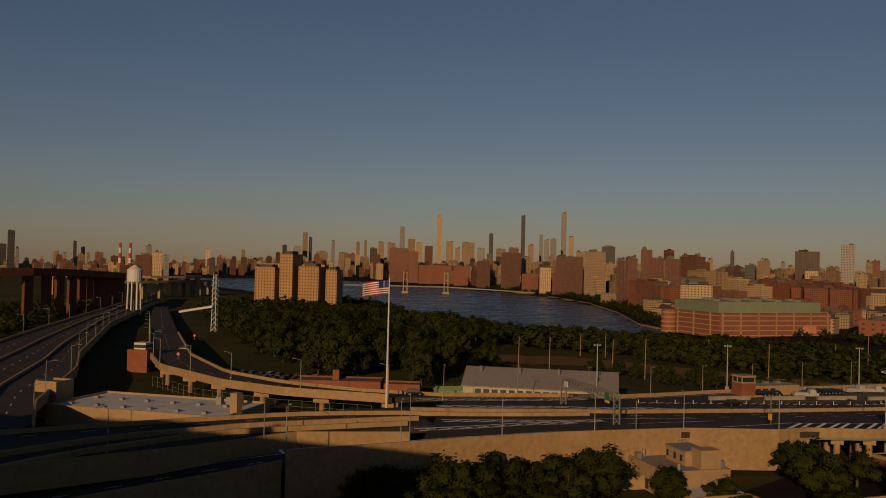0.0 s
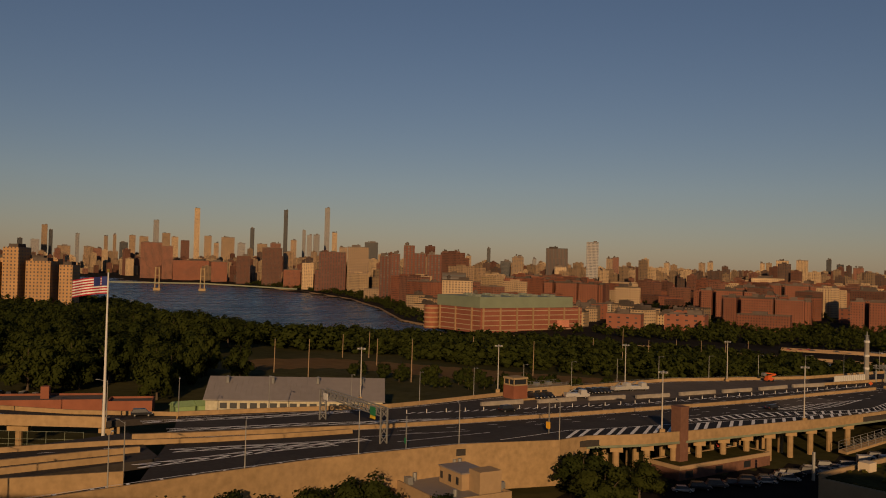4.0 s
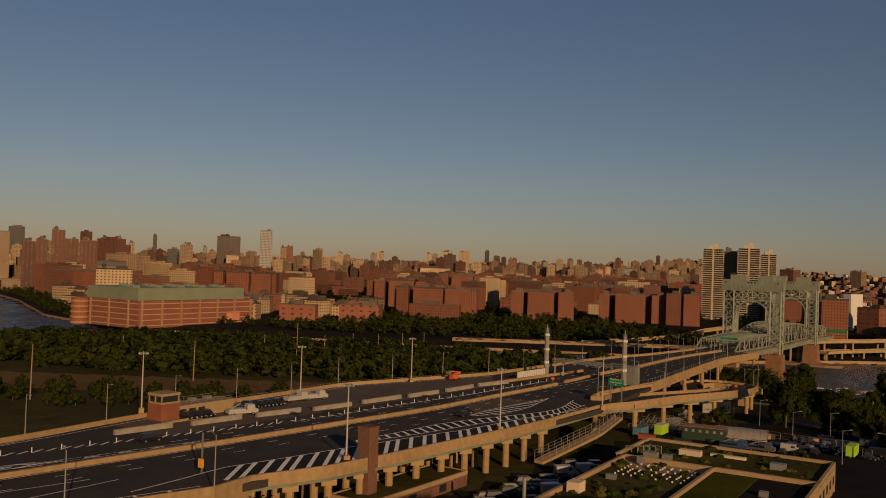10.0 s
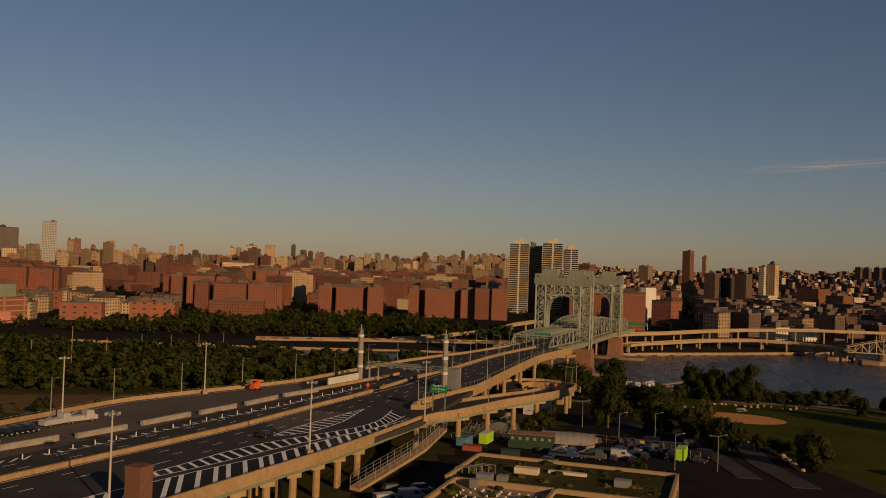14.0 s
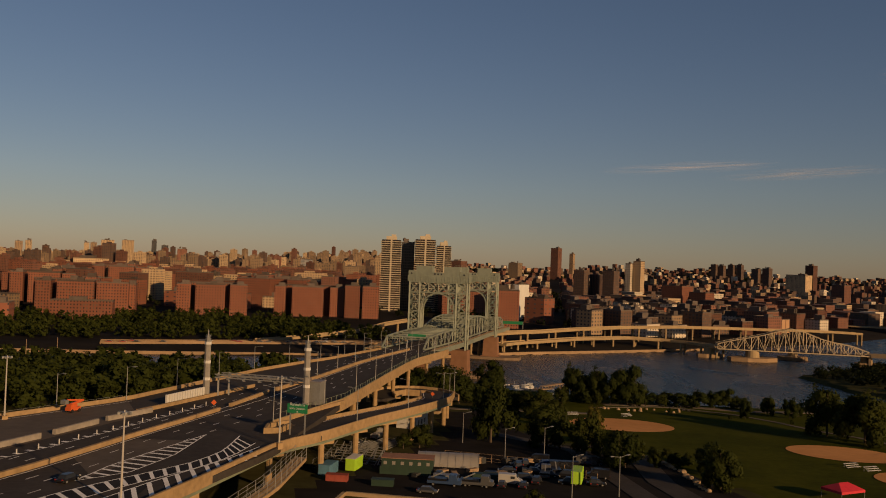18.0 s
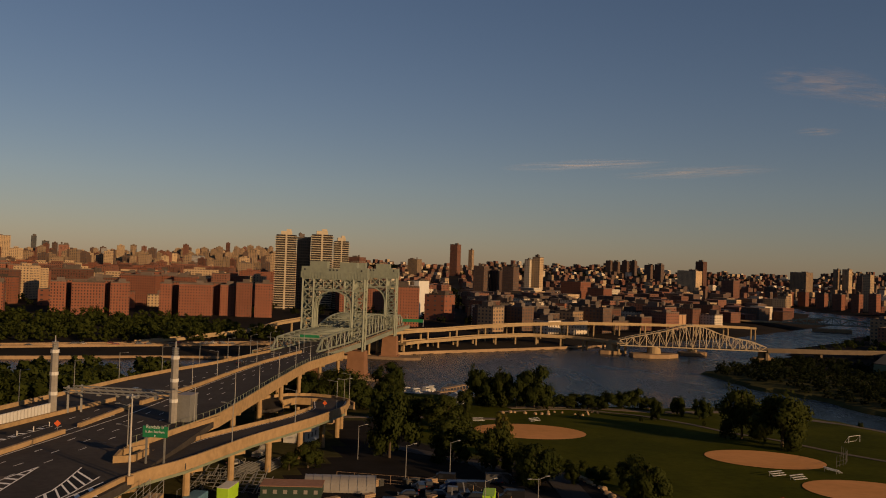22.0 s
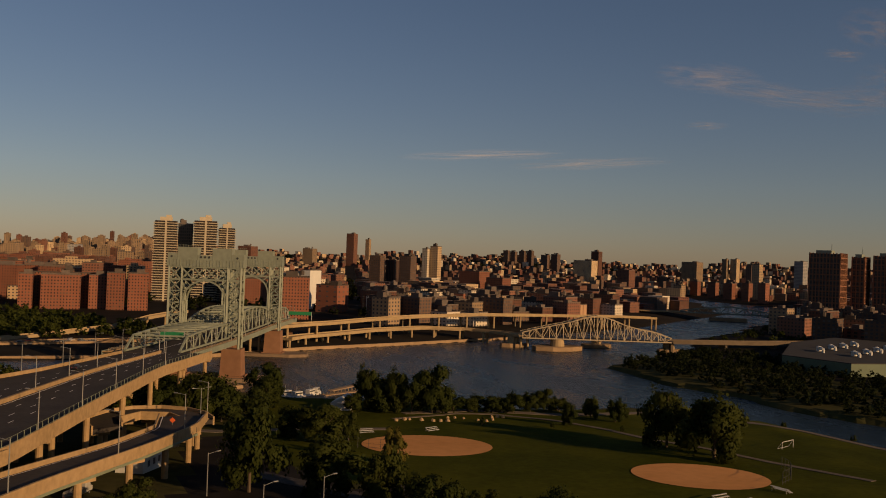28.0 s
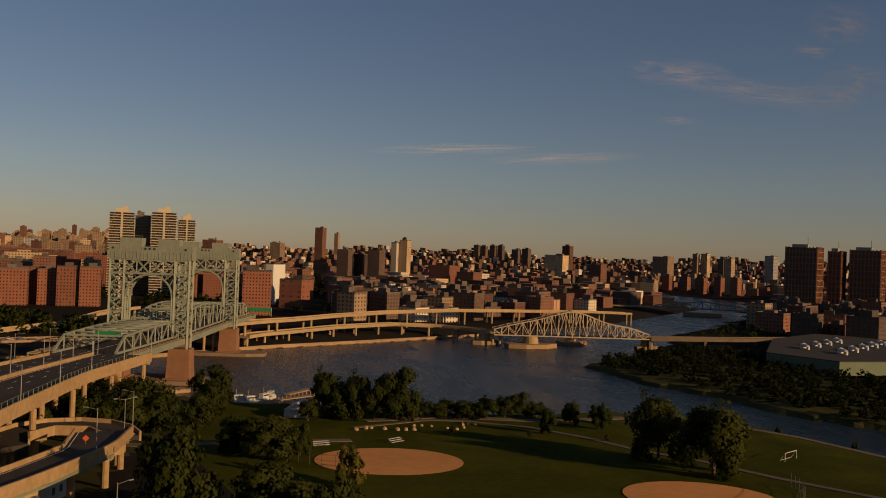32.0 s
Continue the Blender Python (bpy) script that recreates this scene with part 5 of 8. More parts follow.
def grid_tower(x, y, w, d, top, rz):
    base = gz(x, y) - 1
    t = thing("apartment_tower", "new reddish brick tower with a deep window grid", "building", x, y, base, rz, "new brick towers")
    b = bmesh.new()
    walls_mesh(b, w - 1, d - 1, top - base)
    part("glazing", b, GLASS_DARK, t)
    h = top - base
    for i in range(int(w / 3.6) + 1):
        for sy in (-1, 1):
            part("pier", one_box((-w / 2 + 0.6 + i * (w - 1.2) / int(w / 3.6), sy * (d / 2), 0), (1.2, 1.0, h + 1)), DULLBRICK, t)
    for i in range(int(h / 6.4) + 1):
        b = bmesh.new()
        for c, s in (((0, -d / 2, i * 6.4), (w, 0.7, 1.1)), ((0, d / 2, i * 6.4), (w, 0.7, 1.1)), ((-w / 2, 0, i * 6.4), (0.7, d, 1.1)), ((w / 2, 0, i * 6.4), (0.7, d, 1.1))):
            box(b, c, s)
        part("spandrel", b, DULLBRICK, t)
    for i in range(int(d / 4) + 1):
        for sx in (-1, 1):
            part("pier", one_box((sx * w / 2, -d / 2 + 0.6 + i * (d - 1.2) / int(d / 4), 0), (1.0, 1.2, h + 1)), DULLBRICK, t)
    b = bmesh.new()
    box(b, (-w * 0.1, 0, h), (w * 0.5, d * 0.5, 4))
    beam(b, (w * 0.1, 0, h), (w * 0.1, 0, h + 12), 0.4)
    part("roof_house", b, STEEL, t)


grid_tower(853, 861, 34, 30, 87, -62)
grid_tower(893, 850, 14, 26, 84, -62)
grid_tower(915, 827, 32, 30, 86, -62)


# ---- city fill: blocks on the street grid ----
def fill():
    rng = random.Random(11)
    far = {s: bmesh.new() for s in (BRICKF, TAN, CREAM, DARKW, BRICKW, BRICKD, WHITE)}
    near = []
    step = 27.0
    ca, sa = math.cos(radians(-18)), math.sin(radians(-18))
    cells = []
    for i in range(-150, 150):
        for j in range(-45, 150):
            if (i % 9) == 0 or (j % 4) == 0:
                continue
            u, v = i * step, j * step
            x, y = u * ca - v * sa, u * sa + v * ca
            r, az = math.hypot(x, y), math.degrees(math.atan2(x, y))
            if 640 < r < 4100 and -84 < az < 52 and (j >= 20 or x < -1900):
                cells.append((x, y, r, az))
    px, py = np.array([c[0] for c in cells]), np.array([c[1] for c in cells])
    shore = -signed(px, py, RIVER)
    ground = land_z(px, py)
    for (x, y, r, az), sh, g in zip(cells, shore, ground):
        if sh < 45 or (y < 640 and -2250 < x < 0) or (x > 250 and y < 640):
            continue
        keep = 0.85 if r < 1300 else 0.5 if r < 2000 else 0.42
        if rng.random() > keep:
            continue
        if -470 < x < -230 and 560 < y < 860:
            continue
        if y < 1420 and -560 < x < 300 and sh < 470 and not (-560 < x < -240 and y < 1040 and rng.random() < 0.75):
            if not (y > 1050 and rng.random() < 0.12):
                continue
        if 140 < x < 640 and y < np.interp(x, [p[0] for p in UP], [p[1] for p in UP]) + 26:
            continue
        right = az > 8
        wide = 1.0
        if right:
            h = rng.choice((9, 12, 14, 17, 20, 24)) * (1.0 if r < 1800 else 0.9)
            st = rng.choice((BRICKF, DARKW, TAN, BRICKF, BRICKF, CREAM, DARKW, DARKW, WHITE, BRICKD))
        elif r < 1150:
            h, st = rng.choice((9, 11, 13, 15, 18)), rng.choice((BRICKP, CREAM, CREAM, TAN, WHITE, CREAM))
        elif r < 1900:
            h, st, wide = rng.choice((14, 20, 30, 36, 40)), rng.choice((BRICKW, BRICKF, BRICKW, BRICKF, CREAM)), rng.choice((1.0, 1.5, 1.9))
            if rng.random() < 0.35:
                continue
        else:
            h = 18 + 45 * rng.random() ** 2 + (rng.random() ** 6) * 30
            st = rng.choice((TAN, CREAM, TAN, BRICKF, DARKW, TAN))
        if az < -30 and r > 1500:
            h = 16 + 50 * rng.random() ** 2.4 + (rng.random() ** 6) * 50
            st = rng.choice((BRICKF, TAN, TAN, CREAM, BRICKF, DARKW))
        if az < -62:
            h = 8 + 26 * rng.random() ** 2 + (rng.random() ** 8) * 30
            st = rng.choice((BRICKF, TAN, DARKW, CREAM, BRICKD, BRICKF))
        w, d = wide * step * rng.uniform(0.62, 1.05), step * rng.uniform(0.6, 1.0)
        if r > 1900:
            w, d = w * 0.72, d * 0.75
        elif r > 1500:
            w, d = w * 1.2, d * 1.1
        turn = -64 + rng.uniform(-9, 9) if right else -18
        if r < 1250:
            near.append((x, y, w, d, g + h, st, turn))
        else:
            f = st if st in far else BRICKF
            walls_mesh(far[f], w, d, h + 3, x, y, g - 2, turn)
            if h > 30:
                walls_mesh(far[f], w * 0.35, d * 0.4, 4, x, y, g + h, turn)
    for x, y, w, d, top, st, turn in near:
        tower(x, y, w, d, top, turn + rng.choice((0, 0, 0, 90)), st)
    for st, b in far.items():
        tagged(part("distant_city_blocks", b, st), "distant " + STYLE[st][1] + "s in rows", "city blocks", kind="stuff")


fill()

# ---- trees ----
def leaf_mat(name, a, b):
    m = bpy.data.materials.new(name)
    m.use_nodes = True
    n, l = m.node_tree.nodes, m.node_tree.links
    p = n["Principled BSDF"]
    p.inputs["Roughness"].default_value = 0.8
    p.inputs["Specular IOR Level"].default_value = 0.12
    info, geo, add, fr, mix = n.new("ShaderNodeObjectInfo"), n.new("ShaderNodeNewGeometry"), n.new("ShaderNodeMath"), n.new("ShaderNodeMath"), n.new("ShaderNodeMix")
    sc = n.new("ShaderNodeMath")
    sc.operation, sc.inputs[1].default_value = "MULTIPLY", 0.5
    l.new(geo.outputs["Random Per Island"], sc.inputs[0])
    l.new(info.outputs["Random"], add.inputs[0]), l.new(sc.outputs[0], add.inputs[1])
    fr.operation, fr.inputs[1].default_value = "MULTIPLY", 0.66
    l.new(add.outputs[0], fr.inputs[0])
    mix.data_type = "RGBA"
    mix.inputs["A"].default_value, mix.inputs["B"].default_value = (*a, 1), (*b, 1)
    l.new(fr.outputs[0], mix.inputs["Factor"])
    l.new(mix.outputs["Result"], p.inputs["Base Color"])
    tr, ms = n.new("ShaderNodeBsdfTranslucent"), n.new("ShaderNodeMixShader")
    l.new(mix.outputs["Result"], tr.inputs["Color"])
    ms.inputs[0].default_value = 0.4
    l.new(p.outputs[0], ms.inputs[1]), l.new(tr.outputs[0], ms.inputs[2])
    l.new(ms.outputs[0], n["Material Output"].inputs["Surface"])
    return m


LEAF = leaf_mat("leaves", (0.026, 0.037, 0.006), (0.05, 0.06, 0.009))
LEAF_N = leaf_mat("sunlit park leaves", (0.025, 0.036, 0.006), (0.05, 0.058, 0.009))
LEAF_D = leaf_mat("dark scrub leaves", (0.01, 0.016, 0.004), (0.027, 0.032, 0.006))
LEAF_Y = leaf_mat("yellowing leaves", (0.07, 0.07, 0.012), (0.13, 0.11, 0.02))
BARK = mat("bark", (0.1, 0.075, 0.05), 0.95, 0, 0.3, 2.0, 0.4)


def crown_arrays(rng, n_clumps, leaves, size):
    """Leaf quads in clumps round several uneven limbs of a unit crown (height 0.15 to 1, half width 0.5), and the way each leaf faces."""
    vs, facing = [], []
    limbs = []
    turn = rng.uniform(0, math.tau)
    for k in range(9):
        t = (k + rng.uniform(0, 0.9)) / 9
        a = turn + k * 2.4 + rng.uniform(-0.4, 0.4)
        out = 0.345 * math.sqrt(max(0.08, 1 - ((t - 0.4) / 0.66) ** 2)) * rng.uniform(0.7, 1.15)
        limbs.append(Vector((out * math.cos(a), out * math.sin(a), 0.24 + 0.58 * t)))
    heart = Vector((0, 0, 0.5))
    for k in range(n_clumps):
        limb = limbs[k % 9] if k > n_clumps // 6 else heart
        way = Vector((rng.gauss(0, 1), rng.gauss(0, 1), rng.gauss(0.15, 0.85))).normalized()
        c = limb + way * rng.uniform(0.0, 0.19)
        cr = rng.uniform(0.065, 0.125)
        for _ in range(leaves):
            d = Vector((rng.gauss(0, 1), rng.gauss(0, 1), rng.gauss(0, 0.8))).normalized()
            p = c + d * cr * rng.uniform(0.25, 1.1)
            nrm = (d + way + Vector((rng.gauss(0, 0.7), rng.gauss(0, 0.7), rng.gauss(0.3, 0.6)))).normalized()
            soft = (d * 0.3 + way * 0.6 + (p - heart).normalized() * 0.5 + nrm * 0.35).normalized()
            if nrm.dot(soft) < 0:
                nrm = -nrm
            s1 = nrm.orthogonal().normalized()
            s2 = nrm.cross(s1)
            s = size * rng.uniform(0.6, 1.3)
            vs += [p - s1 * s - s2 * s * 0.6, p + s1 * s * 0.8 - s2 * s, p + s1 * s + s2 * s * 0.7, p - s1 * s * 0.7 + s2 * s]
            facing += [soft] * 4
    return vs, facing


def make_tree(seed, n_clumps, leaves, size, leaf):
    rng = random.Random(seed)
    vs, facing = crown_arrays(rng, n_clumps, leaves, size)
    me = bpy.data.meshes.new("crown")
    me.from_pydata([tuple(v) for v in vs], [], [(i, i + 1, i + 2, i + 3) for i in range(0, len(vs), 4)])
    me.materials.append(leaf)
    me.normals_split_custom_set_from_vertices([tuple(v) for v in facing])
    b = bmesh.new()
    tube(b, (0, 0, -0.03), (0.01, 0, 0.4), 0.03, 0.018, 7)
    for k in range(6):
        a = k * 1.05 + rng.random()
        q = (0.22 * math.cos(a), 0.22 * math.sin(a), 0.55 + 0.2 * rng.random())
        tube(b, (0.005, 0, 0.28 + 0.02 * k), q, 0.013, 0.004, 5)
    tube(b, (0.01, 0, 0.38), (0, 0.02, 0.82), 0.018, 0.004, 6)
    tm = bpy.data.meshes.new("trunk")
    b.to_mesh(tm)
    b.free()
    tm.materials.append(BARK)
    return me, tm


TREES = [make_tree(s, 150, 32, 0.024, LEAF) for s in range(5)] + [make_tree(9, 130, 44, 0.024, LEAF_Y)] + [make_tree(s, 220, 40, 0.0185, LEAF_N) for s in range(11, 15)]
TRNG = random.Random(21)


def tree(x, y, h, w, kind=-1, label="leafy dark green broadleaf tree in the park"):
    k = kind if kind >= 0 else TRNG.randrange(5)
    t = tagged(new("tree"), "yellow-leaved tree beside the ball field" if k == 5 else label, "tree", "trees")
    t.matrix_basis = Matrix.LocRotScale((x, y, gz(x, y) - (0.1 * h if k < 5 else 0.14 * h if h > 9 else 0.05 * h)), Euler((0, 0, TRNG.uniform(0, 6.28))), (w * 1.08, w * 1.08, h * (1.1 if k < 5 else 1.14 if h > 9 else 1.05)))
    for name, me in zip(("crown", "trunk"), TREES[k]):
        o = new(name, me)
        o.parent = t


def scatter(poly, spacing, seed, avoid=()):
    rng = random.Random(seed)
    xs, ys = [p[0] for p in poly], [p[1] for p in poly]
    pts = []
    x = min(xs)
    while x < max(xs):
        y = min(ys)
        while y < max(ys):
            pts.append((x + rng.uniform(-0.45, 0.45) * spacing, y + rng.uniform(-0.45, 0.45) * spacing))
            y += spacing
        x += spacing
    a = np.array(pts)
    ok = (signed(a[:, 0], a[:, 1], poly) > 0) & (signed(a[:, 0], a[:, 1], RIVER) < -4)
    for q in avoid:
        ok &= signed(a[:, 0], a[:, 1], q) < 0
    return a[ok]


SHED_AREA = [(-172, 96), (-140, 96), (-112, 180), (-140, 200), (-170, 180)]
FIELD = SOIL_AREA


def woods(poly, spacing, seed, lo, hi, name_label, avoid=()):
    rng = random.Random(seed)
    for x, y in scatter(poly, spacing, seed, avoid):
        h = rng.uniform(lo, hi)
        tree(x, y, h, h * rng.uniform(0.75, 1.05), -1, name_label)


woods([(-58, 318), (-105, 268), (-130, 215), (-150, 205), (-215, 215), (-200, 250), (-130, 290), (-60, 345), (-20, 398), (-8, 392)], 11, 3, 3.2, 6.5, "bushy young tree behind the plaza wall", [SHED_AREA, FIELD])
woods([(-190, 118), (-235, 95), (-420, 170), (-420, 320), (-300, 285), (-280, 200), (-200, 175)], 16, 5, 13, 19, "tall dark green tree in the island woods", [SHED_AREA, FIELD])


def far_woods(poly, spacing, seed, lo, hi, label, squash=1.0, clumps=40, leaves=10, size=0.042, leaf=LEAF):
    """Woods too far off to count: one object of many leaf clumps."""
    rng = random.Random(seed)
    protos = [[np.array([tuple(v) for v in arr]) for arr in crown_arrays(random.Random(50 + k), clumps, leaves, size)] for k in range(5)]
    vs, ways = [], []
    for x, y in scatter(poly, spacing, seed):
        h = rng.uniform(lo, hi)
        w = h * rng.uniform(0.9, 1.3) * squash
        arr, way = protos[rng.randrange(5)]
        ca, sa = math.cos(x * 7 + y), math.sin(x * 7 + y)
        spin = np.array(((ca, sa, 0), (-sa, ca, 0), (0, 0, 1)))
        vs.append((arr @ spin) * (w, w, h) + (x, y, gz(x, y) - h * 0.2))
        ways.append(way @ spin)
    if not vs:
        return
    v = np.concatenate(vs)
    me = bpy.data.meshes.new("woods")
    me.from_pydata(v.tolist(), [], np.arange(len(v)).reshape(-1, 4).tolist())
    me.materials.append(leaf)
    me.normals_split_custom_set_from_vertices(np.concatenate(ways).tolist())
    tagged(new("woods", me), label, "trees", kind="stuff")


far_woods([(-262, 300), (-200, 315), (-128, 345), (-60, 378), (-15, 430), (40, 480), (20, 535), (-60, 545), (-240, 545), (-420, 460), (-430, 330), (-300, 290)], 14, 4, 9, 18.5, "dark green river woods", 1.1, 130, 11, 0.037)
far_woods([(-420, 170), (-640, 270), (-690, 380), (-900, 480), (-1150, 700), (-820, 620), (-620, 500), (-430, 450), (-420, 320)], 15, 6, 13, 19, "dense dark island woods")
far_woods([(-430, 38), (-560, 112), (-700, 205), (-740, 240), (-770, 200), (-600, 70), (-470, 10)], 15, 7, 9, 14, "dark trees between the viaducts")
far_woods([(-540, 745), (-505, 735), (-380, 712), (-200, 700), (60, 738), (110, 760), (60, 900), (-60, 960), (-230, 915), (-215, 800), (-330, 745), (-420, 790)], 16, 8, 6, 17, "dark shore trees before the housing")
far_woods([(-550, 790), (-715, 985), (-940, 1207), (-1235, 1424), (-1590, 1600), (-1590, 1645), (-1235, 1465), (-900, 1240), (-690, 1000), (-530, 810)], 17, 9, 8, 12, "riverside promenade trees")
far_woods([(342, 430), (352, 500), (352, 570), (400, 600), (470, 630), (480, 560), (460, 470), (440, 330), (420, 320), (356, 385)], 9.5, 10, 4, 9, "dark scrub on the creek bank", 1.0, 40, 12, 0.04, LEAF_D)
far_woods([(520, 690), (700, 800), (760, 780), (600, 660)], 22, 12, 6, 9, "trees by the far bank rail yard")
far_woods([(60, 1000), (400, 900), (700, 1100), (900, 1500), (600, 2200), (200, 2000), (0, 1400)], 36, 13, 9, 14, "street trees among the houses", 1.1, 16, 9, 0.07, LEAF_D)
far_woods([(-700, 1000), (-200, 980), (100, 1500), (-300, 2200), (-900, 1800)], 42, 14, 9, 13, "street trees among the blocks", 1.1, 16, 9, 0.07, LEAF_D)
far_woods([(250, 3350), (1000, 3250), (1700, 2950), (2300, 2500), (2600, 2650), (1900, 3300), (1000, 3700), (250, 3700)], 42, 15, 12, 18, "wooded ridge on the skyline", 2.4, 24, 10, 0.06, LEAF_D)
for x, y in resample(offset([(-102, 10), *HW_NEAR[1:3]], -9), 9)[1:, :2]:
    tree(x + TRNG.uniform(-2, 2), y + 1, TRNG.uniform(9, 11.5), TRNG.uniform(11, 14), TRNG.randrange(6, 10), "dense green tree below the plaza wall")
for x, y in resample(offset([(-102, 10), *HW_NEAR[1:3]], -19), 7)[1:6, :2]:
    tree(x + TRNG.uniform(-3, 3), y, TRNG.uniform(7, 9), TRNG.uniform(10, 13), TRNG.randrange(6, 10), "dense green tree below the plaza wall")
for x, y, h, w in ((-50, 109, 11, 14), (-43, 103, 10, 13), (-40, 116, 9, 11), (-60, 69, 8, 9), (-72, 64, 8, 10), (-51, 75, 6.5, 8), (-44, 70, 5, 8), (-32, 88, 6, 10), (-27, 80, 6, 9)):
    tree(x, y, h, w, TRNG.randrange(6, 10), "dense green tree below the plaza wall")

# park and shore trees
for x, y, h, w in ((72.8, 313, 20.8, 15), (88.5, 305, 13.6, 14.2), (108.5, 378, 12.4, 15), (101.5, 387.5, 10.6, 11.5), (95.6, 290.7, 13.4, 10), (47.8, 299.5, 7.3, 7.6), (42.6, 296.8, 4.7, 5),
                   (65.4, 421.6, 14.7, 14.3), (75.3, 420.6, 15.5, 16.5), (87.1, 428, 14.3, 15), (97, 267.8, 10.5, 10), (106.8, 314.8, 6.5, 9), (117.7, 379.5, 9.1, 6.6), (54, 424, 11, 12), (101, 436, 12, 12)):
    tree(x, y, h, w, TRNG.randrange(6, 10))
tree(116.8, 338, 10.4, 7.4, 5)
tree(154, 447, 15, 14, TRNG.randrange(6, 10))
tree(164, 441, 16, 13, TRNG.randrange(6, 10))
for x, y, h in ((182, 441, 7), (188, 438, 6), (200, 434, 6.5), (176, 445, 6), (226, 431, 6)):
    tree(x, y, h, h * 1.5, TRNG.randrange(6, 10), "low dark shrubby tree on the river bank")
tree(102.3, 283.3, 8.5, 8.5, TRNG.randrange(6, 10))
tree(77.3, 478.3, 13.0, 15.6, TRNG.randrange(6, 10))
tree(84.5, 435.9, 17.5, 16.3, TRNG.randrange(6, 10))
tree(113.0, 474.8, 17.0, 15.7, TRNG.randrange(6, 10))
tree(73.3, 505.1, 11.1, 11.1, TRNG.randrange(6, 10))
tree(80.4, 453.4, 15.5, 13.9, TRNG.randrange(6, 10))
tree(66.3, 478.1, 12.8, 12.8, TRNG.randrange(6, 10))
tree(110.5, 461.3, 14.0, 11.4, TRNG.randrange(6, 10))
tree(91.3, 448.2, 12.1, 11.8, TRNG.randrange(6, 10))
tree(77.1, 497.0, 9.0, 11.3, TRNG.randrange(6, 10))
tree(148.9, 451.3, 18.6, 11.4, TRNG.randrange(6, 10))
tree(158.7, 444.2, 18.0, 11.9, TRNG.randrange(6, 10))
tree(171.7, 438.6, 20.0, 16.4, TRNG.randrange(6, 10))
tree(140.4, 444.5, 8.0, 8.0, TRNG.randrange(6, 10))
tree(196.6, 434.2, 7.3, 9.4, TRNG.randrange(6, 10))
tree(204.9, 432.0, 8.8, 9.5, TRNG.randrange(6, 10))
tree(213.0, 432.2, 8.5, 8.5, TRNG.randrange(6, 10))
tree(219.5, 432.8, 9.9, 9.7, TRNG.randrange(6, 10))
tree(194.0, 443.0, 6.4, 8.5, TRNG.randrange(6, 10))
tree(209.0, 397.0, 9.2, 6.2, TRNG.randrange(6, 10))
tree(230.3, 414.0, 9.4, 7.3, TRNG.randrange(6, 10))
tree(233.5, 401.9, 9.8, 7.7, TRNG.randrange(6, 10))
tree(243.3, 410.5, 6.4, 5.5, TRNG.randrange(6, 10))
tree(213.3, 345.6, 20.4, 16.7, TRNG.randrange(6, 10))
tree(213.1, 323.5, 20.7, 19.6, TRNG.randrange(6, 10))
tree(306.8, 388.3, 5.0, 2.7, TRNG.randrange(6, 10))
tree(310.0, 373.7, 3.1, 2.2, TRNG.randrange(6, 10))
tree(313.4, 359.9, 5.3, 2.6, TRNG.randrange(6, 10))
tree(198.3, 390.9, 2.6, 1.7, TRNG.randrange(6, 10))
tree(219.0, 377.4, 2.6, 1.7, TRNG.randrange(6, 10))
tree(174.8, 400.3, 3.7, 1.8, TRNG.randrange(6, 10))
tree(211.8, 404.3, 3.9, 2.8, TRNG.randrange(6, 10))
tree(120.5, 261.6, 9.2, 9.5, TRNG.randrange(6, 10))
tree(114.7, 284.6, 4.1, 3.8, TRNG.randrange(6, 10))
tree(121.4, 290.1, 2.7, 3.0, TRNG.randrange(6, 10))
tree(120.3, 280.9, 2.9, 2.6, TRNG.randrange(6, 10))
tree(123.1, 280.5, 3.2, 2.6, TRNG.randrange(6, 10))
tree(112.7, 242.1, 11.2, 10.3, TRNG.randrange(6, 10))
tree(55.3, 209.9, 6.3, 4.9, TRNG.randrange(6, 10))
tree(100.3, 271.6, 10.0, 10.0, TRNG.randrange(6, 10))
tree(109.2, 272.0, 5.5, 4.8, TRNG.randrange(6, 10))
tree(115.6, 273.8, 4.1, 4.1, TRNG.randrange(6, 10))
tree(117.8, 272.3, 3.4, 3.7, TRNG.randrange(6, 10))
tree(121.3, 275.4, 3.0, 3.4, TRNG.randrange(6, 10))

# ---- things on and round the plaza ----
GALV = mat("galvanised steel", (0.24, 0.235, 0.215), 0.5, 0.4, 0.15, 2)
WHITEPAINT = mat("white paint", (0.52, 0.5, 0.45), 0.6, 0, 0.12, 1)
POLEGREY = mat("pale pole paint", (0.38, 0.35, 0.3), 0.6, 0.1, 0.12, 1)
GREENSIGN = mat("green sign", (0.01, 0.16, 0.06), 0.5, 0, 0.08, 1)
DARKGLASS = mat("dark window glass", (0.02, 0.022, 0.025), 0.38, 0, 0.05, 1)
ORANGE = mat("orange machine paint", (0.55, 0.1, 0.02), 0.5, 0, 0.15, 1)
WOODPOLE = mat("weathered timber pole", (0.28, 0.19, 0.11), 0.9, 0, 0.25, 1)
TANSTONE = mat("tan stone wall", (0.32, 0.22, 0.12), 0.9, 0, 0.2, 0.5, 0.2)
ROOFGREY = mat("grey metal roof", (0.2, 0.18, 0.17), 0.55, 0.1, 0.12, 0.6)
ROOFWHITE = mat("white roof membrane", (0.52, 0.5, 0.48), 0.8, 0, 0.2, 0.2)
LIMEGREEN = mat("lime green panel", (0.3, 0.5, 0.02), 0.5, 0, 0.1, 1)
BOXGREEN = mat("dark green trailer paint", (0.014, 0.034, 0.018), 0.6, 0, 0.2, 1)


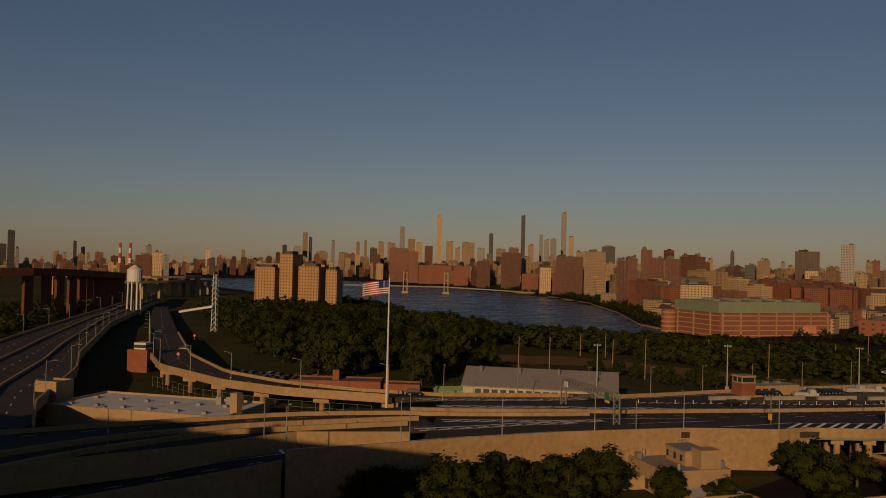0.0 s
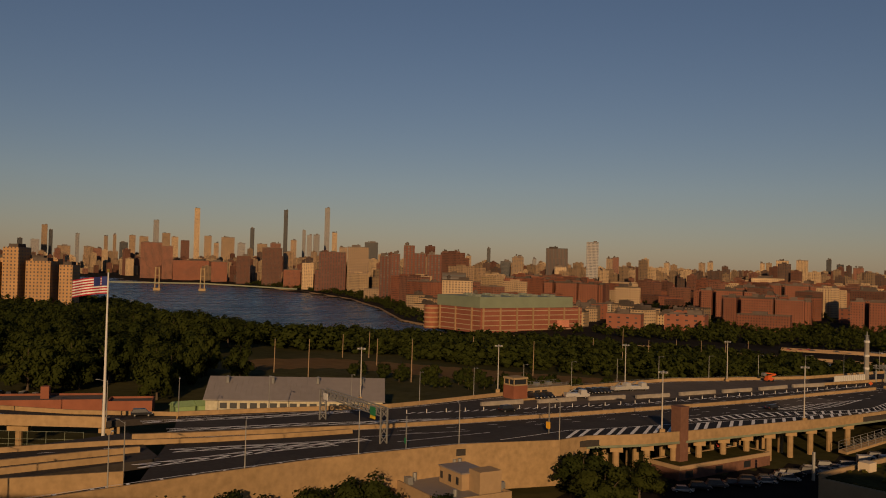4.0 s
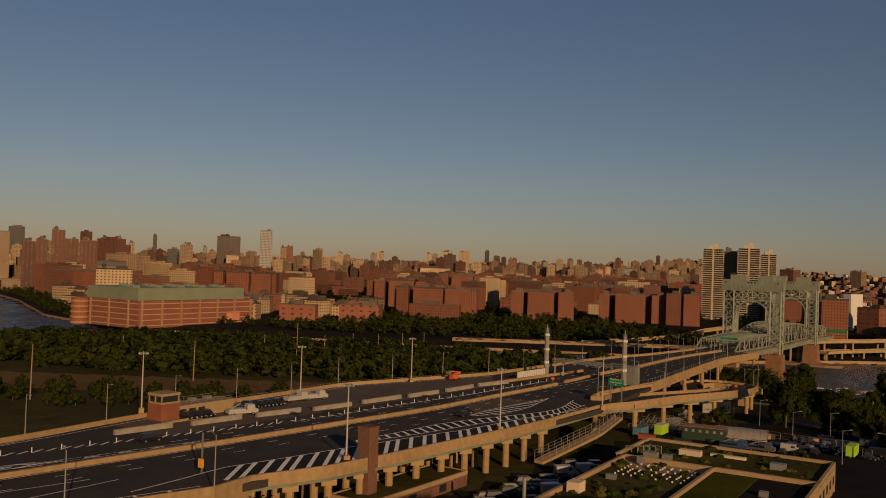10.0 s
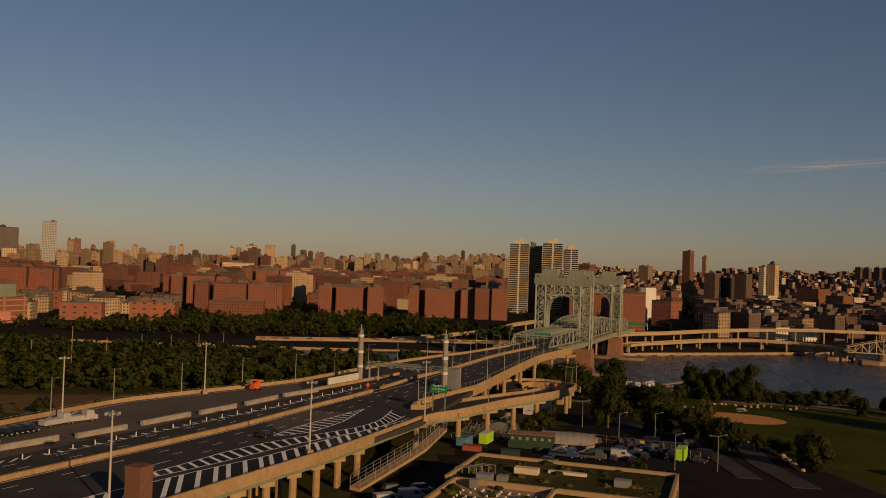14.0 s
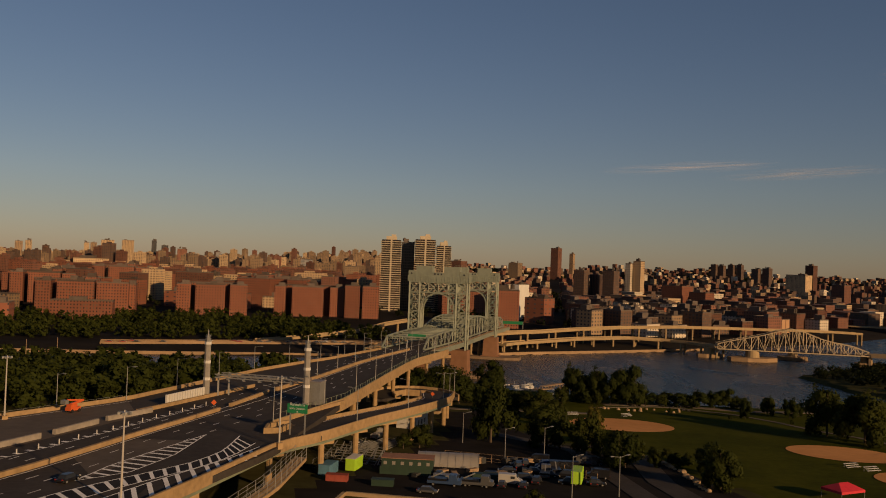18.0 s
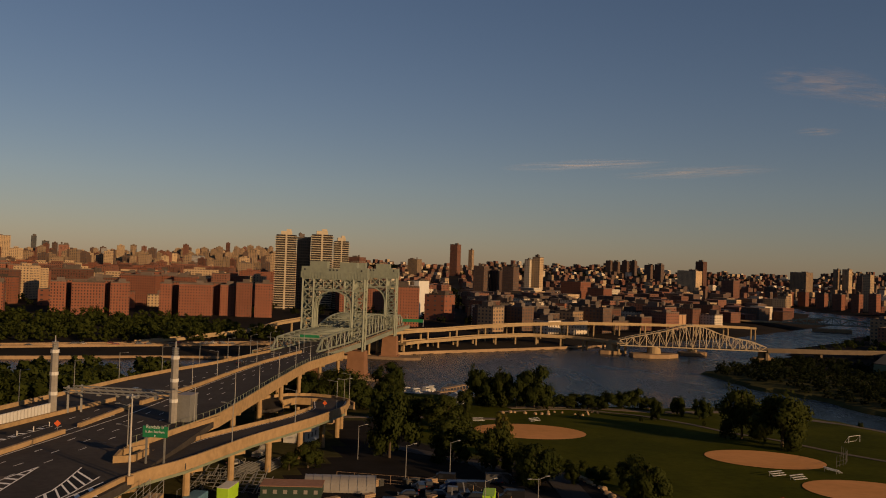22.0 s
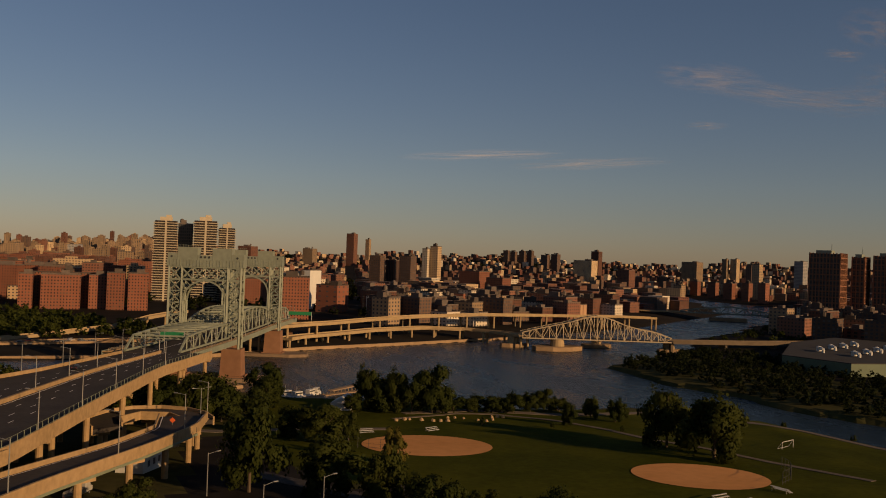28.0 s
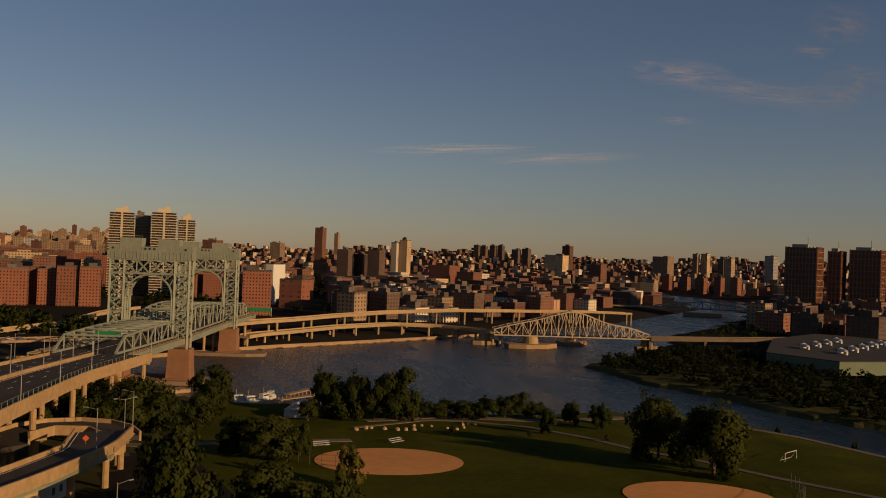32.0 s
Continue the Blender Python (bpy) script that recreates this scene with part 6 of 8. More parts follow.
def high_mast(x, y, z, h):
    t = thing("light_mast", "tall pale steel floodlight mast on the highway", "lamp", x, y, z, 30, "light masts")
    b = bmesh.new()
    tube(b, (0, 0, -0.5), (0, 0, h), 0.22, 0.12, 10)
    part("pole", b, POLEGREY, t)
    b = bmesh.new()
    tube(b, (0, 0, h - 0.6), (0, 0, h - 0.3), 0.7, 0.7, 12)
    ring = part("ring", b, GALV, t)
    for k in range(6):
        a = k * math.tau / 6
        b = bmesh.new()
        box(b, (0.95 * math.cos(a), 0.95 * math.sin(a), h - 0.7), (0.5, 0.36, 0.42), math.degrees(a))
        part("floodlight", b, GALV, t)
    part("base", one_box((0, 0, -0.5), (1.3, 1.3, 1.4)), CONCRETE, t)


for x, y in ((-130, 137), (-44.1, 144.7), (-18.5, 190), (6.3, 236.5), (-109, 182.2), (-80.5, 221.2), (-57.7, 269)):
    high_mast(x, y, deck_z(x, y), 15.2)


def street_lamp(x, y, z, rz, h=8.5, arms=1):
    t = thing("street_lamp", "grey steel street lamp with a short arm", "lamp", x, y, z, rz, "street lamps")
    b = bmesh.new()
    tube(b, (0, 0, -1.0), (0, 0, h), 0.14, 0.08, 7)
    part("pole", b, GALV, t)
    for k in range(arms):
        s = 1 if k == 0 else -1
        b = bmesh.new()
        tube(b, (0, 0, h - 0.3), (s * 2.2, 0, h + 0.1), 0.06, 0.05, 6)
        arm = part("arm", b, GALV, t)
        part("lamp_head", one_box((s * 2.5, 0, h + 0.02), (0.9, 0.35, 0.16)), GALV, t)


for line, n, zf, rz in ((HW_NEAR[:5], 6, deck_z, 130), (HW_FAR[:6], 12, deck_z, -40), (HW_FAR[5:], 9, deck_z, -25), (MAIN_NEAR, 9, deck_z, 155),
                        (HW_MID[8:], 7, deck_z, 155), (RAMP_R[2:], 5, ramp_z, 150), (R2_L[2:], 12, deck_z, 200), (LV_N[1:], 16, deck_z, 60),
                        (LV_F[:7], 12, deck_z, 240), (LEG2_N, 4, deck_z, 170)):
    for p in resample(line, n):
        street_lamp(p[0], p[1], zf(p[0], p[1]) + 0.9, rz)
for x, y, a in ((82.8, 233.3, 2), (80.1, 280.8, 1), (63.4, 311.3, 1), (76.3, 476, 1), (67.5, 276.3, 1), (71.2, 232.3, 1), (71, 371, 2)):
    street_lamp(x, y, gz(x, y) + (8.8 if y == 371 else 0.8), 20, 8.5, a)
for s in np.linspace(-75, 180, 9):
    p = bp(s, 0.6, bdeck(s))
    street_lamp(p.x, p.y, p.z, 150)


def net_pole(x, y, top):
    t = thing("timber_pole", "tall bare timber pole standing in the woods", "pole", x, y, gz(x, y), 0, "timber poles")
    h = top - gz(x, y)
    b = bmesh.new()
    tube(b, (0, 0, -0.5), (0.2, 0, h), 0.22, 0.14, 8)
    part("shaft", b, WOODPOLE, t)
    b = bmesh.new()
    tube(b, (0.2, 0, h - 0.15), (0.2, 0, h), 0.2, 0.2, 8)
    part("cap", b, GALV, t)


for x, y, tp in ((-199.5, 197, 35.6), (-218, 198, 34.4), (-214, 263, 31), (-165.5, 218, 36.6), (-238, 358, 27), (-214, 354, 27), (-154, 304, 31.4), (-160, 394, 27),
                 (-145, 400, 33), (-141, 433, 25), (-126, 492, 22), (-114, 505, 22), (-106, 533, 20.5), (-147, 510, 20), (-241, 294, 31), (-247, 280, 30), (-315, 281, 30)):
    net_pole(x, y, tp)


def gantry():
    a, c = Vector((-115.5, 102, deck_z(-115, 102))), Vector((-86.4, 86.5, deck_z(-86, 86)))
    t = thing("sign_gantry", "grey lattice sign gantry spanning the highway", "gantry", 0, 0, 0)
    d = (c - a).normalized()
    s = Vector((-d.y, d.x, 0))
    for p in (a, c):
        b = bmesh.new()
        for i in (-0.8, 0.8):
            beam(b, p + s * i - Vector((0, 0, 0.5)), p + s * i + Vector((0, 0, 7.6)), 0.3)
        for k in range(4):
            beam(b, p + s * (-0.8) + Vector((0, 0, k * 1.8)), p + s * 0.8 + Vector((0, 0, k * 1.8 + 1.8)), 0.15)
            beam(b, p + s * 0.8 + Vector((0, 0, k * 1.8)), p + s * (-0.8) + Vector((0, 0, k * 1.8 + 1.8)), 0.15)
        part("tower", b, GALV, t)
    for i in (-0.8, 0.8):
        b = bmesh.new()
        u = [a + s * i + Vector((0, 0, 7.5)), c + s * i + Vector((0, 0, 7.5))]
        for zz in (0, -1.6):
            beam(b, u[0] + Vector((0, 0, zz)), u[1] + Vector((0, 0, zz)), 0.24)
        for k in range(16):
            p, q = u[0].lerp(u[1], k / 16), u[0].lerp(u[1], (k + 1) / 16)
            beam(b, p, q - Vector((0, 0, 1.6)), 0.13), beam(b, p, p - Vector((0, 0, 1.6)), 0.13)
        part("truss", b, GALV, t)
    q = a.lerp(c, 0.9) + Vector((0, 0, 5.6)) - s * 1.1
    part("sign_panel", one_box((q.x, q.y, q.z), (2.4, 0.15, 1.8), math.degrees(math.atan2(d.y, d.x))), GREENSIGN, t, "small green road sign")
    q = q + Vector((0, 0, -0.7))
    part("arrow_panel", one_box((q.x, q.y, q.z), (2.4, 0.15, 0.65), math.degrees(math.atan2(d.y, d.x))), mat("yellow panel", (0.6, 0.4, 0.02), 0.5), t, "yellow exit panel")
    q = a.lerp(c, 0.12) + Vector((0, 0, 5.4)) - s * 1.1
    part("message_panel", one_box((q.x, q.y, q.z), (2.2, 0.2, 1.6), math.degrees(math.atan2(d.y, d.x))), WHITEPAINT, t, "white equipment panel")


gantry()


def flagpole():
    t = thing("flagpole", "tall white flagpole flying a striped flag", "flagpole", -146.5, 62.5, 24.5, 0)
    b = bmesh.new()
    tube(b, (0, 0, -1), (0, 0, 37.5), 0.4, 0.16, 10)
    part("pole", b, WHITEPAINT, t)
    b = bmesh.new()
    tube(b, (0, 0, 37.5), (0, 0, 38.2), 0.3, 0.3, 8)
    part("finial", b, mat("gilt", (0.5, 0.35, 0.08), 0.3, 0.8), t)
    red, white, blue = mat("flag red", (0.35, 0.03, 0.04), 0.8), mat("flag white", (0.6, 0.58, 0.55), 0.8), mat("flag blue", (0.03, 0.04, 0.15), 0.8)
    way = Vector((-0.6, -0.8, 0)).normalized()

    def cloth(u0, u1, z0, z1, m, nm, off):
        b = bmesh.new()
        n = 14
        prev = None
        side = Vector((way.y, -way.x, 0))
        for i in range(n + 1):
            u = u0 + (u1 - u0) * i / n
            p = way * u + side * (0.35 * math.sin(u * 1.5) * min(1, u / 2) + off)
            sag = -0.05 * u - 0.012 * u * u
            v = [b.verts.new((p.x, p.y, z + sag)) for z in (z0, z1)]
            if prev:
                b.faces.new((prev[0], v[0], v[1], prev[1]))
            prev = v
        part(nm, b, m, t)

    for k in range(13):
        cloth(0.2, 7.4, 36.6 - 0.3 * (k + 1), 36.6 - 0.3 * k, red if k % 2 == 0 else white, "flag_stripe", 0.0)
    cloth(0.2, 3.0, 36.6 - 2.1, 36.6, blue, "flag_canton", 0.02), cloth(0.2, 3.0, 36.6 - 2.1, 36.6, blue, "flag_canton", -0.02)


flagpole()


def text_part(body, size, x, y, z, rz, m, parent):
    cu = bpy.data.curves.new("lettering", "FONT")
    cu.body, cu.size, cu.align_x, cu.align_y, cu.extrude = body, size, "CENTER", "CENTER", 0.02
    ob = new("lettering", cu)
    ob.matrix_basis = pose(x, y, z, 90, 0, rz)
    me = bpy.data.meshes.new_from_object(ob.evaluated_get(bpy.context.evaluated_depsgraph_get()))
    bpy.data.objects.remove(ob)
    o2 = new("lettering", me)
    me.materials.append(m)
    o2.parent = parent
    o2.matrix_basis = pose(x, y, z, 90, 0, rz)


def road_sign():
    t = thing("road_sign", "large green overhead road sign with white lettering", "road sign", 10.3, 248.8, 25, -24)
    part("panel", one_box((0, 0, 5.2), (4.9, 0.18, 2.1)), GREENSIGN, t)
    for x in (-1.8, 1.8):
        part("post", one_box((x, 0.35, -3), (0.3, 0.3, 10.5)), GALV, t)
    text_part("Randalls Is", 0.85, 0, -0.12, 7.15, 0, WHITEPAINT, t)
    text_part("Icahn Stadium", 0.68, 0, -0.12, 6.25, 0, WHITEPAINT, t)
    b = bmesh.new()
    box(b, (0, -0.12, 5.35), (0.25, 0.04, 0.35))
    part("arrow", b, WHITEPAINT, t)


road_sign()


def toll_tower(x, y, h):
    t = thing("toll_tower", "banded grey octagonal tower with a mast top", "tower", x, y, deck_z(x, y), 20, "toll towers")
    b = bmesh.new()
    tube(b, (0, 0, 0), (0, 0, h * 0.8), 1.0, 0.9, 8)
    part("shaft", b, mat("tower panels", (0.22, 0.2, 0.17), 0.6) if "tower panels" not in bpy.data.materials else bpy.data.materials["tower panels"], t)
    for k in (0.25, 0.5, 0.78):
        b = bmesh.new()
        tube(b, (0, 0, h * k), (0, 0, h * k + 0.8), 1.06, 1.06, 8)
        part("band", b, WHITEPAINT, t)
    b = bmesh.new()
    tube(b, (0, 0, h * 0.8), (0, 0, h * 0.9), 0.7, 0.5, 8)
    tube(b, (0, 0, h * 0.9), (0, 0, h), 0.25, 0.1, 6)
    for k in range(5):
        tube(b, (0, 0, h * 0.82 + k * 0.45), (0, 0, h * 0.82 + k * 0.45 + 0.15), 0.85, 0.85, 8)
    part("mast_top", b, GALV, t)
    return t


toll_tower(-14.2, 308, 19.5), toll_tower(14, 293.8, 19.5)
t = thing("equipment_house", "grey panelled equipment house beside the tower", "building", 18.2, 297, deck_z(18, 297), -24)
part("wall", one_box((-0.6, -1, 0), (3.2, 4.6, 6.3)), GALV, t), part("roof", one_box((-0.6, -1, 6.3), (3.5, 4.9, 0.3)), ROOFGREY, t)
t = thing("toll_gantry", "grey tubular toll gantry over the lanes", "gantry", 0, 0, 0)
for o in (0, 1.8):
    b = bmesh.new()
    p, q = Vector((-12 + o, 309 + o * 2, 31.2)), Vector((14 + o, 297 + o * 2, 31.2))
    for zz in (0, -0.9):
        beam(b, p + Vector((0, 0, zz)), q + Vector((0, 0, zz)), 0.28)
    for k in range(14):
        beam(b, p.lerp(q, k / 14), p.lerp(q, (k + 1) / 14) - Vector((0, 0, 0.9)), 0.12)
    part("beam", b, GALV, t)
for k in range(5):
    q = Vector((-8, 308, 29.6)).lerp(Vector((10, 299, 29.6)), k / 4)
    part("reader", one_box((q.x, q.y, q.z), (0.7, 1.2, 0.6), -25), GALV, t)
for x, y in ((-11, 310.5), (-8, 312)):
    part("post", one_box((x, y, 24.5), (0.5, 0.5, 7)), GALV, t)

t = thing("panel_fence", "row of tall white concrete panels", "fence", 0, 0, 0)
p, q = Vector((-23.1, 290.7, 0)), Vector((-15, 306.7, 0))
for k in range(15):
    c = p.lerp(q, k / 14)
    part("panel", one_box((c.x, c.y, deck_z(c.x, c.y)), (0.5, 0.95, 3.0), -27), WHITEPAINT, t)

for x0, y0, x1, y1 in ((-98.4, 151.8, -91.6, 164.6), (-88.5, 168.3, -81.8, 181.3), (-79.3, 185.1, -72, 196.9), (-69.3, 199.9, -62.4, 211.7), (-60.4, 216.6, -52.7, 230.8),
                       (-50.8, 233.6, -44.1, 245.7), (-42.2, 249.9, -35.7, 263.5), (-34.3, 267.4, -25.7, 280.4)):
    t = thing("toll_island_wall", "weathered grey concrete toll island wall", "barrier", (x0 + x1) / 2, (y0 + y1) / 2, deck_z(x0, y0) - 0.2, math.degrees(math.atan2(y1 - y0, x1 - x0)), "toll island walls")
    ln = math.hypot(x1 - x0, y1 - y0)
    b = bmesh.new()
    prism(b, [(-ln / 2, -0.45), (ln / 2, -0.45), (ln / 2, 0.45), (-ln / 2, 0.45)], 0, 1.25)
    part("wall", b, mat("grey concrete", (0.27, 0.235, 0.19), 0.9, 0, 0.35, 0.7) if "grey concrete" not in bpy.data.materials else bpy.data.materials["grey concrete"], t)
    part("coping", one_box((0, 0, 1.25), (ln, 0.7, 0.12)), bpy.data.materials["grey concrete"], t)

for i, p in enumerate(resample(DELIN, 34)):
    t = thing("delineator", "white plastic lane delineator post", "post", p[0], p[1], deck_z(p[0], p[1]), 0, "delineator posts")
    b = bmesh.new()
    tube(b, (0, 0, 0), (0, 0, 1.0), 0.14, 0.11, 6)
    part("post", b, WHITEPAINT, t)


def police_station():
    t = thing("toll_station", "low brick toll station with a glazed corner tower", "building", -102.2, 172.7, deck_z(-102, 175) - 0.2, -24)
    part("tower_base", one_box((2.6, 2.7, 0), (5.0, 5.4, 4.2)), BRICK, t)
    part("tower_cab", one_box((2.6, 2.7, 4.2), (4.9, 5.3, 0.4)), PALE, t)
    part("cab_glass", one_box((2.6, 2.7, 4.6), (4.4, 4.8, 1.5)), DARKGLASS, t)
    part("cab_roof", one_box((2.6, 2.7, 6.1), (5.2, 5.6, 0.6)), PALE, t)
    for sx in (0.3, 2.6, 4.9):
        for sy in (0.2, 5.2):
            part("mullion", one_box((sx, sy, 4.6), (0.25, 0.25, 1.5)), PALE, t)
    part("hall", one_box((1.5, 14.4, 0), (6, 18, 2.7)), TANSTONE, t)
    part("hall_fascia", one_box((1.5, 14.4, 2.7), (6.4, 18.3, 0.5)), PALE, t)
    for k in range(6):
        part("window", one_box((4.55, 7 + k * 2.9, 0.8), (0.12, 2.0, 1.5)), PALE if k > 2 else DARKGLASS, t)
    b = bmesh.new()
    for k in range(9):
        beam(b, (-1.4, 6 + k * 2, 3.2), (-1.4, 6 + k * 2, 4.2), 0.06), beam(b, (4.5, 6 + k * 2, 3.2), (4.5, 6 + k * 2, 4.2), 0.06)
    for xx in (-1.4, 4.5):
        beam(b, (xx, 6, 4.2), (xx, 23, 4.2), 0.07), beam(b, (xx, 6, 3.7), (xx, 23, 3.7), 0.05)
    part("roof_railing", b, GALV, t)
    for k in range(3):
        part("roof_unit", one_box((0.5, 8 + k * 5, 3.2), (1.4, 1.6, 0.9)), GALV, t)
    part("forecourt_wall", one_box((8.2, 4, 0), (0.4, 12, 0.8)), CONCRETE, t)


police_station()


def hip_shed():
    t = thing("long_shed", "long low shed with a grey metal gable roof", "building", -150, 133, 21.5, -54)
    L, W, eave, ridge = 50, 20, 4.6, 9.6
    b = bmesh.new()
    prism(b, [(-W / 2, -L / 2), (W / 2, -L / 2), (W / 2, L / 2), (-W / 2, L / 2)], 0, eave)
    part("wall", b, mat("cream siding", (0.42, 0.38, 0.27), 0.8), t)
    for sx in (-1, 1):
        b = bmesh.new()
        v = [b.verts.new(p) for p in ((0, -L / 2 - 0.6, ridge), (0, L / 2 + 0.6, ridge), (sx * (W / 2 + 0.7), L / 2 + 0.6, eave - 0.3), (sx * (W / 2 + 0.7), -L / 2 - 0.6, eave - 0.3))]
        v2 = [b.verts.new(p.co + Vector((0, 0, 0.25))) for p in v]
        b.faces.new(v), b.faces.new(v2[::-1])
        for i in range(4):
            b.faces.new((v[i], v[(i + 1) % 4], v2[(i + 1) % 4], v2[i]))
        bmesh.ops.recalc_face_normals(b, faces=b.faces)
        part("roof_slope", b, ROOFGREY, t)
        for k in range(33):
            b = bmesh.new()
            beam(b, (0, -L / 2 + k * 1.55, ridge + 0.3), (sx * (W / 2 + 0.6), -L / 2 + k * 1.55, eave), 0.07)
            part("roof_seam", b, ROOFGREY, t)
    for sy in (-1, 1):
        b = bmesh.new()
        v = [b.verts.new(p) for p in ((-W / 2, sy * L / 2, eave), (W / 2, sy * L / 2, eave), (0, sy * L / 2, ridge - 0.1))]
        w = [b.verts.new(p.co - Vector((0, sy * 0.3, 0))) for p in v]
        b.faces.new(v), b.faces.new(w[::-1])
        bmesh.ops.recalc_face_normals(b, faces=b.faces)
        part("gable", b, WHITEPAINT, t)
    for k in range(17):
        part("window", one_box((W / 2 + 0.03, -20 + k * 2.8, 2.0), (0.12, 2.0, 1.6)), DARKGLASS, t)
    part("green_dado", one_box((W / 2 + 0.06, 2, 0), (0.15, 42, 1.6)), BOXGREEN, t)
    for k in range(4):
        b = bmesh.new()
        tube(b, (3.0, -20 + k * 13, ridge - 1.3), (3.0, -20 + k * 13, ridge + 0.4), 0.5, 0.5, 8)
        tube(b, (3.0, -20 + k * 13, ridge + 0.4), (3.0, -20 + k * 13, ridge + 0.8), 0.8, 0.3, 8)
        part("roof_vent", b, GALV, t)


hip_shed()


def plain_house(name, label, x, y, z, rz, w, d, h, walls, roof, gable=0.0, windows=()):
    """A small building with a flat or gabled roof."""
    t = thing(name, label, "building", x, y, z, rz)
    part("wall", one_box((0, 0, 0), (w, d, h)), walls, t)
    if gable:
        b = bmesh.new()
        v = [b.verts.new(p) for p in ((-w / 2 - 0.3, -d / 2 - 0.3, h), (w / 2 + 0.3, -d / 2 - 0.3, h), (0, -d / 2 - 0.3, h + gable), (-w / 2 - 0.3, d / 2 + 0.3, h), (w / 2 + 0.3, d / 2 + 0.3, h), (0, d / 2 + 0.3, h + gable))]
        for f in ((0, 1, 2), (5, 4, 3), (0, 2, 5, 3), (1, 4, 5, 2), (0, 3, 4, 1)):
            b.faces.new([v[i] for i in f])
        part("roof", b, roof, t)
    else:
        part("roof", one_box((0, 0, h), (w - 0.8, d - 0.8, 0.15)), roof, t)
        for c, s in (((0, -d / 2 + 0.2, h), (w, 0.4, 0.7)), ((0, d / 2 - 0.2, h), (w, 0.4, 0.7)), ((-w / 2 + 0.2, 0, h), (0.4, d - 0.8, 0.7)), ((w / 2 - 0.2, 0, h), (0.4, d - 0.8, 0.7))):
            part("parapet", one_box(c, s), walls, t)
    for wx, wy, wz, sx, sy, sz in windows:
        part("window", one_box((wx, wy, wz), (sx, sy, sz)), DARKGLASS, t)
    return t


PALEGREEN = mat("pale green siding", (0.22, 0.32, 0.13), 0.7, 0, 0.15, 1)
for k, (x, y) in enumerate(((-171, 108), (-168, 113.5))):
    plain_house("green_hut", "pale green metal hut beside the shed", x, y, 21.3, -24, 5.5, 5.5, 2.6, PALEGREEN, PALEGREEN, 1.2)
plain_house("brick_lodge", "low long red brick building with a dark roof", -198, 84, 21.2, 45, 30, 12, 4.5, BRICK, ROOF)
plain_house("brick_lodge", "low long red brick building with a dark roof", -183, 100, 21.2, 45, 12, 9, 3.6, BRICK, ROOF)
part("chimney", one_box((-199, 84, 25), (2.2, 2.2, 4.2), 45), BRICK, bpy.data.objects["brick_lodge"].children[0]).matrix_parent_inverse = bpy.data.objects["brick_lodge"].matrix_basis.inverted()
t = plain_house("flat_warehouse", "wide low building with a white flat roof", -184, 14, 20.5, 32, 52, 26, 5.2, TANSTONE, ROOFWHITE)
for k in range(12):
    part("roof_vent", one_box((-22 + (k % 6) * 8, -8 + (k // 6) * 11, 5.35), (1.2, 1.2, 0.7)), GALV, t)
for k in range(3):
    part("roof_unit", one_box((14 + k * 3, 7, 5.35), (1.6, 1.6, 2.2)), GALV, t)
b = one_box((-160, 23.2, 20), (2.2, 2.2, 11.3), 20)
tagged(part("vent_shaft", b, TANSTONE), "square tan concrete vent shaft", "chimney")
plain_house("stair_tower", "square tan concrete stair tower by the viaduct", -209.5, -5, 18, 30, 7, 7, 12.5, TANSTONE, ROOF)
t = plain_house("control_tower", "brick control tower with a pale glazed lantern", -289.5, 57, 18, 35, 8.5, 8.5, 11, BRICK, ROOF)
part("lantern", one_box((0, 0, 11.7), (5, 5, 2.6)), WHITEPAINT, t), part("lantern_glass", one_box((0, 0, 12.3), (5.1, 5.1, 1.2)), DARKGLASS, t)

t = thing("water_tower", "white water tower on tall legs", "water tower", -598, 190, 22, 0)
b = bmesh.new()
for k in range(8):
    tube(b, (5.2 * math.cos(k * 0.785), 5.2 * math.sin(k * 0.785), 0), (4.8 * math.cos(k * 0.785), 4.8 * math.sin(k * 0.785), 25), 0.6, 0.6, 6)
part("leg_frame", b, WHITEPAINT, t)
b = bmesh.new()
tube(b, (0, 0, 25), (0, 0, 34), 5.6, 5.6, 20), tube(b, (0, 0, 34), (0, 0, 37.5), 5.6, 0.8, 20)
part("tank", b, WHITEPAINT, t)
t = thing("stadium_stand", "pale stadium canopy beside a lattice light mast", "stadium", -448, 172, 18, 30)
b = bmesh.new()
for dx, dy in ((-1.5, -1.5), (1.5, -1.5), (1.5, 1.5), (-1.5, 1.5)):
    beam(b, (dx + 3, dy, 0), (dx * 0.6 + 3, dy * 0.6, 38), 0.4)
for k in range(12):
    beam(b, (1.5, -1.5, k * 3.1), (4.5, -1.5, k * 3.1 + 3.1), 0.3), beam(b, (4.5, 1.5, k * 3.1), (1.5, 1.5, k * 3.1 + 3.1), 0.3)
part("light_mast", b, WHITEPAINT, t)
b = bmesh.new()
beam(b, (-16, -8, 15), (2, 0, 18.5), 10, 1.2)
part("canopy", b, WHITEPAINT, t)

# striped power station stacks on the far left skyline
for x in (-2350, -2322):
    t = thing("smokestack", "red and white striped power station stack", "chimney", x, 926 + (x + 2350) * 0.6, 5, 0, "smokestacks")
    for k in range(7):
        b = bmesh.new()
        tube(b, (0, 0, k * 14), (0, 0, k * 14 + 14), 5 - k * 0.2, 4.8 - k * 0.2, 12)
        part("band", b, mat("stack red", (0.4, 0.05, 0.04), 0.8) if k % 2 == 0 and "stack red" not in bpy.data.materials else bpy.data.materials["stack red"] if k % 2 == 0 else WHITEPAINT, t)

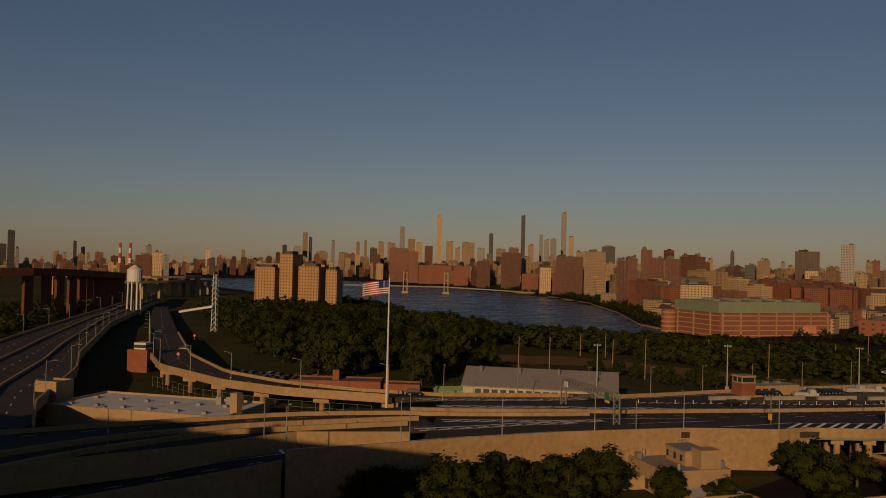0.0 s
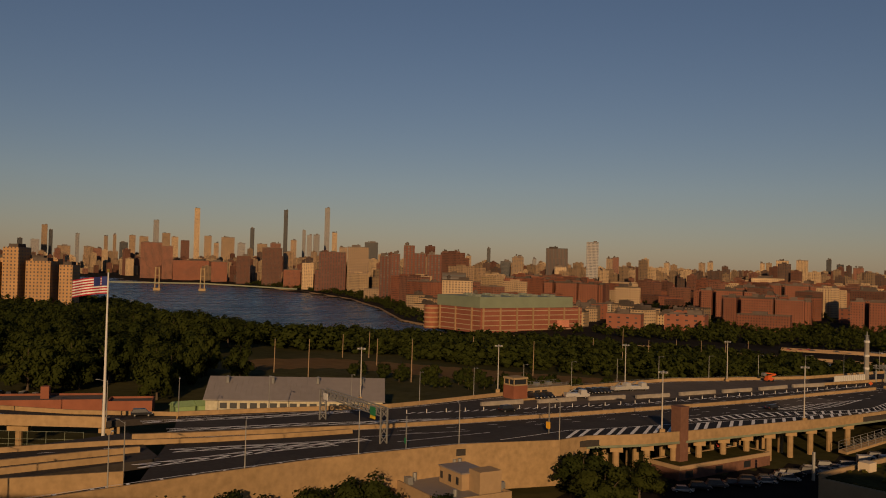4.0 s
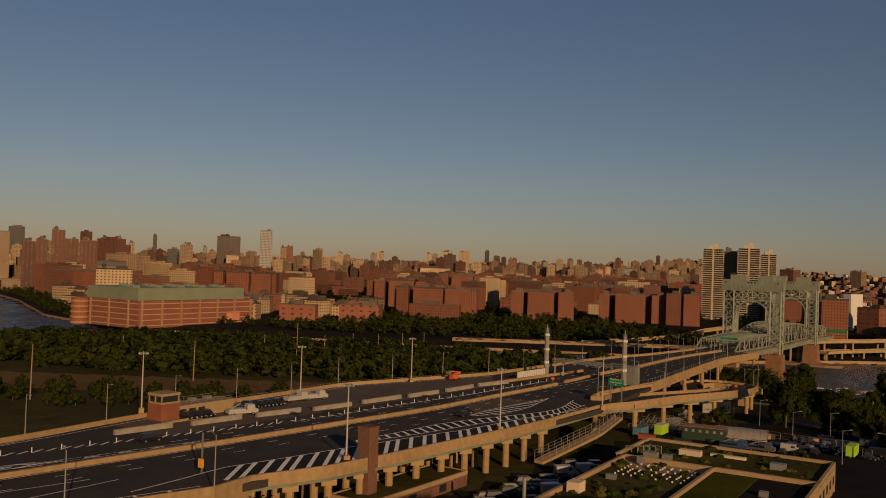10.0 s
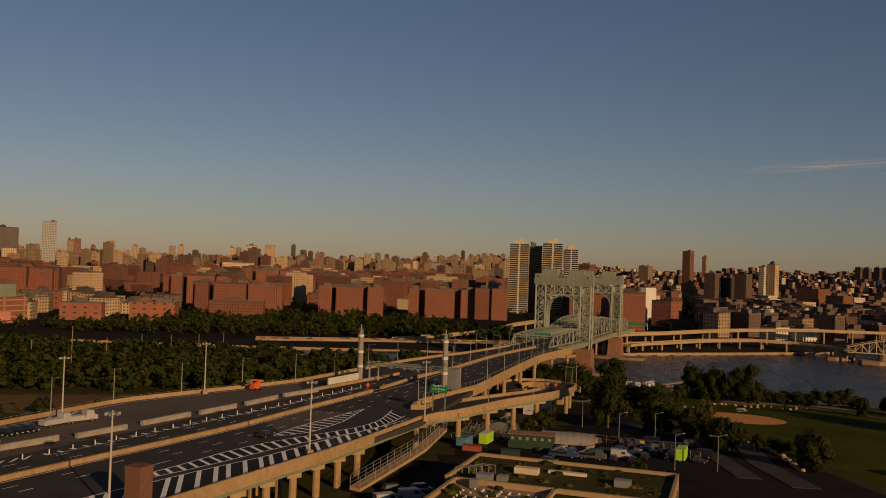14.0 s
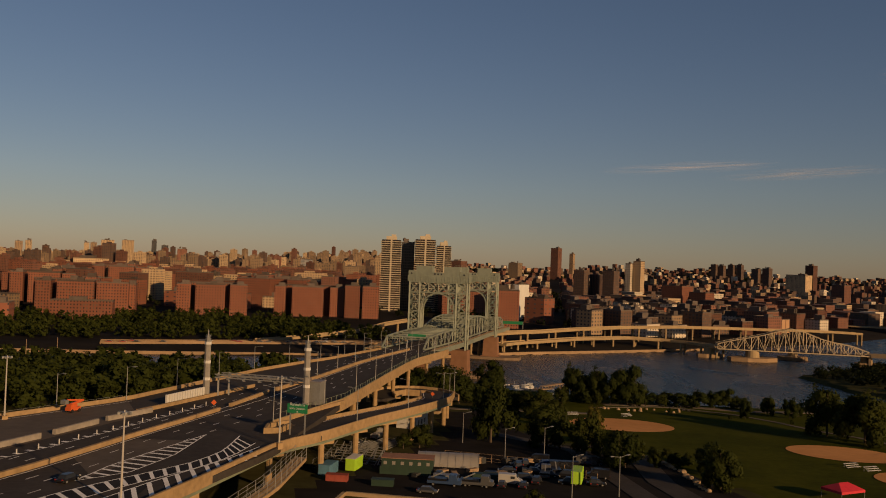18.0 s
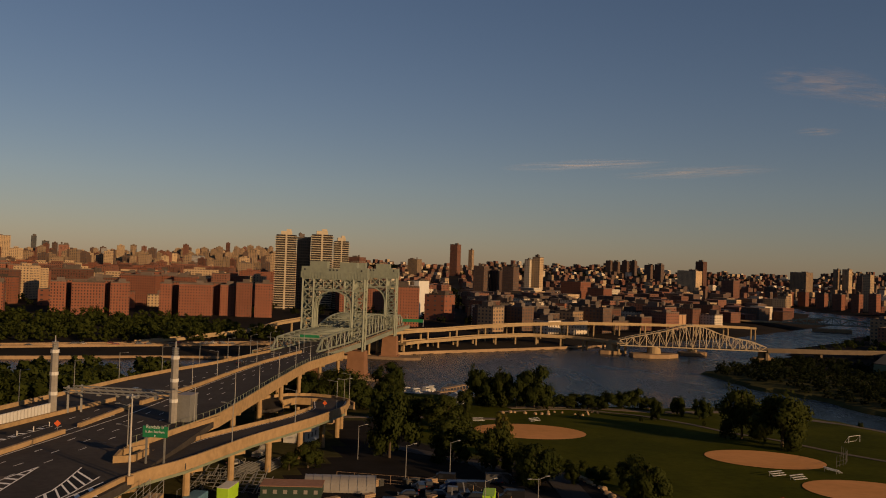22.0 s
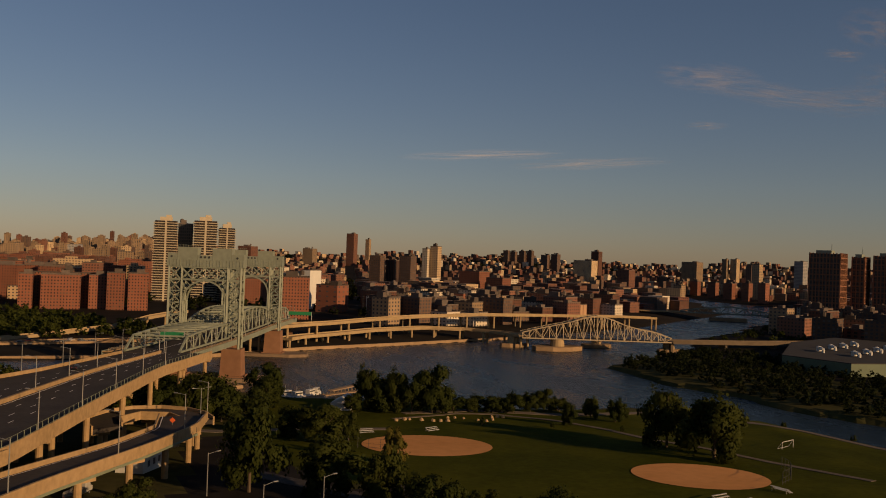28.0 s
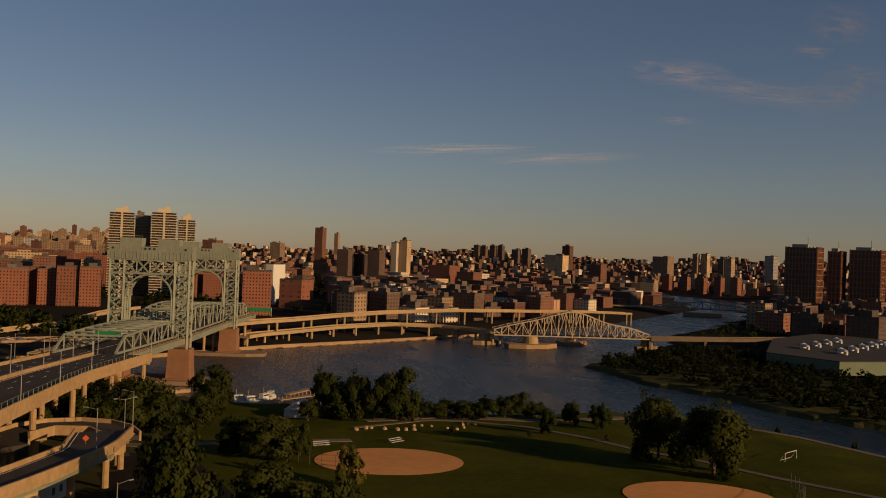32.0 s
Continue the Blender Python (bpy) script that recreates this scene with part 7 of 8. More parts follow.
# ---- buildings below the plaza ----
ROOFGREEN = mat("planted roof", (0.032, 0.038, 0.01), 0.95, 0, 0.5, 0.6, 0.5, tint=(0.065, 0.05, 0.018))
PURPLEBRICK = mat("dark brown brick", (0.15, 0.075, 0.05), 0.9, 0, 0.25, 1.0, 0.2)


def courses(parent, w, d, z0, h, step, m):
    """Thin projecting brick bands round a block."""
    z = z0
    while z < z0 + h:
        b = bmesh.new()
        for c, s in (((0, -d / 2, z), (w + 0.08, 0.1, 0.14)), ((0, d / 2, z), (w + 0.08, 0.1, 0.14)), ((-w / 2, 0, z), (0.1, d, 0.14)), ((w / 2, 0, z), (0.1, d, 0.14))):
            box(b, c, s)
        part("brick_course", b, m, parent)
        z += step


def chimney_house():
    t = thing("boiler_house", "low brown brick boiler house with a planted roof", "building", -34.8, 155.5, 15.8, -24)
    part("wall", one_box((0, 0, 0), (9.5, 35, 3.6)), PURPLEBRICK, t)
    part("planted_roof", one_box((0, 0, 3.6), (8.6, 34, 0.35)), ROOFGREEN, t, "overgrown planted roof")
    for c, s in (((0, -17.3, 3.2), (9.8, 0.5, 0.9)), ((0, 17.3, 3.2), (9.8, 0.5, 0.9)), ((-4.7, 0, 3.2), (0.5, 34.2, 0.9)), ((4.7, 0, 3.2), (0.5, 34.2, 0.9))):
        part("coping", one_box(c, s), TANSTONE, t)
    for k in range(3):
        part("louvre", one_box((4.78, -14 + k * 11, 1.2), (0.12, 2.6, 1.6)), DARKGLASS, t)
    s = part("chimney", one_box((-0.4, -11.5, 0), (2.9, 2.9, 16.6)), PURPLEBRICK, t, "square dark brick chimney")
    part("chimney_cap", one_box((-0.4, -11.5, 16.6), (3.1, 3.1, 0.5)), PURPLEBRICK, s)
    courses(t, 9.5, 35, 0.3, 3.0, 0.6, PURPLEBRICK)


chimney_house()


def roof_garden_house():
    """The long tan building with roof gardens in the foreground."""
    t = thing("roof_garden_building", "tan brick building with planted roof terraces", "building", 0, 0, 0)
    dd, rr = Vector((0.36, 0.933, 0)), Vector((0.933, -0.36, 0))
    o = Vector((59, 191, 0))

    def q(a, c):
        v = o + dd * a + rr * c
        return (v.x, v.y)

    def slab(nm, a0, a1, c0, c1, z0, z1, m, lab=""):
        b = bmesh.new()
        prism(b, [q(a0, c0), q(a0, c1), q(a1, c1), q(a1, c0)], z0, z1)
        return part(nm, b, m, t, lab)

    slab("rear_block", -24, 0, -44, 0, 13, 22.2, TANSTONE)
    slab("front_block", -75, -24, -42, 0, 13, 22.0, TANSTONE)
    slab("roof_bed", -23.4, -0.6, -43.4, -0.6, 22.2, 22.45, ROOFGREEN)
    slab("roof_bed", -74, -34, -41, -22, 22.0, 22.3, ROOFGREEN)
    slab("roof_deck", -74, -24.6, -21.4, -0.6, 22.0, 22.2, YARD)
    slab("lawn_strip", -70, -26, -21, -12, 22.2, 22.35, GRASS)
    for a0, a1, c0, c1 in ((-0.5, 0, -44, 0), (-24, 0, -44, -43.5), (-24, 0, -0.5, 0), (-24.5, -24, -42, 0), (-75, -24, -42, -41.5), (-75, -24, -0.5, 0), (-60, -24, -21.8, -21.3)):
        slab("parapet", a0, a1, c0, c1, 22.0, 23.0, TANSTONE)
        slab("coping", a0 - 0.08, a1 + 0.08, c0 - 0.08, c1 + 0.08, 23.0, 23.15, PALE)
    for k in range(5):
        for fl in range(2):
            slab("window", -4.5 - k * 5, -2.7 - k * 5, 0, 0.08, 15 + fl * 3.6, 16.8 + fl * 3.6, DARKGLASS)
    for k in range(8):
        slab("window", -32 - k * 5, -30 - k * 5, 0, 0.08, 17.5, 19.5, DARKGLASS)
    slab("canopy_band", -26, -25, -12, -1, 19.6, 20.4, DARKGLASS)
    n = 0
    for i in range(7):
        for j in range(9):
            if (i * 3 + j * 5) % 8 == 0:
                continue
            p = q(-29 - i * 2.0 + 0.5 * ((i * j) % 3), -38 + j * 1.75)
            b = bmesh.new()
            tube(b, (p[0], p[1], 22.3), (p[0], p[1], 22.62), 0.24, 0.2, 6)
            part("planter_tub", b, WHITEPAINT, t)
    rng = random.Random(8)
    for k in range(90):
        p = q(rng.uniform(-72, -26), rng.uniform(-41, -23)) if k % 2 else q(rng.uniform(-23, -1), rng.uniform(-43, -3))
        s = rng.uniform(0.35, 1.3)
        b = bmesh.new()
        bmesh.ops.create_icosphere(b, subdivisions=2, radius=s, matrix=Matrix.Translation((p[0], p[1], 22.4)) @ Matrix.Diagonal((1, 1, 0.6, 1)))
        for v in b.verts:
            v.co += Vector((rng.gauss(0, 0.14), rng.gauss(0, 0.14), rng.gauss(0, 0.14))) * s
        part("shrub", b, LEAF if k % 3 else LEAF_Y, t)
    p = q(-60, -39)
    part("roof_shed", one_box((p[0], p[1], 22.3), (2.6, 3.2, 2.0), -21), CREAMP, t, "small cream garden shed")
    for a, c, sx, sy, sz in ((-23.0, -36, 3, 2.4, 2.0), (-20.5, -33, 2, 2, 1.4), (-14, -10, 3.2, 2.2, 1.6), (-12, -30, 5, 2.0, 1.5), (-40, -8, 1.6, 1.6, 1.0), (-52, -14, 1.6, 1.6, 1.0), (-46, -37, 2, 1.2, 1.1), (-9, -22, 8, 1.4, 0.8), (-27, -37, 1.5, 1.5, 1.6)):
        p = q(a, c)
        part("roof_unit", one_box((p[0], p[1], 22.2), (sx, sy, sz), -21), GALV if sx < 4 else CREAMP, t)
    for k in range(5):
        p, r = q(-20 + k * 1.2, -43.0 + k), q(-20 + k * 1.2, -40 + k)
        for u, v in (((*p, 22.2), (*p, 24.2)), ((*p, 24.2), (*r, 24.2)), ((*r, 24.2), (*r, 22.2))):
            bar("pergola_bar", u, v, 0.12, 0.12, GALV, t)
    p = q(-78, -41.5)
    b = bmesh.new()
    tube(b, (*p, 22), (*p, 28), 0.35, 0.35, 8)
    part("flue", b, GALV, t)


roof_garden_house()


def corner_works():
    """Tan block with a penthouse under the plaza wall."""
    t = thing("works_building", "old tan block with a penthouse and white roofs", "building", -69, 83, 14, -28)
    part("main_block", one_box((0, 0, 0), (24, 16, 7.6)), TANSTONE, t)
    part("roof", one_box((0, 0, 7.6), (23.2, 15.2, 0.4)), ROOFGREY, t)
    part("wing", one_box((19, 1, 0), (14, 14, 4.6)), TANSTONE, t), part("wing_roof", one_box((19, 1, 4.6), (13.2, 13.2, 0.2)), ROOFWHITE, t)
    part("annex", one_box((-4, -10.5, 0), (14, 5, 5.6)), TANSTONE, t), part("annex_roof", one_box((-4, -10.5, 5.6), (13.2, 4.4, 0.2)), ROOFGREY, t)
    part("penthouse", one_box((2, 3.2, 8), (8.4, 6, 3.2)), TANSTONE, t), part("penthouse_roof", one_box((2, 3.2, 11.2), (8.8, 6.4, 0.25)), ROOFGREY, t)
    part("stair_house", one_box((8, 4.4, 8), (4, 5, 4.2)), TANSTONE, t), part("cooling_unit", one_box((-4.5, 4.5, 8), (3, 2.6, 2.4)), GALV, t)
    for x in (-1, 2.2, 5.0):
        part("window", one_box((x - 0.4, 0.18, 8.9), (0.9, 0.1, 1.4)), DARKGLASS, t)
    for c, s in (((0, -7.8, 7.6), (24, 0.4, 0.9)), ((0, 7.8, 7.6), (24, 0.4, 0.9)), ((-11.8, 0, 7.6), (0.4, 15.2, 0.9)), ((11.8, 0, 7.6), (0.4, 15.2, 0.9))):
        part("parapet", one_box(c, s), TANSTONE, t)
    for k in range(5):
        part("window", one_box((-9 + k * 4.4, -13.06 if -11 < -9 + k * 4.4 < 3 else -8.06, 3), (1.2, 0.12, 2.0)), DARKGLASS, t)
    for x, y, h in ((-6, 6, 3.2), (-4.6, 6.4, 3.6), (-3, 6, 2.8), (9, 3, 2.6), (9, -3, 1.4), (-8, -5, 1.2), (-5, -4, 1.6)):
        b = bmesh.new()
        tube(b, (x, y, 8), (x, y, 8 + h), 0.45, 0.45, 8)
        part("roof_flue", b, GALV, t)
    for x, y, s in ((-8, 0, 2.2), (8, 7, 3), (-2, -7, 1.6)):
        part("roof_unit", one_box((x, y, 8.2), (s, s * 0.8, 1.5)), GALV, t)


corner_works()
for x, y, w, d in ((-40, 66, 20, 14), (-20, 92, 18, 12)):
    plain_house("low_shed", "low shed with a pale flat roof", x, y, 15.5, -24, w, d, 4, TANSTONE, ROOFWHITE)
# unseen apartment slab added behind the flight's start to shade the southern lanes
for x, y, w, d, h in ((-72, -117.5, 114, 15, 60.5),):
    tower(x, y, w, d, h, 30, TAN, "unseen tan brick slab added to shade the highway lanes")

# out-of-view block, put here only to cast shade on the car park
tower(62, -3, 48, 16, 62, 30, TAN, "unseen tan brick block added to shade the car park")

# pedestrian ramp with a mesh fence under the viaduct
t = thing("access_ramp", "sloping concrete access ramp with a mesh fence", "ramp", 0, 0, 0)
RP = [(-9, 193), (-2, 206), (5, 219), (11, 236)]
rp_z = lambda x, y: float(np.interp(y, [193, 236], [18.0, 23.0]))
b = bmesh.new()
ribbon(b, offset(RP, 1.3), offset(RP, -1.3), rp_z, 0.7, 12)
part("ramp_deck", b, CONCRETE, t)
for sd in (1.2, -1.2):
    for p in resample(offset(RP, sd), 16):
        b = bmesh.new()
        beam(b, (p[0], p[1], rp_z(p[0], p[1])), (p[0], p[1], rp_z(p[0], p[1]) + 2.4), 0.1)
        part("fence_post", b, GALV, t)
    for zz in (0.1, 0.8, 1.6, 2.4):
        r = resample(offset(RP, sd), 8)
        for u, v in zip(r, r[1:]):
            bar("fence_rail", (u[0], u[1], rp_z(u[0], u[1]) + zz), (v[0], v[1], rp_z(v[0], v[1]) + zz), 0.07, 0.07, GALV, t)


# ---- vehicles ----
TYRE = mat("tyre rubber", (0.02, 0.02, 0.02), 0.9, 0, 0.1, 4)
PAINTS = {n: mat(n + " car paint", c, 0.3, 0.2, 0.06, 1) for n, c in (("black", (0.015, 0.015, 0.017)), ("white", (0.42, 0.4, 0.36)), ("grey", (0.09, 0.088, 0.085)), ("red", (0.35, 0.03, 0.02)), ("blue", (0.04, 0.07, 0.14)))}
PROTO = {}


def make_vehicle(kind, colour):
    """One vehicle with body, glass, wheels and lamps; long axis x."""
    L, W, H = {"car": (4.7, 1.85, 1.5), "suv": (5.0, 2.0, 1.85), "van": (5.8, 2.1, 2.5), "truck": (8.0, 2.4, 3.0)}[kind]
    t = tagged(new({"car": "car", "suv": "car", "van": "van", "truck": "truck"}[kind]), f"parked {colour} {'sport utility car' if kind == 'suv' else kind} on asphalt", "vehicle", "parked vehicles")
    b = bmesh.new()
    h0 = H * 0.55 if kind in ("car", "suv") else H * 0.95
    prof = [(-L / 2, 0.35), (-L / 2, h0 * 0.92), (-L * 0.44, h0), (L * 0.28, h0), (L * 0.47, h0 * 0.82), (L / 2, h0 * 0.6), (L / 2, 0.35)]
    if kind == "van":
        prof = [(-L / 2, 0.35), (-L / 2, H), (L * 0.2, H), (L * 0.36, H * 0.55), (L / 2, H * 0.42), (L / 2, 0.35)]
    if kind == "truck":
        prof = [(-L / 2, 0.5), (-L / 2, 1.2), (L * 0.12, 1.2), (L * 0.14, H * 0.9), (L * 0.36, H * 0.9), (L * 0.4, H * 0.55), (L / 2, H * 0.5), (L / 2, 0.5)]
    for sgn in (1,):
        a = [b.verts.new((x, -W / 2, z)) for x, z in prof]
        c = [b.verts.new((x, W / 2, z)) for x, z in prof]
        b.faces.new(a), b.faces.new(c[::-1])
        for i in range(len(prof)):
            b.faces.new((a[i], c[i], c[(i + 1) % len(prof)], a[(i + 1) % len(prof)]))
    bmesh.ops.recalc_face_normals(b, faces=b.faces)
    bmesh.ops.bevel(b, geom=b.edges[:], offset=0.09, segments=1, affect="EDGES")
    part("body", b, PAINTS[colour], t)
    if kind in ("car", "suv"):
        b = bmesh.new()
        x0, x1 = (-L * 0.36, L * 0.2) if kind == "car" else (-L * 0.46, L * 0.2)
        lo = [b.verts.new(p) for p in ((x0, -W / 2 + 0.1, h0), (x1 + 0.6, -W / 2 + 0.1, h0), (x1 + 0.6, W / 2 - 0.1, h0), (x0, W / 2 - 0.1, h0))]
        hi = [b.verts.new(p) for p in ((x0 + 0.35, -W / 2 + 0.28, H - 0.06), (x1 - 0.2, -W / 2 + 0.28, H - 0.06), (x1 - 0.2, W / 2 - 0.28, H - 0.06), (x0 + 0.35, W / 2 - 0.28, H - 0.06))]
        b.faces.new(hi)
        for i in range(4):
            b.faces.new((lo[i], lo[(i + 1) % 4], hi[(i + 1) % 4], hi[i]))
        part("cabin_glass", b, DARKGLASS, t)
        part("roof_panel", one_box(((x0 + x1) / 2 + 0.1, 0, H - 0.06), (x1 - x0 - 0.6, W - 0.55, 0.06)), PAINTS[colour], t)
    elif kind == "van":
        part("windscreen", one_box((L * 0.27, 0, H * 0.62), (0.5, W - 0.2, H * 0.26)), DARKGLASS, t)
        part("side_window", one_box((L * 0.1, 0, H * 0.6), (1.0, W + 0.03, H * 0.24)), DARKGLASS, t)
    else:
        part("windscreen", one_box((L * 0.37, 0, H * 0.6), (0.3, W - 0.3, H * 0.24)), DARKGLASS, t)
        part("load_bed", one_box((-L * 0.2, 0, 1.2), (L * 0.55, W, 0.5)), PAINTS["black"] if colour != "white" else PAINTS["white"], t)
        b = bmesh.new()
        beam(b, (-L * 0.45, 0, 1.4), (-L * 0.05, 0, 3.0), 0.3)
        part("boom", b, GALV, t)
    for sx in (-0.31, 0.31):
        for sy in (-1, 1):
            b = bmesh.new()
            tube(b, (sx * L, sy * (W / 2 - 0.2), 0.36), (sx * L, sy * (W / 2 + 0.03), 0.36), 0.36, 0.36, 10)
            w = part("wheel", b, TYRE, t)
            b = bmesh.new()
            tube(b, (sx * L, sy * (W / 2 + 0.03), 0.36), (sx * L, sy * (W / 2 + 0.05), 0.36), 0.2, 0.2, 8)
            part("rim", b, GALV, w)
    for sy in (-1, 1):
        part("headlight", one_box((L / 2 - 0.02, sy * W * 0.36, 0.62), (0.1, 0.36, 0.18)), WHITEPAINT, t)
        part("tail_light", one_box((-L / 2 + 0.02, sy * W * 0.38, 0.72), (0.08, 0.3, 0.2)), PAINTS["red"], t)
    return t


def park(kind, colour, x, y, z, rz):
    key = (kind, colour)
    if key not in PROTO:
        PROTO[key] = make_vehicle(kind, colour)
        PROTO[key].matrix_basis = pose(x, y, z, 0, 0, rz)
    else:
        copy_thing(PROTO[key], pose(x, y, z, 0, 0, rz))


for x, y, k, c in ((-93.5, 176, "suv", "black"), (-92.3, 178.6, "suv", "black"), (-91, 181.2, "suv", "black"), (-85.5, 190.5, "suv", "black"), (-86.5, 198, "suv", "black"), (-84.5, 200.5, "suv", "black"), (-83.2, 202.8, "suv", "black"), (-81.8, 205, "suv", "black")):
    park(k, c, x, y, deck_z(x, y), -20)
park("truck", "white", -84, 187, deck_z(-84, 187), 45), park("truck", "white", -79, 214, deck_z(-79, 214), 60), park("truck", "white", -75.5, 219, deck_z(-75, 219), 50)
for x, y, k, c, r in ((-2, 186, "van", "white", 25), (3, 190, "van", "white", 25), (-6, 178, "suv", "white", 25), (-10.7, 174.8, "suv", "grey", 25), (-13, 167, "suv", "white", 25), (-16, 154, "suv", "white", 25), (-18, 160, "car", "grey", 25),
                      (-4, 168, "van", "white", 25), (-8, 160, "car", "black", 25), (-20, 148, "car", "white", 25), (-23, 142, "suv", "black", 25), (-1, 196, "suv", "black", 25), (61, 247, "van", "white", -20), (66, 251, "suv", "black", -20),
                      (44.6, 245, "truck", "blue", -20), (72.9, 257, "truck", "grey", 70), (52, 244, "truck", "grey", -20), (77, 262, "truck", "black", 80), (69, 268, "suv", "black", 80), (72, 272, "suv", "black", 80), (39, 236, "car", "grey", -20),
                      (82, 247, "suv", "black", 70), (38, 318, "truck", "white", 60), (30, 305, "car", "white", 30), (-45, 188, "truck", "red", 20), (-38, 184, "car", "red", 20), (-30, 178, "car", "black", 20)):
    park(k, c, x, y, gz(x, y), r)
for x, y, k, c, r in ((-88, 148, "suv", "black", 61), (-30, 207, "car", "black", 64), (4, 345, "car", "grey", 68), (-150, 76, "suv", "black", 50), (40, 425, "car", "black", 68), (-300, 80, "car", "white", 205), (-390, 112, "car", "grey", 205)):
    park(k, c, x, y, deck_z(x, y), r)
rng = random.Random(3)
for k in range(26):
    i = rng.random()
    q = resample(offset(DRIVE[:4], rng.choice((-4, 4))), 60)[int(i * 59)]
    park("car", rng.choice(("white", "grey", "black", "red")), q[0], q[1], 4.6, 5)
for k in range(24):
    park(rng.choice(("car", "suv")), rng.choice(("white", "grey", "black", "blue")), -262 + (k % 12) * 3.2 - (k // 12) * 3, 72 + (k % 12) * 2.0 + (k // 12) * 8, gz(-250, 78), 120)


rng = random.Random(17)
for k in range(24):
    a, c = rng.uniform(0, 1), k % 4
    x, y = 40 + a * 44 + c * 3, 246 + c * 9.5 - a * 6 + (6 if a > 0.6 else 0)
    park(rng.choice(("car", "suv", "car", "van")), rng.choice(("black", "black", "black", "blue", "grey")), x, y, gz(x, y), rng.choice((-20, 70, 160)) + rng.uniform(-6, 6))
for k in range(16):
    x, y = -34 + k * 2.6, 128 + k * 4.6
    park(rng.choice(("car", "suv")), rng.choice(("black", "grey", "white", "grey")), x, y, gz(x, y), 25 + rng.uniform(-4, 4))
# ---- the yard ----
FILM = mat("cloudy film", (0.22, 0.2, 0.17), 0.35, 0, 0.2, 0.5)
def box_thing(name, label, cat, x, y, rz, w, d, h, m, lift=0.0):
    t = thing(name, label, cat, x, y, gz(x, y) + lift, rz)
    b = bmesh.new()
    box(b, (0, 0, 0), (w, d, h))
    bmesh.ops.bevel(b, geom=b.edges[:], offset=0.06, segments=1, affect="EDGES")
    part("body", b, m, t)
    for k in range(int(max(w, d) / 0.6)):
        q = -max(w, d) / 2 + 0.4 + k * 0.6
        for sd in (-1, 1):
            part("rib", one_box((q, sd * d / 2, 0.1) if w > d else (sd * w / 2, q, 0.1), (0.12, 0.08, h - 0.2) if w > d else (0.08, 0.12, h - 0.2)), m, t)
    part("door", one_box((w / 2 + 0.02, 0, 0.15) if w > d else (0, -d / 2 - 0.02, 0.15), (0.06, d * 0.9, h - 0.3) if w > d else (w * 0.9, 0.06, h - 0.3)), m, t)
    return t


t = box_thing("container", "lime green box container in the yard", "container", 25.2, 263, -24, 2.6, 6.2, 2.9, LIMEGREEN, 0.4)
part("roof", one_box((0, 0, 2.9), (2.6, 6.2, 0.08)), WHITEPAINT, t)
box_thing("container", "blue shipping container with an orange lid", "container", 18.5, 258, -24, 3.0, 6, 2.6, mat("blue container", (0.07, 0.16, 0.22), 0.6))
box_thing("box_truck", "lime green box truck body", "truck", 77.7, 247, -24, 2.5, 7, 3.0, LIMEGREEN, 0.9)
for k, (x, y) in enumerate(((37.5, 258.2), (38.3, 261.4))):
    t = thing("site_trailer", "dark green two-storey site trailer with small windows", "trailer", x, y, gz(x, y), -14, "site trailers")
    part("lower", one_box((0, 0, 0), (12.6, 3, 1.95)), BOXGREEN, t), part("upper", one_box((0.4, 0, 1.95), (12.6, 3, 2.05)), BOXGREEN, t)
    part("roof", one_box((0.4, 0, 4.0), (12.9, 3.3, 0.15)), mat("rusty roof", (0.26, 0.14, 0.09), 0.9) if "rusty roof" not in bpy.data.materials else bpy.data.materials["rusty roof"], t)
    for j in range(6):
        part("window", one_box((-5.0 + j * 2.1, -1.52, 2.5), (0.8, 0.08, 0.8)), FILM, t)
t = thing("greenhouse", "long hoop greenhouse with cloudy film", "greenhouse", 51, 272, gz(51, 272), -14)
b = bmesh.new()
for i in range(13):
    a0, a1 = math.pi * i / 13, math.pi * (i + 1) / 13
    v = [b.verts.new(p) for p in ((-8, 4 * math.cos(a0), 3.2 * math.sin(a0)), (8, 4 * math.cos(a0), 3.2 * math.sin(a0)), (8, 4 * math.cos(a1), 3.2 * math.sin(a1)), (-8, 4 * math.cos(a1), 3.2 * math.sin(a1)))]
    b.faces.new(v)
part("film", b, FILM, t)
for k in range(9):
    b = bmesh.new()
    for i in range(10):
        a0, a1 = math.pi * i / 10, math.pi * (i + 1) / 10
        beam(b, (-8 + k * 2, 4.05 * math.cos(a0), 3.25 * math.sin(a0)), (-8 + k * 2, 4.05 * math.cos(a1), 3.25 * math.sin(a1)), 0.09)
    part("hoop", b, GALV, t)
for j, (x, y) in enumerate(((31, 291), (36, 297), (41, 300))):
    t = thing("pipe_stack", "stack of silver metal bleacher frames", "frames", x, y, gz(x, y), 55, "frame stacks")
    for k in range(9):
        b = bmesh.new()
        beam(b, (-6, (k % 3) * 0.9, 0.4 + (k // 3) * 0.7), (6, (k % 3) * 0.9 + 0.3, 0.5 + (k // 3) * 0.7), 0.22)
        part("frame_bar", b, GALV, t)
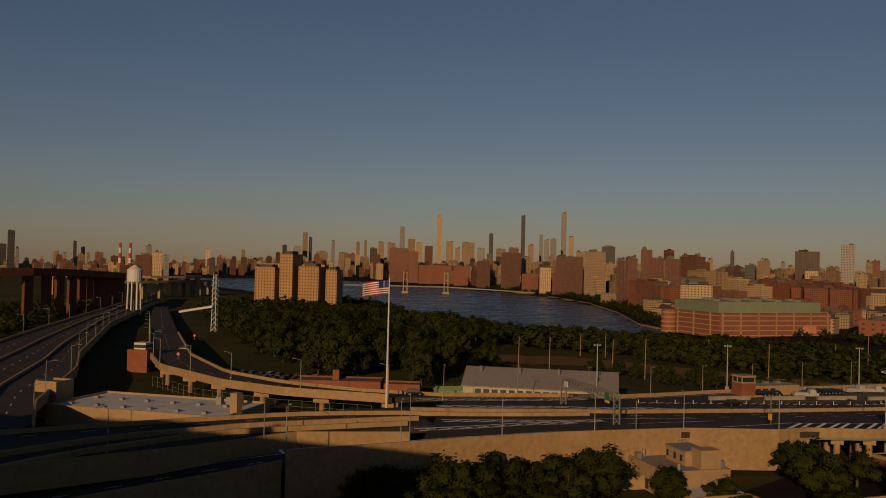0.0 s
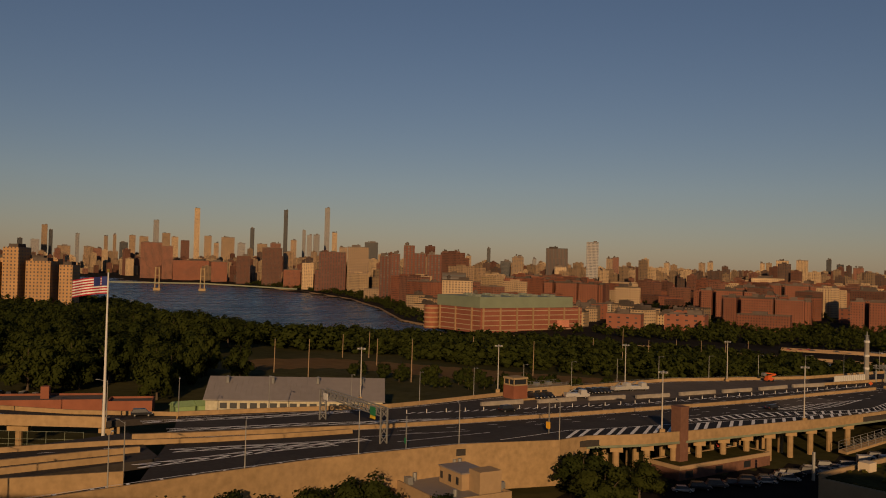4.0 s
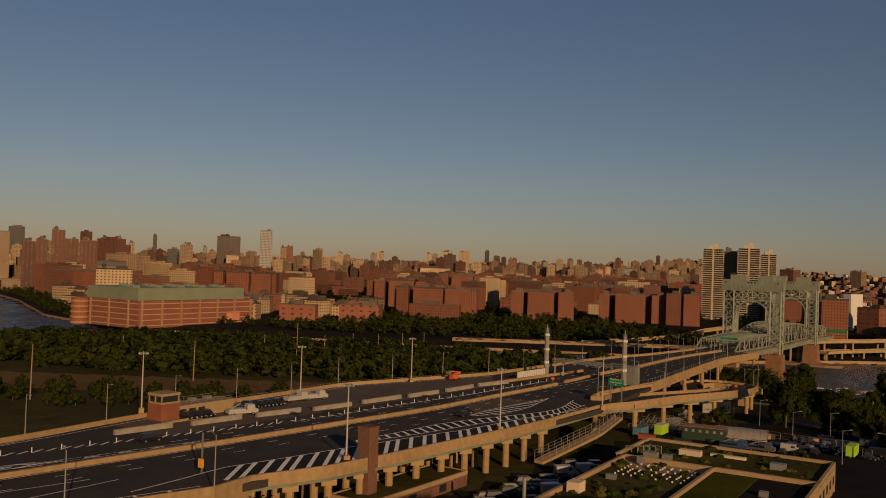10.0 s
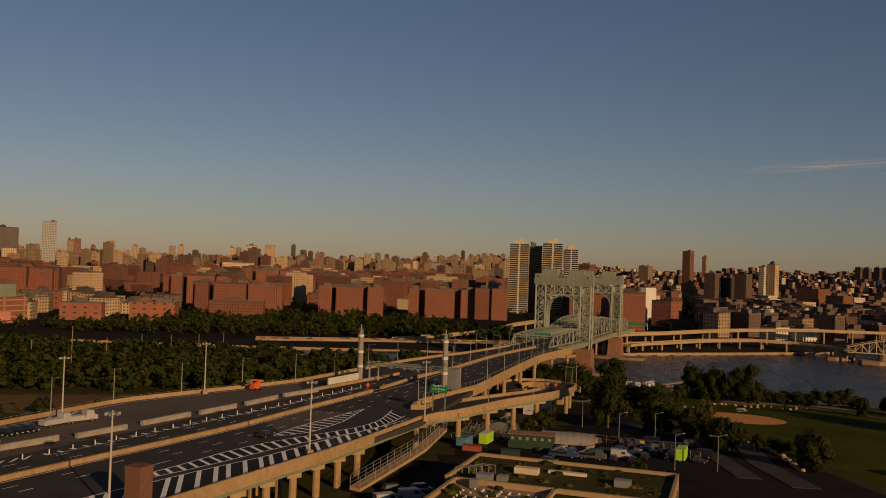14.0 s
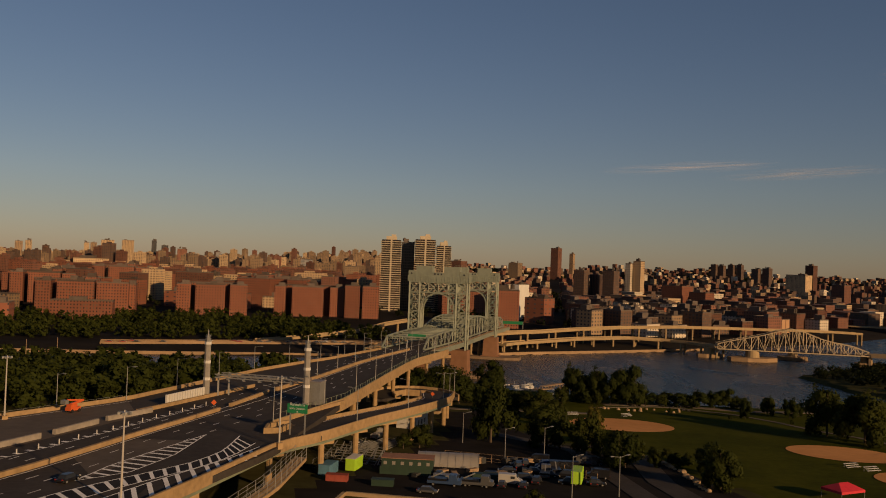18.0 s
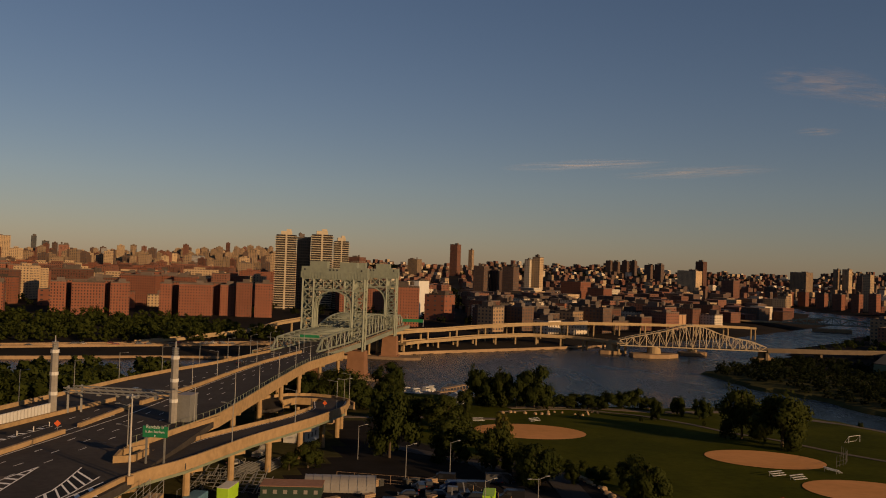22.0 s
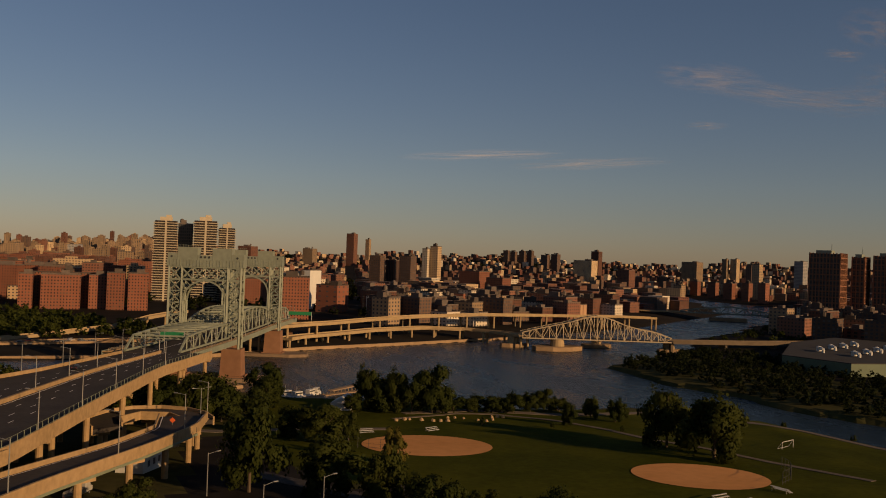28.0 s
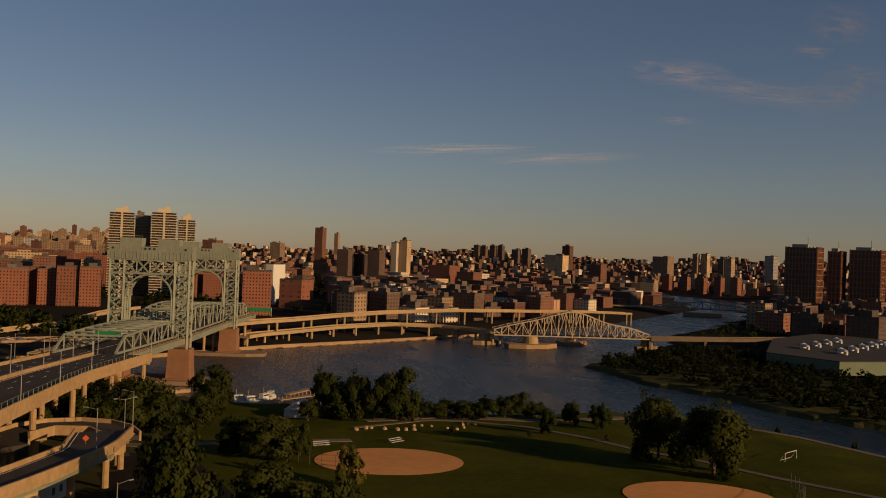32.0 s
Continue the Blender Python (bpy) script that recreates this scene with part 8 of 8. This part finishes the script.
for x, y, w, m, lab in ((30, 243.9, 5, BOXGREEN, "dark green skip"), (46, 250, 6, GALV, "grey skip"), (56, 252, 6, BOXGREEN, "dark green skip"), (20, 249, 5, mat("rust red skip", (0.25, 0.06, 0.04), 0.8), "rust red skip")):
    t = thing("skip", lab + " standing on the yard asphalt", "skip", x, y, gz(x, y), -15)
    b = bmesh.new()
    prism(b, [(-w / 2, -1.1), (w / 2, -1.1), (w / 2, 1.1), (-w / 2, 1.1)], 0, 1.5)
    part("body", b, m, t), part("rim", one_box((0, 0, 1.45), (w + 0.2, 2.4, 0.12)), m, t)


def fence(line, h, n, m, label, zf=None):
    t = thing("fence", label, "fence", 0, 0, 0)
    r = resample(line, n)
    zf = zf or gz
    for p in r:
        b = bmesh.new()
        beam(b, (p[0], p[1], zf(p[0], p[1]) - 0.2), (p[0], p[1], zf(p[0], p[1]) + h), 0.09)
        part("post", b, m, t)
    for u, v in zip(r, r[1:]):
        b = bmesh.new()
        for k in (0.15, 0.5, 1.0):
            beam(b, (u[0], u[1], zf(u[0], u[1]) + h * k), (v[0], v[1], zf(v[0], v[1]) + h * k), 0.05)
        part("rail", b, m, t)


DARKMESH = mat("dark fence steel", (0.05, 0.05, 0.045), 0.7, 0.3, 0.2, 1)
for k in range(14):
    x, y = 20 + (k % 7) * 2.3, 277 + (k // 7) * 9 - (k % 7) * 0.9
    t = thing("steel_frame", "leaning galvanised scaffold frame stacked in the yard", "scaffold", x, y, gz(x, y), -24 + rng.uniform(-8, 8), "scaffold frames")
    for sx in (-1.1, 1.1):
        bar("upright", (sx, -3, 0.0), (sx, 3, 2.6 + 0.3 * (k % 3)), 0.16, 0.16, GALV, t)
    for q in range(5):
        bar("rung", (-1.1, -2.4 + q * 1.2, 0.3 + q * 0.5), (1.1, -2.4 + q * 1.2, 0.3 + q * 0.5), 0.12, 0.12, GALV, t)
for k in range(18):
    x, y = 26 + rng.uniform(0, 54), 262 + rng.uniform(-8, 16)
    w = rng.uniform(1.5, 3.5)
    t = thing("material_stack", rng.choice(("stack of weathered timber planks in the yard", "stack of grey steel plates in the yard")), "stack", x, y, gz(x, y), rng.uniform(0, 90), "yard stacks")
    m = WOODPOLE if k % 2 else DARKMESH
    for q in range(rng.randrange(2, 5)):
        part("layer", one_box((rng.uniform(-0.1, 0.1), 0, q * 0.42), (w, 1.4, 0.36)), m, t)
fence([(15, 262), (22, 280), (32, 300)], 2.6, 12, GALV, "grey chain link yard fence posts")
fence([(52, 282), (78, 268), (84, 250)], 2.2, 12, WOODPOLE, "weathered timber fence round the yard")
fence(offset(HW_FAR[3:6], 1.5), 2.0, 30, GALV, "dark mesh fence behind the plaza wall", lambda x, y: deck_z(x, y) - 0.8)
fence([(-150, 60), (-175, 44), (-205, 36), (-240, 38)], 3.4, 24, GREEN_STEEL, "tall green construction fence along the ramp", lambda x, y: 22.5)
fence(offset(MAIN_NEAR, -0.05), 2.6, 70, GREEN_STEEL, "pale green railing along the bridge approach", deck_z)
fence([(203, 287), (210, 291), (217, 298), (221, 305)], 3.4, 10, DARKMESH, "dark backstop fence of the ball field")
fence([(112, 372), (117, 364), (124, 358)], 3.0, 6, DARKMESH, "backstop fence of the far ball field")


# ---- the park ----
def drape(name, label, cx, cy, r, m, cat, squash=1.0):
    """A round patch laid on the ground."""
    b = bmesh.new()
    rings = []
    for i in range(1, 9):
        rings.append([b.verts.new((cx + r * i / 8 * math.cos(a), cy + r * i / 8 * math.sin(a) * squash, gz(cx + r * i / 8 * math.cos(a), cy + r * i / 8 * math.sin(a) * squash) + 0.13)) for a in np.linspace(0, math.tau, 40, endpoint=False)])
    b.faces.new(rings[0])
    for p, q in zip(rings, rings[1:]):
        for k in range(40):
            b.faces.new((p[k], q[k], q[(k + 1) % 40], p[(k + 1) % 40]))
    return tagged(part(name, b, m), label, cat, kind="structure")


drape("infield", "orange clay infield of a ball field", 138, 365, 20, DIRT, "ball field")
drape("infield", "orange clay infield of a ball field", 189.5, 302.4, 17.8, DIRT, "ball field")
drape("infield", "orange clay infield of a ball field", 184, 252.5, 17, DIRT, "ball field")
PATHM = mat("path gravel", (0.14, 0.115, 0.09), 0.95, 0, 0.25, 0.6)


def path_strip(line, w, m, name="path", label="worn asphalt park path"):
    b = bmesh.new()
    n = int(length(line) / 4) + 2
    ribbon(b, offset(resample(line, n), w / 2), offset(resample(line, n), -w / 2), lambda x, y: gz(x, y) + 0.16, 0.3, n)
    tagged(part(name, b, m), label, "path", kind="structure")


path_strip([(150, 425), (181, 436), (195, 431), (211, 412), (217, 385), (218, 360), (224, 342), (226, 314), (232, 284)], 2.6, PATHM)
path_strip([(160, 440), (190, 441), (225, 422), (260, 420), (285, 398), (300, 372), (301, 339), (300, 290)], 5, PATHM)
path_strip([(105, 310), (112, 290), (108, 275), (101, 250), (98, 215)], 7, ASPHALT, "park_road", "dark asphalt park road")
path_strip([(75, 340), (96, 300), (92, 262), (88, 225)], 6, ASPHALT, "yard_road", "dark asphalt yard road")
path_strip([(64, 420), (80, 405), (110, 405), (140, 400)], 5, PATHM)
rng = random.Random(17)
for i, p in enumerate(resample([(113, 296), (115, 280), (113, 262), (108, 240)], 22)):
    s = rng.uniform(0.5, 1.1)
    b = bmesh.new()
    bmesh.ops.create_icosphere(b, subdivisions=2, radius=s)
    for v in b.verts:
        v.co = v.co * rng.uniform(0.8, 1.15)
        v.co.z *= 0.7
    o = tagged(part("boulder", b, TANSTONE), "rough tan boulder along the park road", "rock", "boulders")
    o.location = (p[0] + rng.uniform(-0.6, 0.6), p[1], gz(p[0], p[1]) + 0.3 * s)
for i in range(16):
    x, y = 150 + i * 3 + rng.uniform(-1, 1), 418 + 5 * math.sin(i) + rng.uniform(-2, 2)
    b = bmesh.new()
    bmesh.ops.create_icosphere(b, subdivisions=2, radius=rng.uniform(0.5, 0.9))
    for v in b.verts:
        v.co = v.co * rng.uniform(0.8, 1.15)
    o = tagged(part("boulder", b, TANSTONE), "rough tan boulder by the shore path", "rock", "boulders")
    o.location = (x, y, gz(x, y) + 0.25)


def bleacher(x, y, rz):
    t = thing("bleacher", "small aluminium spectator bleacher", "bleacher", x, y, gz(x, y), rz, "bleachers")
    for k in range(3):
        part("plank", one_box((0, k * 0.7, 0.4 + k * 0.4), (5, 0.5, 0.08)), WHITEPAINT, t)
    for sx in (-2, 2):
        b = bmesh.new()
        beam(b, (sx, 0, 0), (sx, 1.6, 1.2), 0.1), beam(b, (sx, 1.6, 0), (sx, 1.6, 1.2), 0.1)
        part("frame", b, GALV, t)


for x, y, r in ((173.5, 275.5, 10), (176, 270, 10), (196, 280, 100), (152, 392, 20), (128, 392, 0)):
    bleacher(x, y, r)
t = thing("goal", "white football goal on the grass", "goal", 253, 334, gz(253, 334), 17)
for x in (-3.66, 3.66):
    b = bmesh.new()
    tube(b, (x, 0, 0), (x, 0, 2.44), 0.1, 0.1, 6)
    part("post", b, WHITEPAINT, t)
    b = bmesh.new()
    tube(b, (x, 0, 2.44), (x, 1.6, 0), 0.06, 0.06, 6)
    part("stay", b, WHITEPAINT, t)
b = bmesh.new()
tube(b, (-3.66, 0, 2.44), (3.66, 0, 2.44), 0.1, 0.1, 6)
part("crossbar", b, WHITEPAINT, t)
b = bmesh.new()
tube(b, (-3.66, 1.6, 0.05), (3.66, 1.6, 0.05), 0.06, 0.06, 6)
part("ground_bar", b, WHITEPAINT, t)
t = thing("canopy_tent", "red pop-up canopy tent", "tent", 139.5, 233, gz(139, 233), 15)
b = bmesh.new()
c = [b.verts.new(p) for p in ((-4, -3, 2.6), (4, -3, 2.6), (4, 3, 2.6), (-4, 3, 2.6))]
r = [b.verts.new((-1.5, 0, 4.0)), b.verts.new((1.5, 0, 4.0))]
for f in ((c[0], c[1], r[1], r[0]), (c[1], c[2], r[1]), (c[2], c[3], r[0], r[1]), (c[3], c[0], r[0])):
    b.faces.new(f)
e = [b.verts.new(v.co - Vector((0, 0, 0.6))) for v in c]
for i in range(4):
    b.faces.new((e[i], e[(i + 1) % 4], c[(i + 1) % 4], c[i]))
part("canopy", b, mat("red canvas", (0.5, 0.02, 0.03), 0.7), t)
for x, y in ((-3.9, -2.9), (3.9, -2.9), (3.9, 2.9), (-3.9, 2.9)):
    part("leg", one_box((x, y, 0), (0.1, 0.1, 2.6)), GALV, t)
plain_house("boat_shed", "white arched shed by the dock", 141, 457, 2.4, -30, 8, 13, 2.6, WHITEPAINT, WHITEPAINT, 2.4)
plain_house("site_cabin", "tan flat-roofed cabin near the ramp", 70, 391.5, 6.3, 68, 13, 4.5, 3.0, TANSTONE, ROOFGREY, 0, ((-2, -2.27, 1.2, 1.2, 0.1, 1.0), (3, -2.27, 1.2, 1.2, 0.1, 1.0)))
plain_house("ramp_house", "white rendered house under the ramp", 53, 346, 9, 60, 12, 7, 5, WHITEPAINT, ROOFGREY, 1.8, ((-3, -3.52, 1.6, 1.1, 0.1, 1.5), (0, -3.52, 1.6, 1.1, 0.1, 1.5), (3, -3.52, 1.6, 1.1, 0.1, 1.5)))


def boat(x, y, rz):
    t = thing("boat", "white harbour launch moored at the dock", "boat", x, y, 0, rz, "boats")
    b = bmesh.new()
    prism(b, [(-5, -1.5), (2.5, -1.6), (5.5, 0), (2.5, 1.6), (-5, 1.5)], -0.3, 1.3)
    part("hull", b, WHITEPAINT, t)
    part("cabin", one_box((-0.5, 0, 1.3), (4, 2.2, 1.9)), WHITEPAINT, t), part("cabin_window", one_box((-0.3, 0, 2.2), (3.8, 2.25, 0.6)), DARKGLASS, t)
    b = bmesh.new()
    beam(b, (-1, 0, 3.2), (-1, 0, 5.6), 0.12)
    part("mast", b, GALV, t)


for x, y, r in ((133, 497, 20), (129, 501, 20), (140, 502, 40), (144, 507, 60)):
    boat(x, y, r)
t = thing("dock", "weathered timber dock with a small pier", "dock", 0, 0, 0)
for x, y, w, d, r in ((150, 500, 30, 3, 25), (160, 517, 22, 3, 40), (135, 490, 14, 5, 10)):
    part("deck", one_box((x, y, 0.8), (w, d, 0.4), r), WOODPOLE, t)
for k in range(14):
    b = bmesh.new()
    tube(b, (140 + k * 2.2, 494 + k * 1.6, -1), (140 + k * 2.2, 494 + k * 1.6, 2.2), 0.2, 0.2, 6)
    part("pile", b, WOODPOLE, t)
t = thing("barge", "low dark work barge by the bridge pier", "boat", 104, 530, 0, 20)
part("hull", one_box((0, 0, -0.5), (22, 7, 2.0)), SEA, t), part("deckhouse", one_box((-5, 0, 1.5), (5, 4, 2)), WHITEPAINT, t)


# factory on the creek's far bank
t = thing("factory", "low green-walled factory with silver roof ducts", "building", 0, 0, 0)
FAC = [(451, 532), (458, 486), (505, 478), (640, 560), (620, 640), (535, 606)]
b = bmesh.new()
prism(b, FAC, 2, 11.5)
part("wall", b, mat("dull green sheet", (0.09, 0.12, 0.07), 0.7, 0, 0.15, 0.2), t)
b = bmesh.new()
prism(b, FAC, 11.5, 12.0)
part("roof", b, mat("grey roof sheet", (0.05, 0.047, 0.043), 0.9, 0, 0.15, 0.1), t)
for k in range(9):
    x, y = 500 + (k % 5) * 22, 520 + (k // 5) * 28 + (k % 5) * 10
    b = bmesh.new()
    tube(b, (x, y, 12), (x, y, 14.5), 1.7, 1.7, 12), tube(b, (x, y, 14.5), (x, y, 15.4), 2.2, 0.6, 12)
    part("vent_drum", b, WHITEPAINT, t)
    b = bmesh.new()
    tube(b, (x, y - 1, 14.0), (x - 6, y - 9, 14.0), 1.0, 1.0, 10), tube(b, (x - 6, y - 9, 14.0), (x - 6, y - 9, 12), 1.0, 1.0, 10)
    part("duct", b, WHITEPAINT, t)

# orange boom lift, warning signs and the message board
t = thing("boom_lift", "orange articulated boom lift parked on the plaza", "machine", -44.7, 280, deck_z(-44, 280), 60)
part("chassis", one_box((0, 0, 0.5), (3.4, 1.8, 0.8)), ORANGE, t), part("turret", one_box((-0.4, 0, 1.3), (2.2, 1.5, 0.8)), ORANGE, t)
b = bmesh.new()
beam(b, (-1, 0, 2.0), (3.5, 0, 2.6), 0.5), beam(b, (3.5, 0, 2.6), (-2, 0, 3.3), 0.4)
part("boom", b, ORANGE, t), part("basket", one_box((-3, 0, 2.4), (1.2, 1.5, 1.0)), GALV, t)
for sx in (-1.2, 1.2):
    for sy in (-0.9, 0.9):
        b = bmesh.new()
        tube(b, (sx, sy - 0.15, 0.45), (sx, sy + 0.15, 0.45), 0.45, 0.45, 10)
        part("wheel", b, TYRE, t)


def diamond_sign(x, y, z, rz):
    t = thing("warning_sign", "orange diamond road work sign on a post", "road sign", x, y, z, rz, "warning signs")
    b = bmesh.new()
    v = [b.verts.new(p) for p in ((0, -0.05, 1.4), (0.75, -0.05, 2.15), (0, -0.05, 2.9), (-0.75, -0.05, 2.15))]
    w = [b.verts.new(p.co + Vector((0, 0.08, 0))) for p in v]
    b.faces.new(v[::-1]), b.faces.new(w)
    for i in range(4):
        b.faces.new((v[i], v[(i + 1) % 4], w[(i + 1) % 4], w[i]))
    bmesh.ops.recalc_face_normals(b, faces=b.faces)
    part("panel", b, ORANGE, t), part("post", one_box((0, 0.08, 0), (0.1, 0.08, 2.2)), GALV, t)


diamond_sign(-10.4, 283.3, deck_z(-10, 283), -10), diamond_sign(61, 352, 17.5, -20), diamond_sign(-262, 58, 28, 40), diamond_sign(-330, 100, 28, 40)
t = thing("message_board", "yellow variable message board on a lamp pole", "road sign", -64.6, 123.3, deck_z(-64, 123), -20)
part("pole", one_box((0, 0, 0), (0.22, 0.22, 7.4)), GALV, t), part("panel", one_box((0, -0.25, 1.2), (1.1, 0.3, 1.6)), mat("amber panel", (0.65, 0.33, 0.02), 0.5), t)
t = thing("marker_sign", "small green marker sign on a pole", "road sign", -79, 84, deck_z(-79, 84), -30)
part("pole", one_box((0, 0, 0), (0.2, 0.2, 7)), GALV, t), part("panel", one_box((0, -0.2, 1.4), (0.7, 0.1, 1.1)), GREENSIGN, t)
for s, lab in ((-70, "green overhead bridge sign"), (172, "green overhead bridge sign beyond the lift span")):
    t = tagged(new("road_sign"), lab + " across the lanes", "road sign")
    p, q = bp(s - 0.8, -15.5 if s < 0 else -2, bdeck(s) + (6.6 if s < 0 else 4.5)), bp(s - 0.8, -5.5 if s < 0 else 14, bdeck(s) + (6.6 if s < 0 else 4.5))
    b = bmesh.new()
    beam(b, p, q, 0.2, 2.4)
    part("panel", b, GREENSIGN, t)
    for u in (p, q):
        b = bmesh.new()
        beam(b, u + Vector((0, 0, 1.2)), u - Vector((0, 0, 6.6 if s < 0 else 4.5)), 0.3)
        part("post", b, GALV, t)

# ---- high thin clouds ----
def cloud_mat():
    m = bpy.data.materials.new("cirrus")
    m.use_nodes = True
    n, l = m.node_tree.nodes, m.node_tree.links
    b = n["Principled BSDF"]
    b.inputs["Base Color"].default_value, b.inputs["Roughness"].default_value = (0.75, 0.7, 0.68, 1), 1.0
    uv, mp, nz = n.new("ShaderNodeUVMap"), n.new("ShaderNodeMapping"), n.new("ShaderNodeTexNoise")
    mp.inputs["Scale"].default_value = (2.2, 5.0, 1)
    mp.inputs["Rotation"].default_value = (0, 0, 0.25)
    info = n.new("ShaderNodeObjectInfo")
    l.new(uv.outputs[0], mp.inputs[0]), l.new(mp.outputs[0], nz.inputs["Vector"])
    nz.noise_dimensions = "4D"
    mul = n.new("ShaderNodeMath")
    mul.operation, mul.inputs[1].default_value = "MULTIPLY", 20.0
    l.new(info.outputs["Random"], mul.inputs[0]), l.new(mul.outputs[0], nz.inputs["W"])
    nz.inputs["Scale"].default_value, nz.inputs["Detail"].default_value, nz.inputs["Distortion"].default_value = 1.6, 8, 0.6
    gr, gm = n.new("ShaderNodeTexGradient"), n.new("ShaderNodeMapping")
    gr.gradient_type = "SPHERICAL"
    gm.inputs["Location"].default_value, gm.inputs["Scale"].default_value = (-1, -1, 0), (2, 2, 1)
    l.new(uv.outputs[0], gm.inputs[0]), l.new(gm.outputs[0], gr.inputs["Vector"])
    mr, ml = n.new("ShaderNodeMapRange"), n.new("ShaderNodeMath")
    mr.inputs["From Min"].default_value, mr.inputs["From Max"].default_value = 0.4, 1.0
    l.new(nz.outputs["Fac"], mr.inputs["Value"])
    ml.operation = "MULTIPLY"
    l.new(mr.outputs[0], ml.inputs[0]), l.new(gr.outputs["Fac"], ml.inputs[1])
    l.new(ml.outputs[0], b.inputs["Alpha"])
    return m


CIRRUS = cloud_mat()
for x, y, z, w, h, tilt in ((2838, 3377, 972, 528, 167, -7), (3077, 3154, 878, 723, 128, -10), (3271, 2946, 842, 445, 153, -3), (3252, 2968, 1054, 195, 72, -8), (3371, 2827, 909, 306, 222, -8), (2408, 3703, 560, 820, 64, 3), (2834, 3380, 745, 222, 44, 0), (3324, 2884, 1165, 306, 195, -15), (1967, 3959, 590, 900, 62, 3)):
    b = bmesh.new()
    uvl = b.loops.layers.uv.verify()
    f = b.faces.new([b.verts.new(p) for p in ((-w / 2, 0, -h / 2), (w / 2, 0, -h / 2), (w / 2, 0, h / 2), (-w / 2, 0, h / 2))])
    for lp, q in zip(f.loops, ((0, 0), (1, 0), (1, 1), (0, 1))):
        lp[uvl].uv = q
    o = tagged(part("cloud", b, CIRRUS), "thin pale cirrus streak high over the city", "cloud", kind="structure")
    o.matrix_basis = pose(x, y, z, 0, 0, -math.degrees(math.atan2(x, y))) @ pose(0, 0, 0, 0, -tilt, 0)
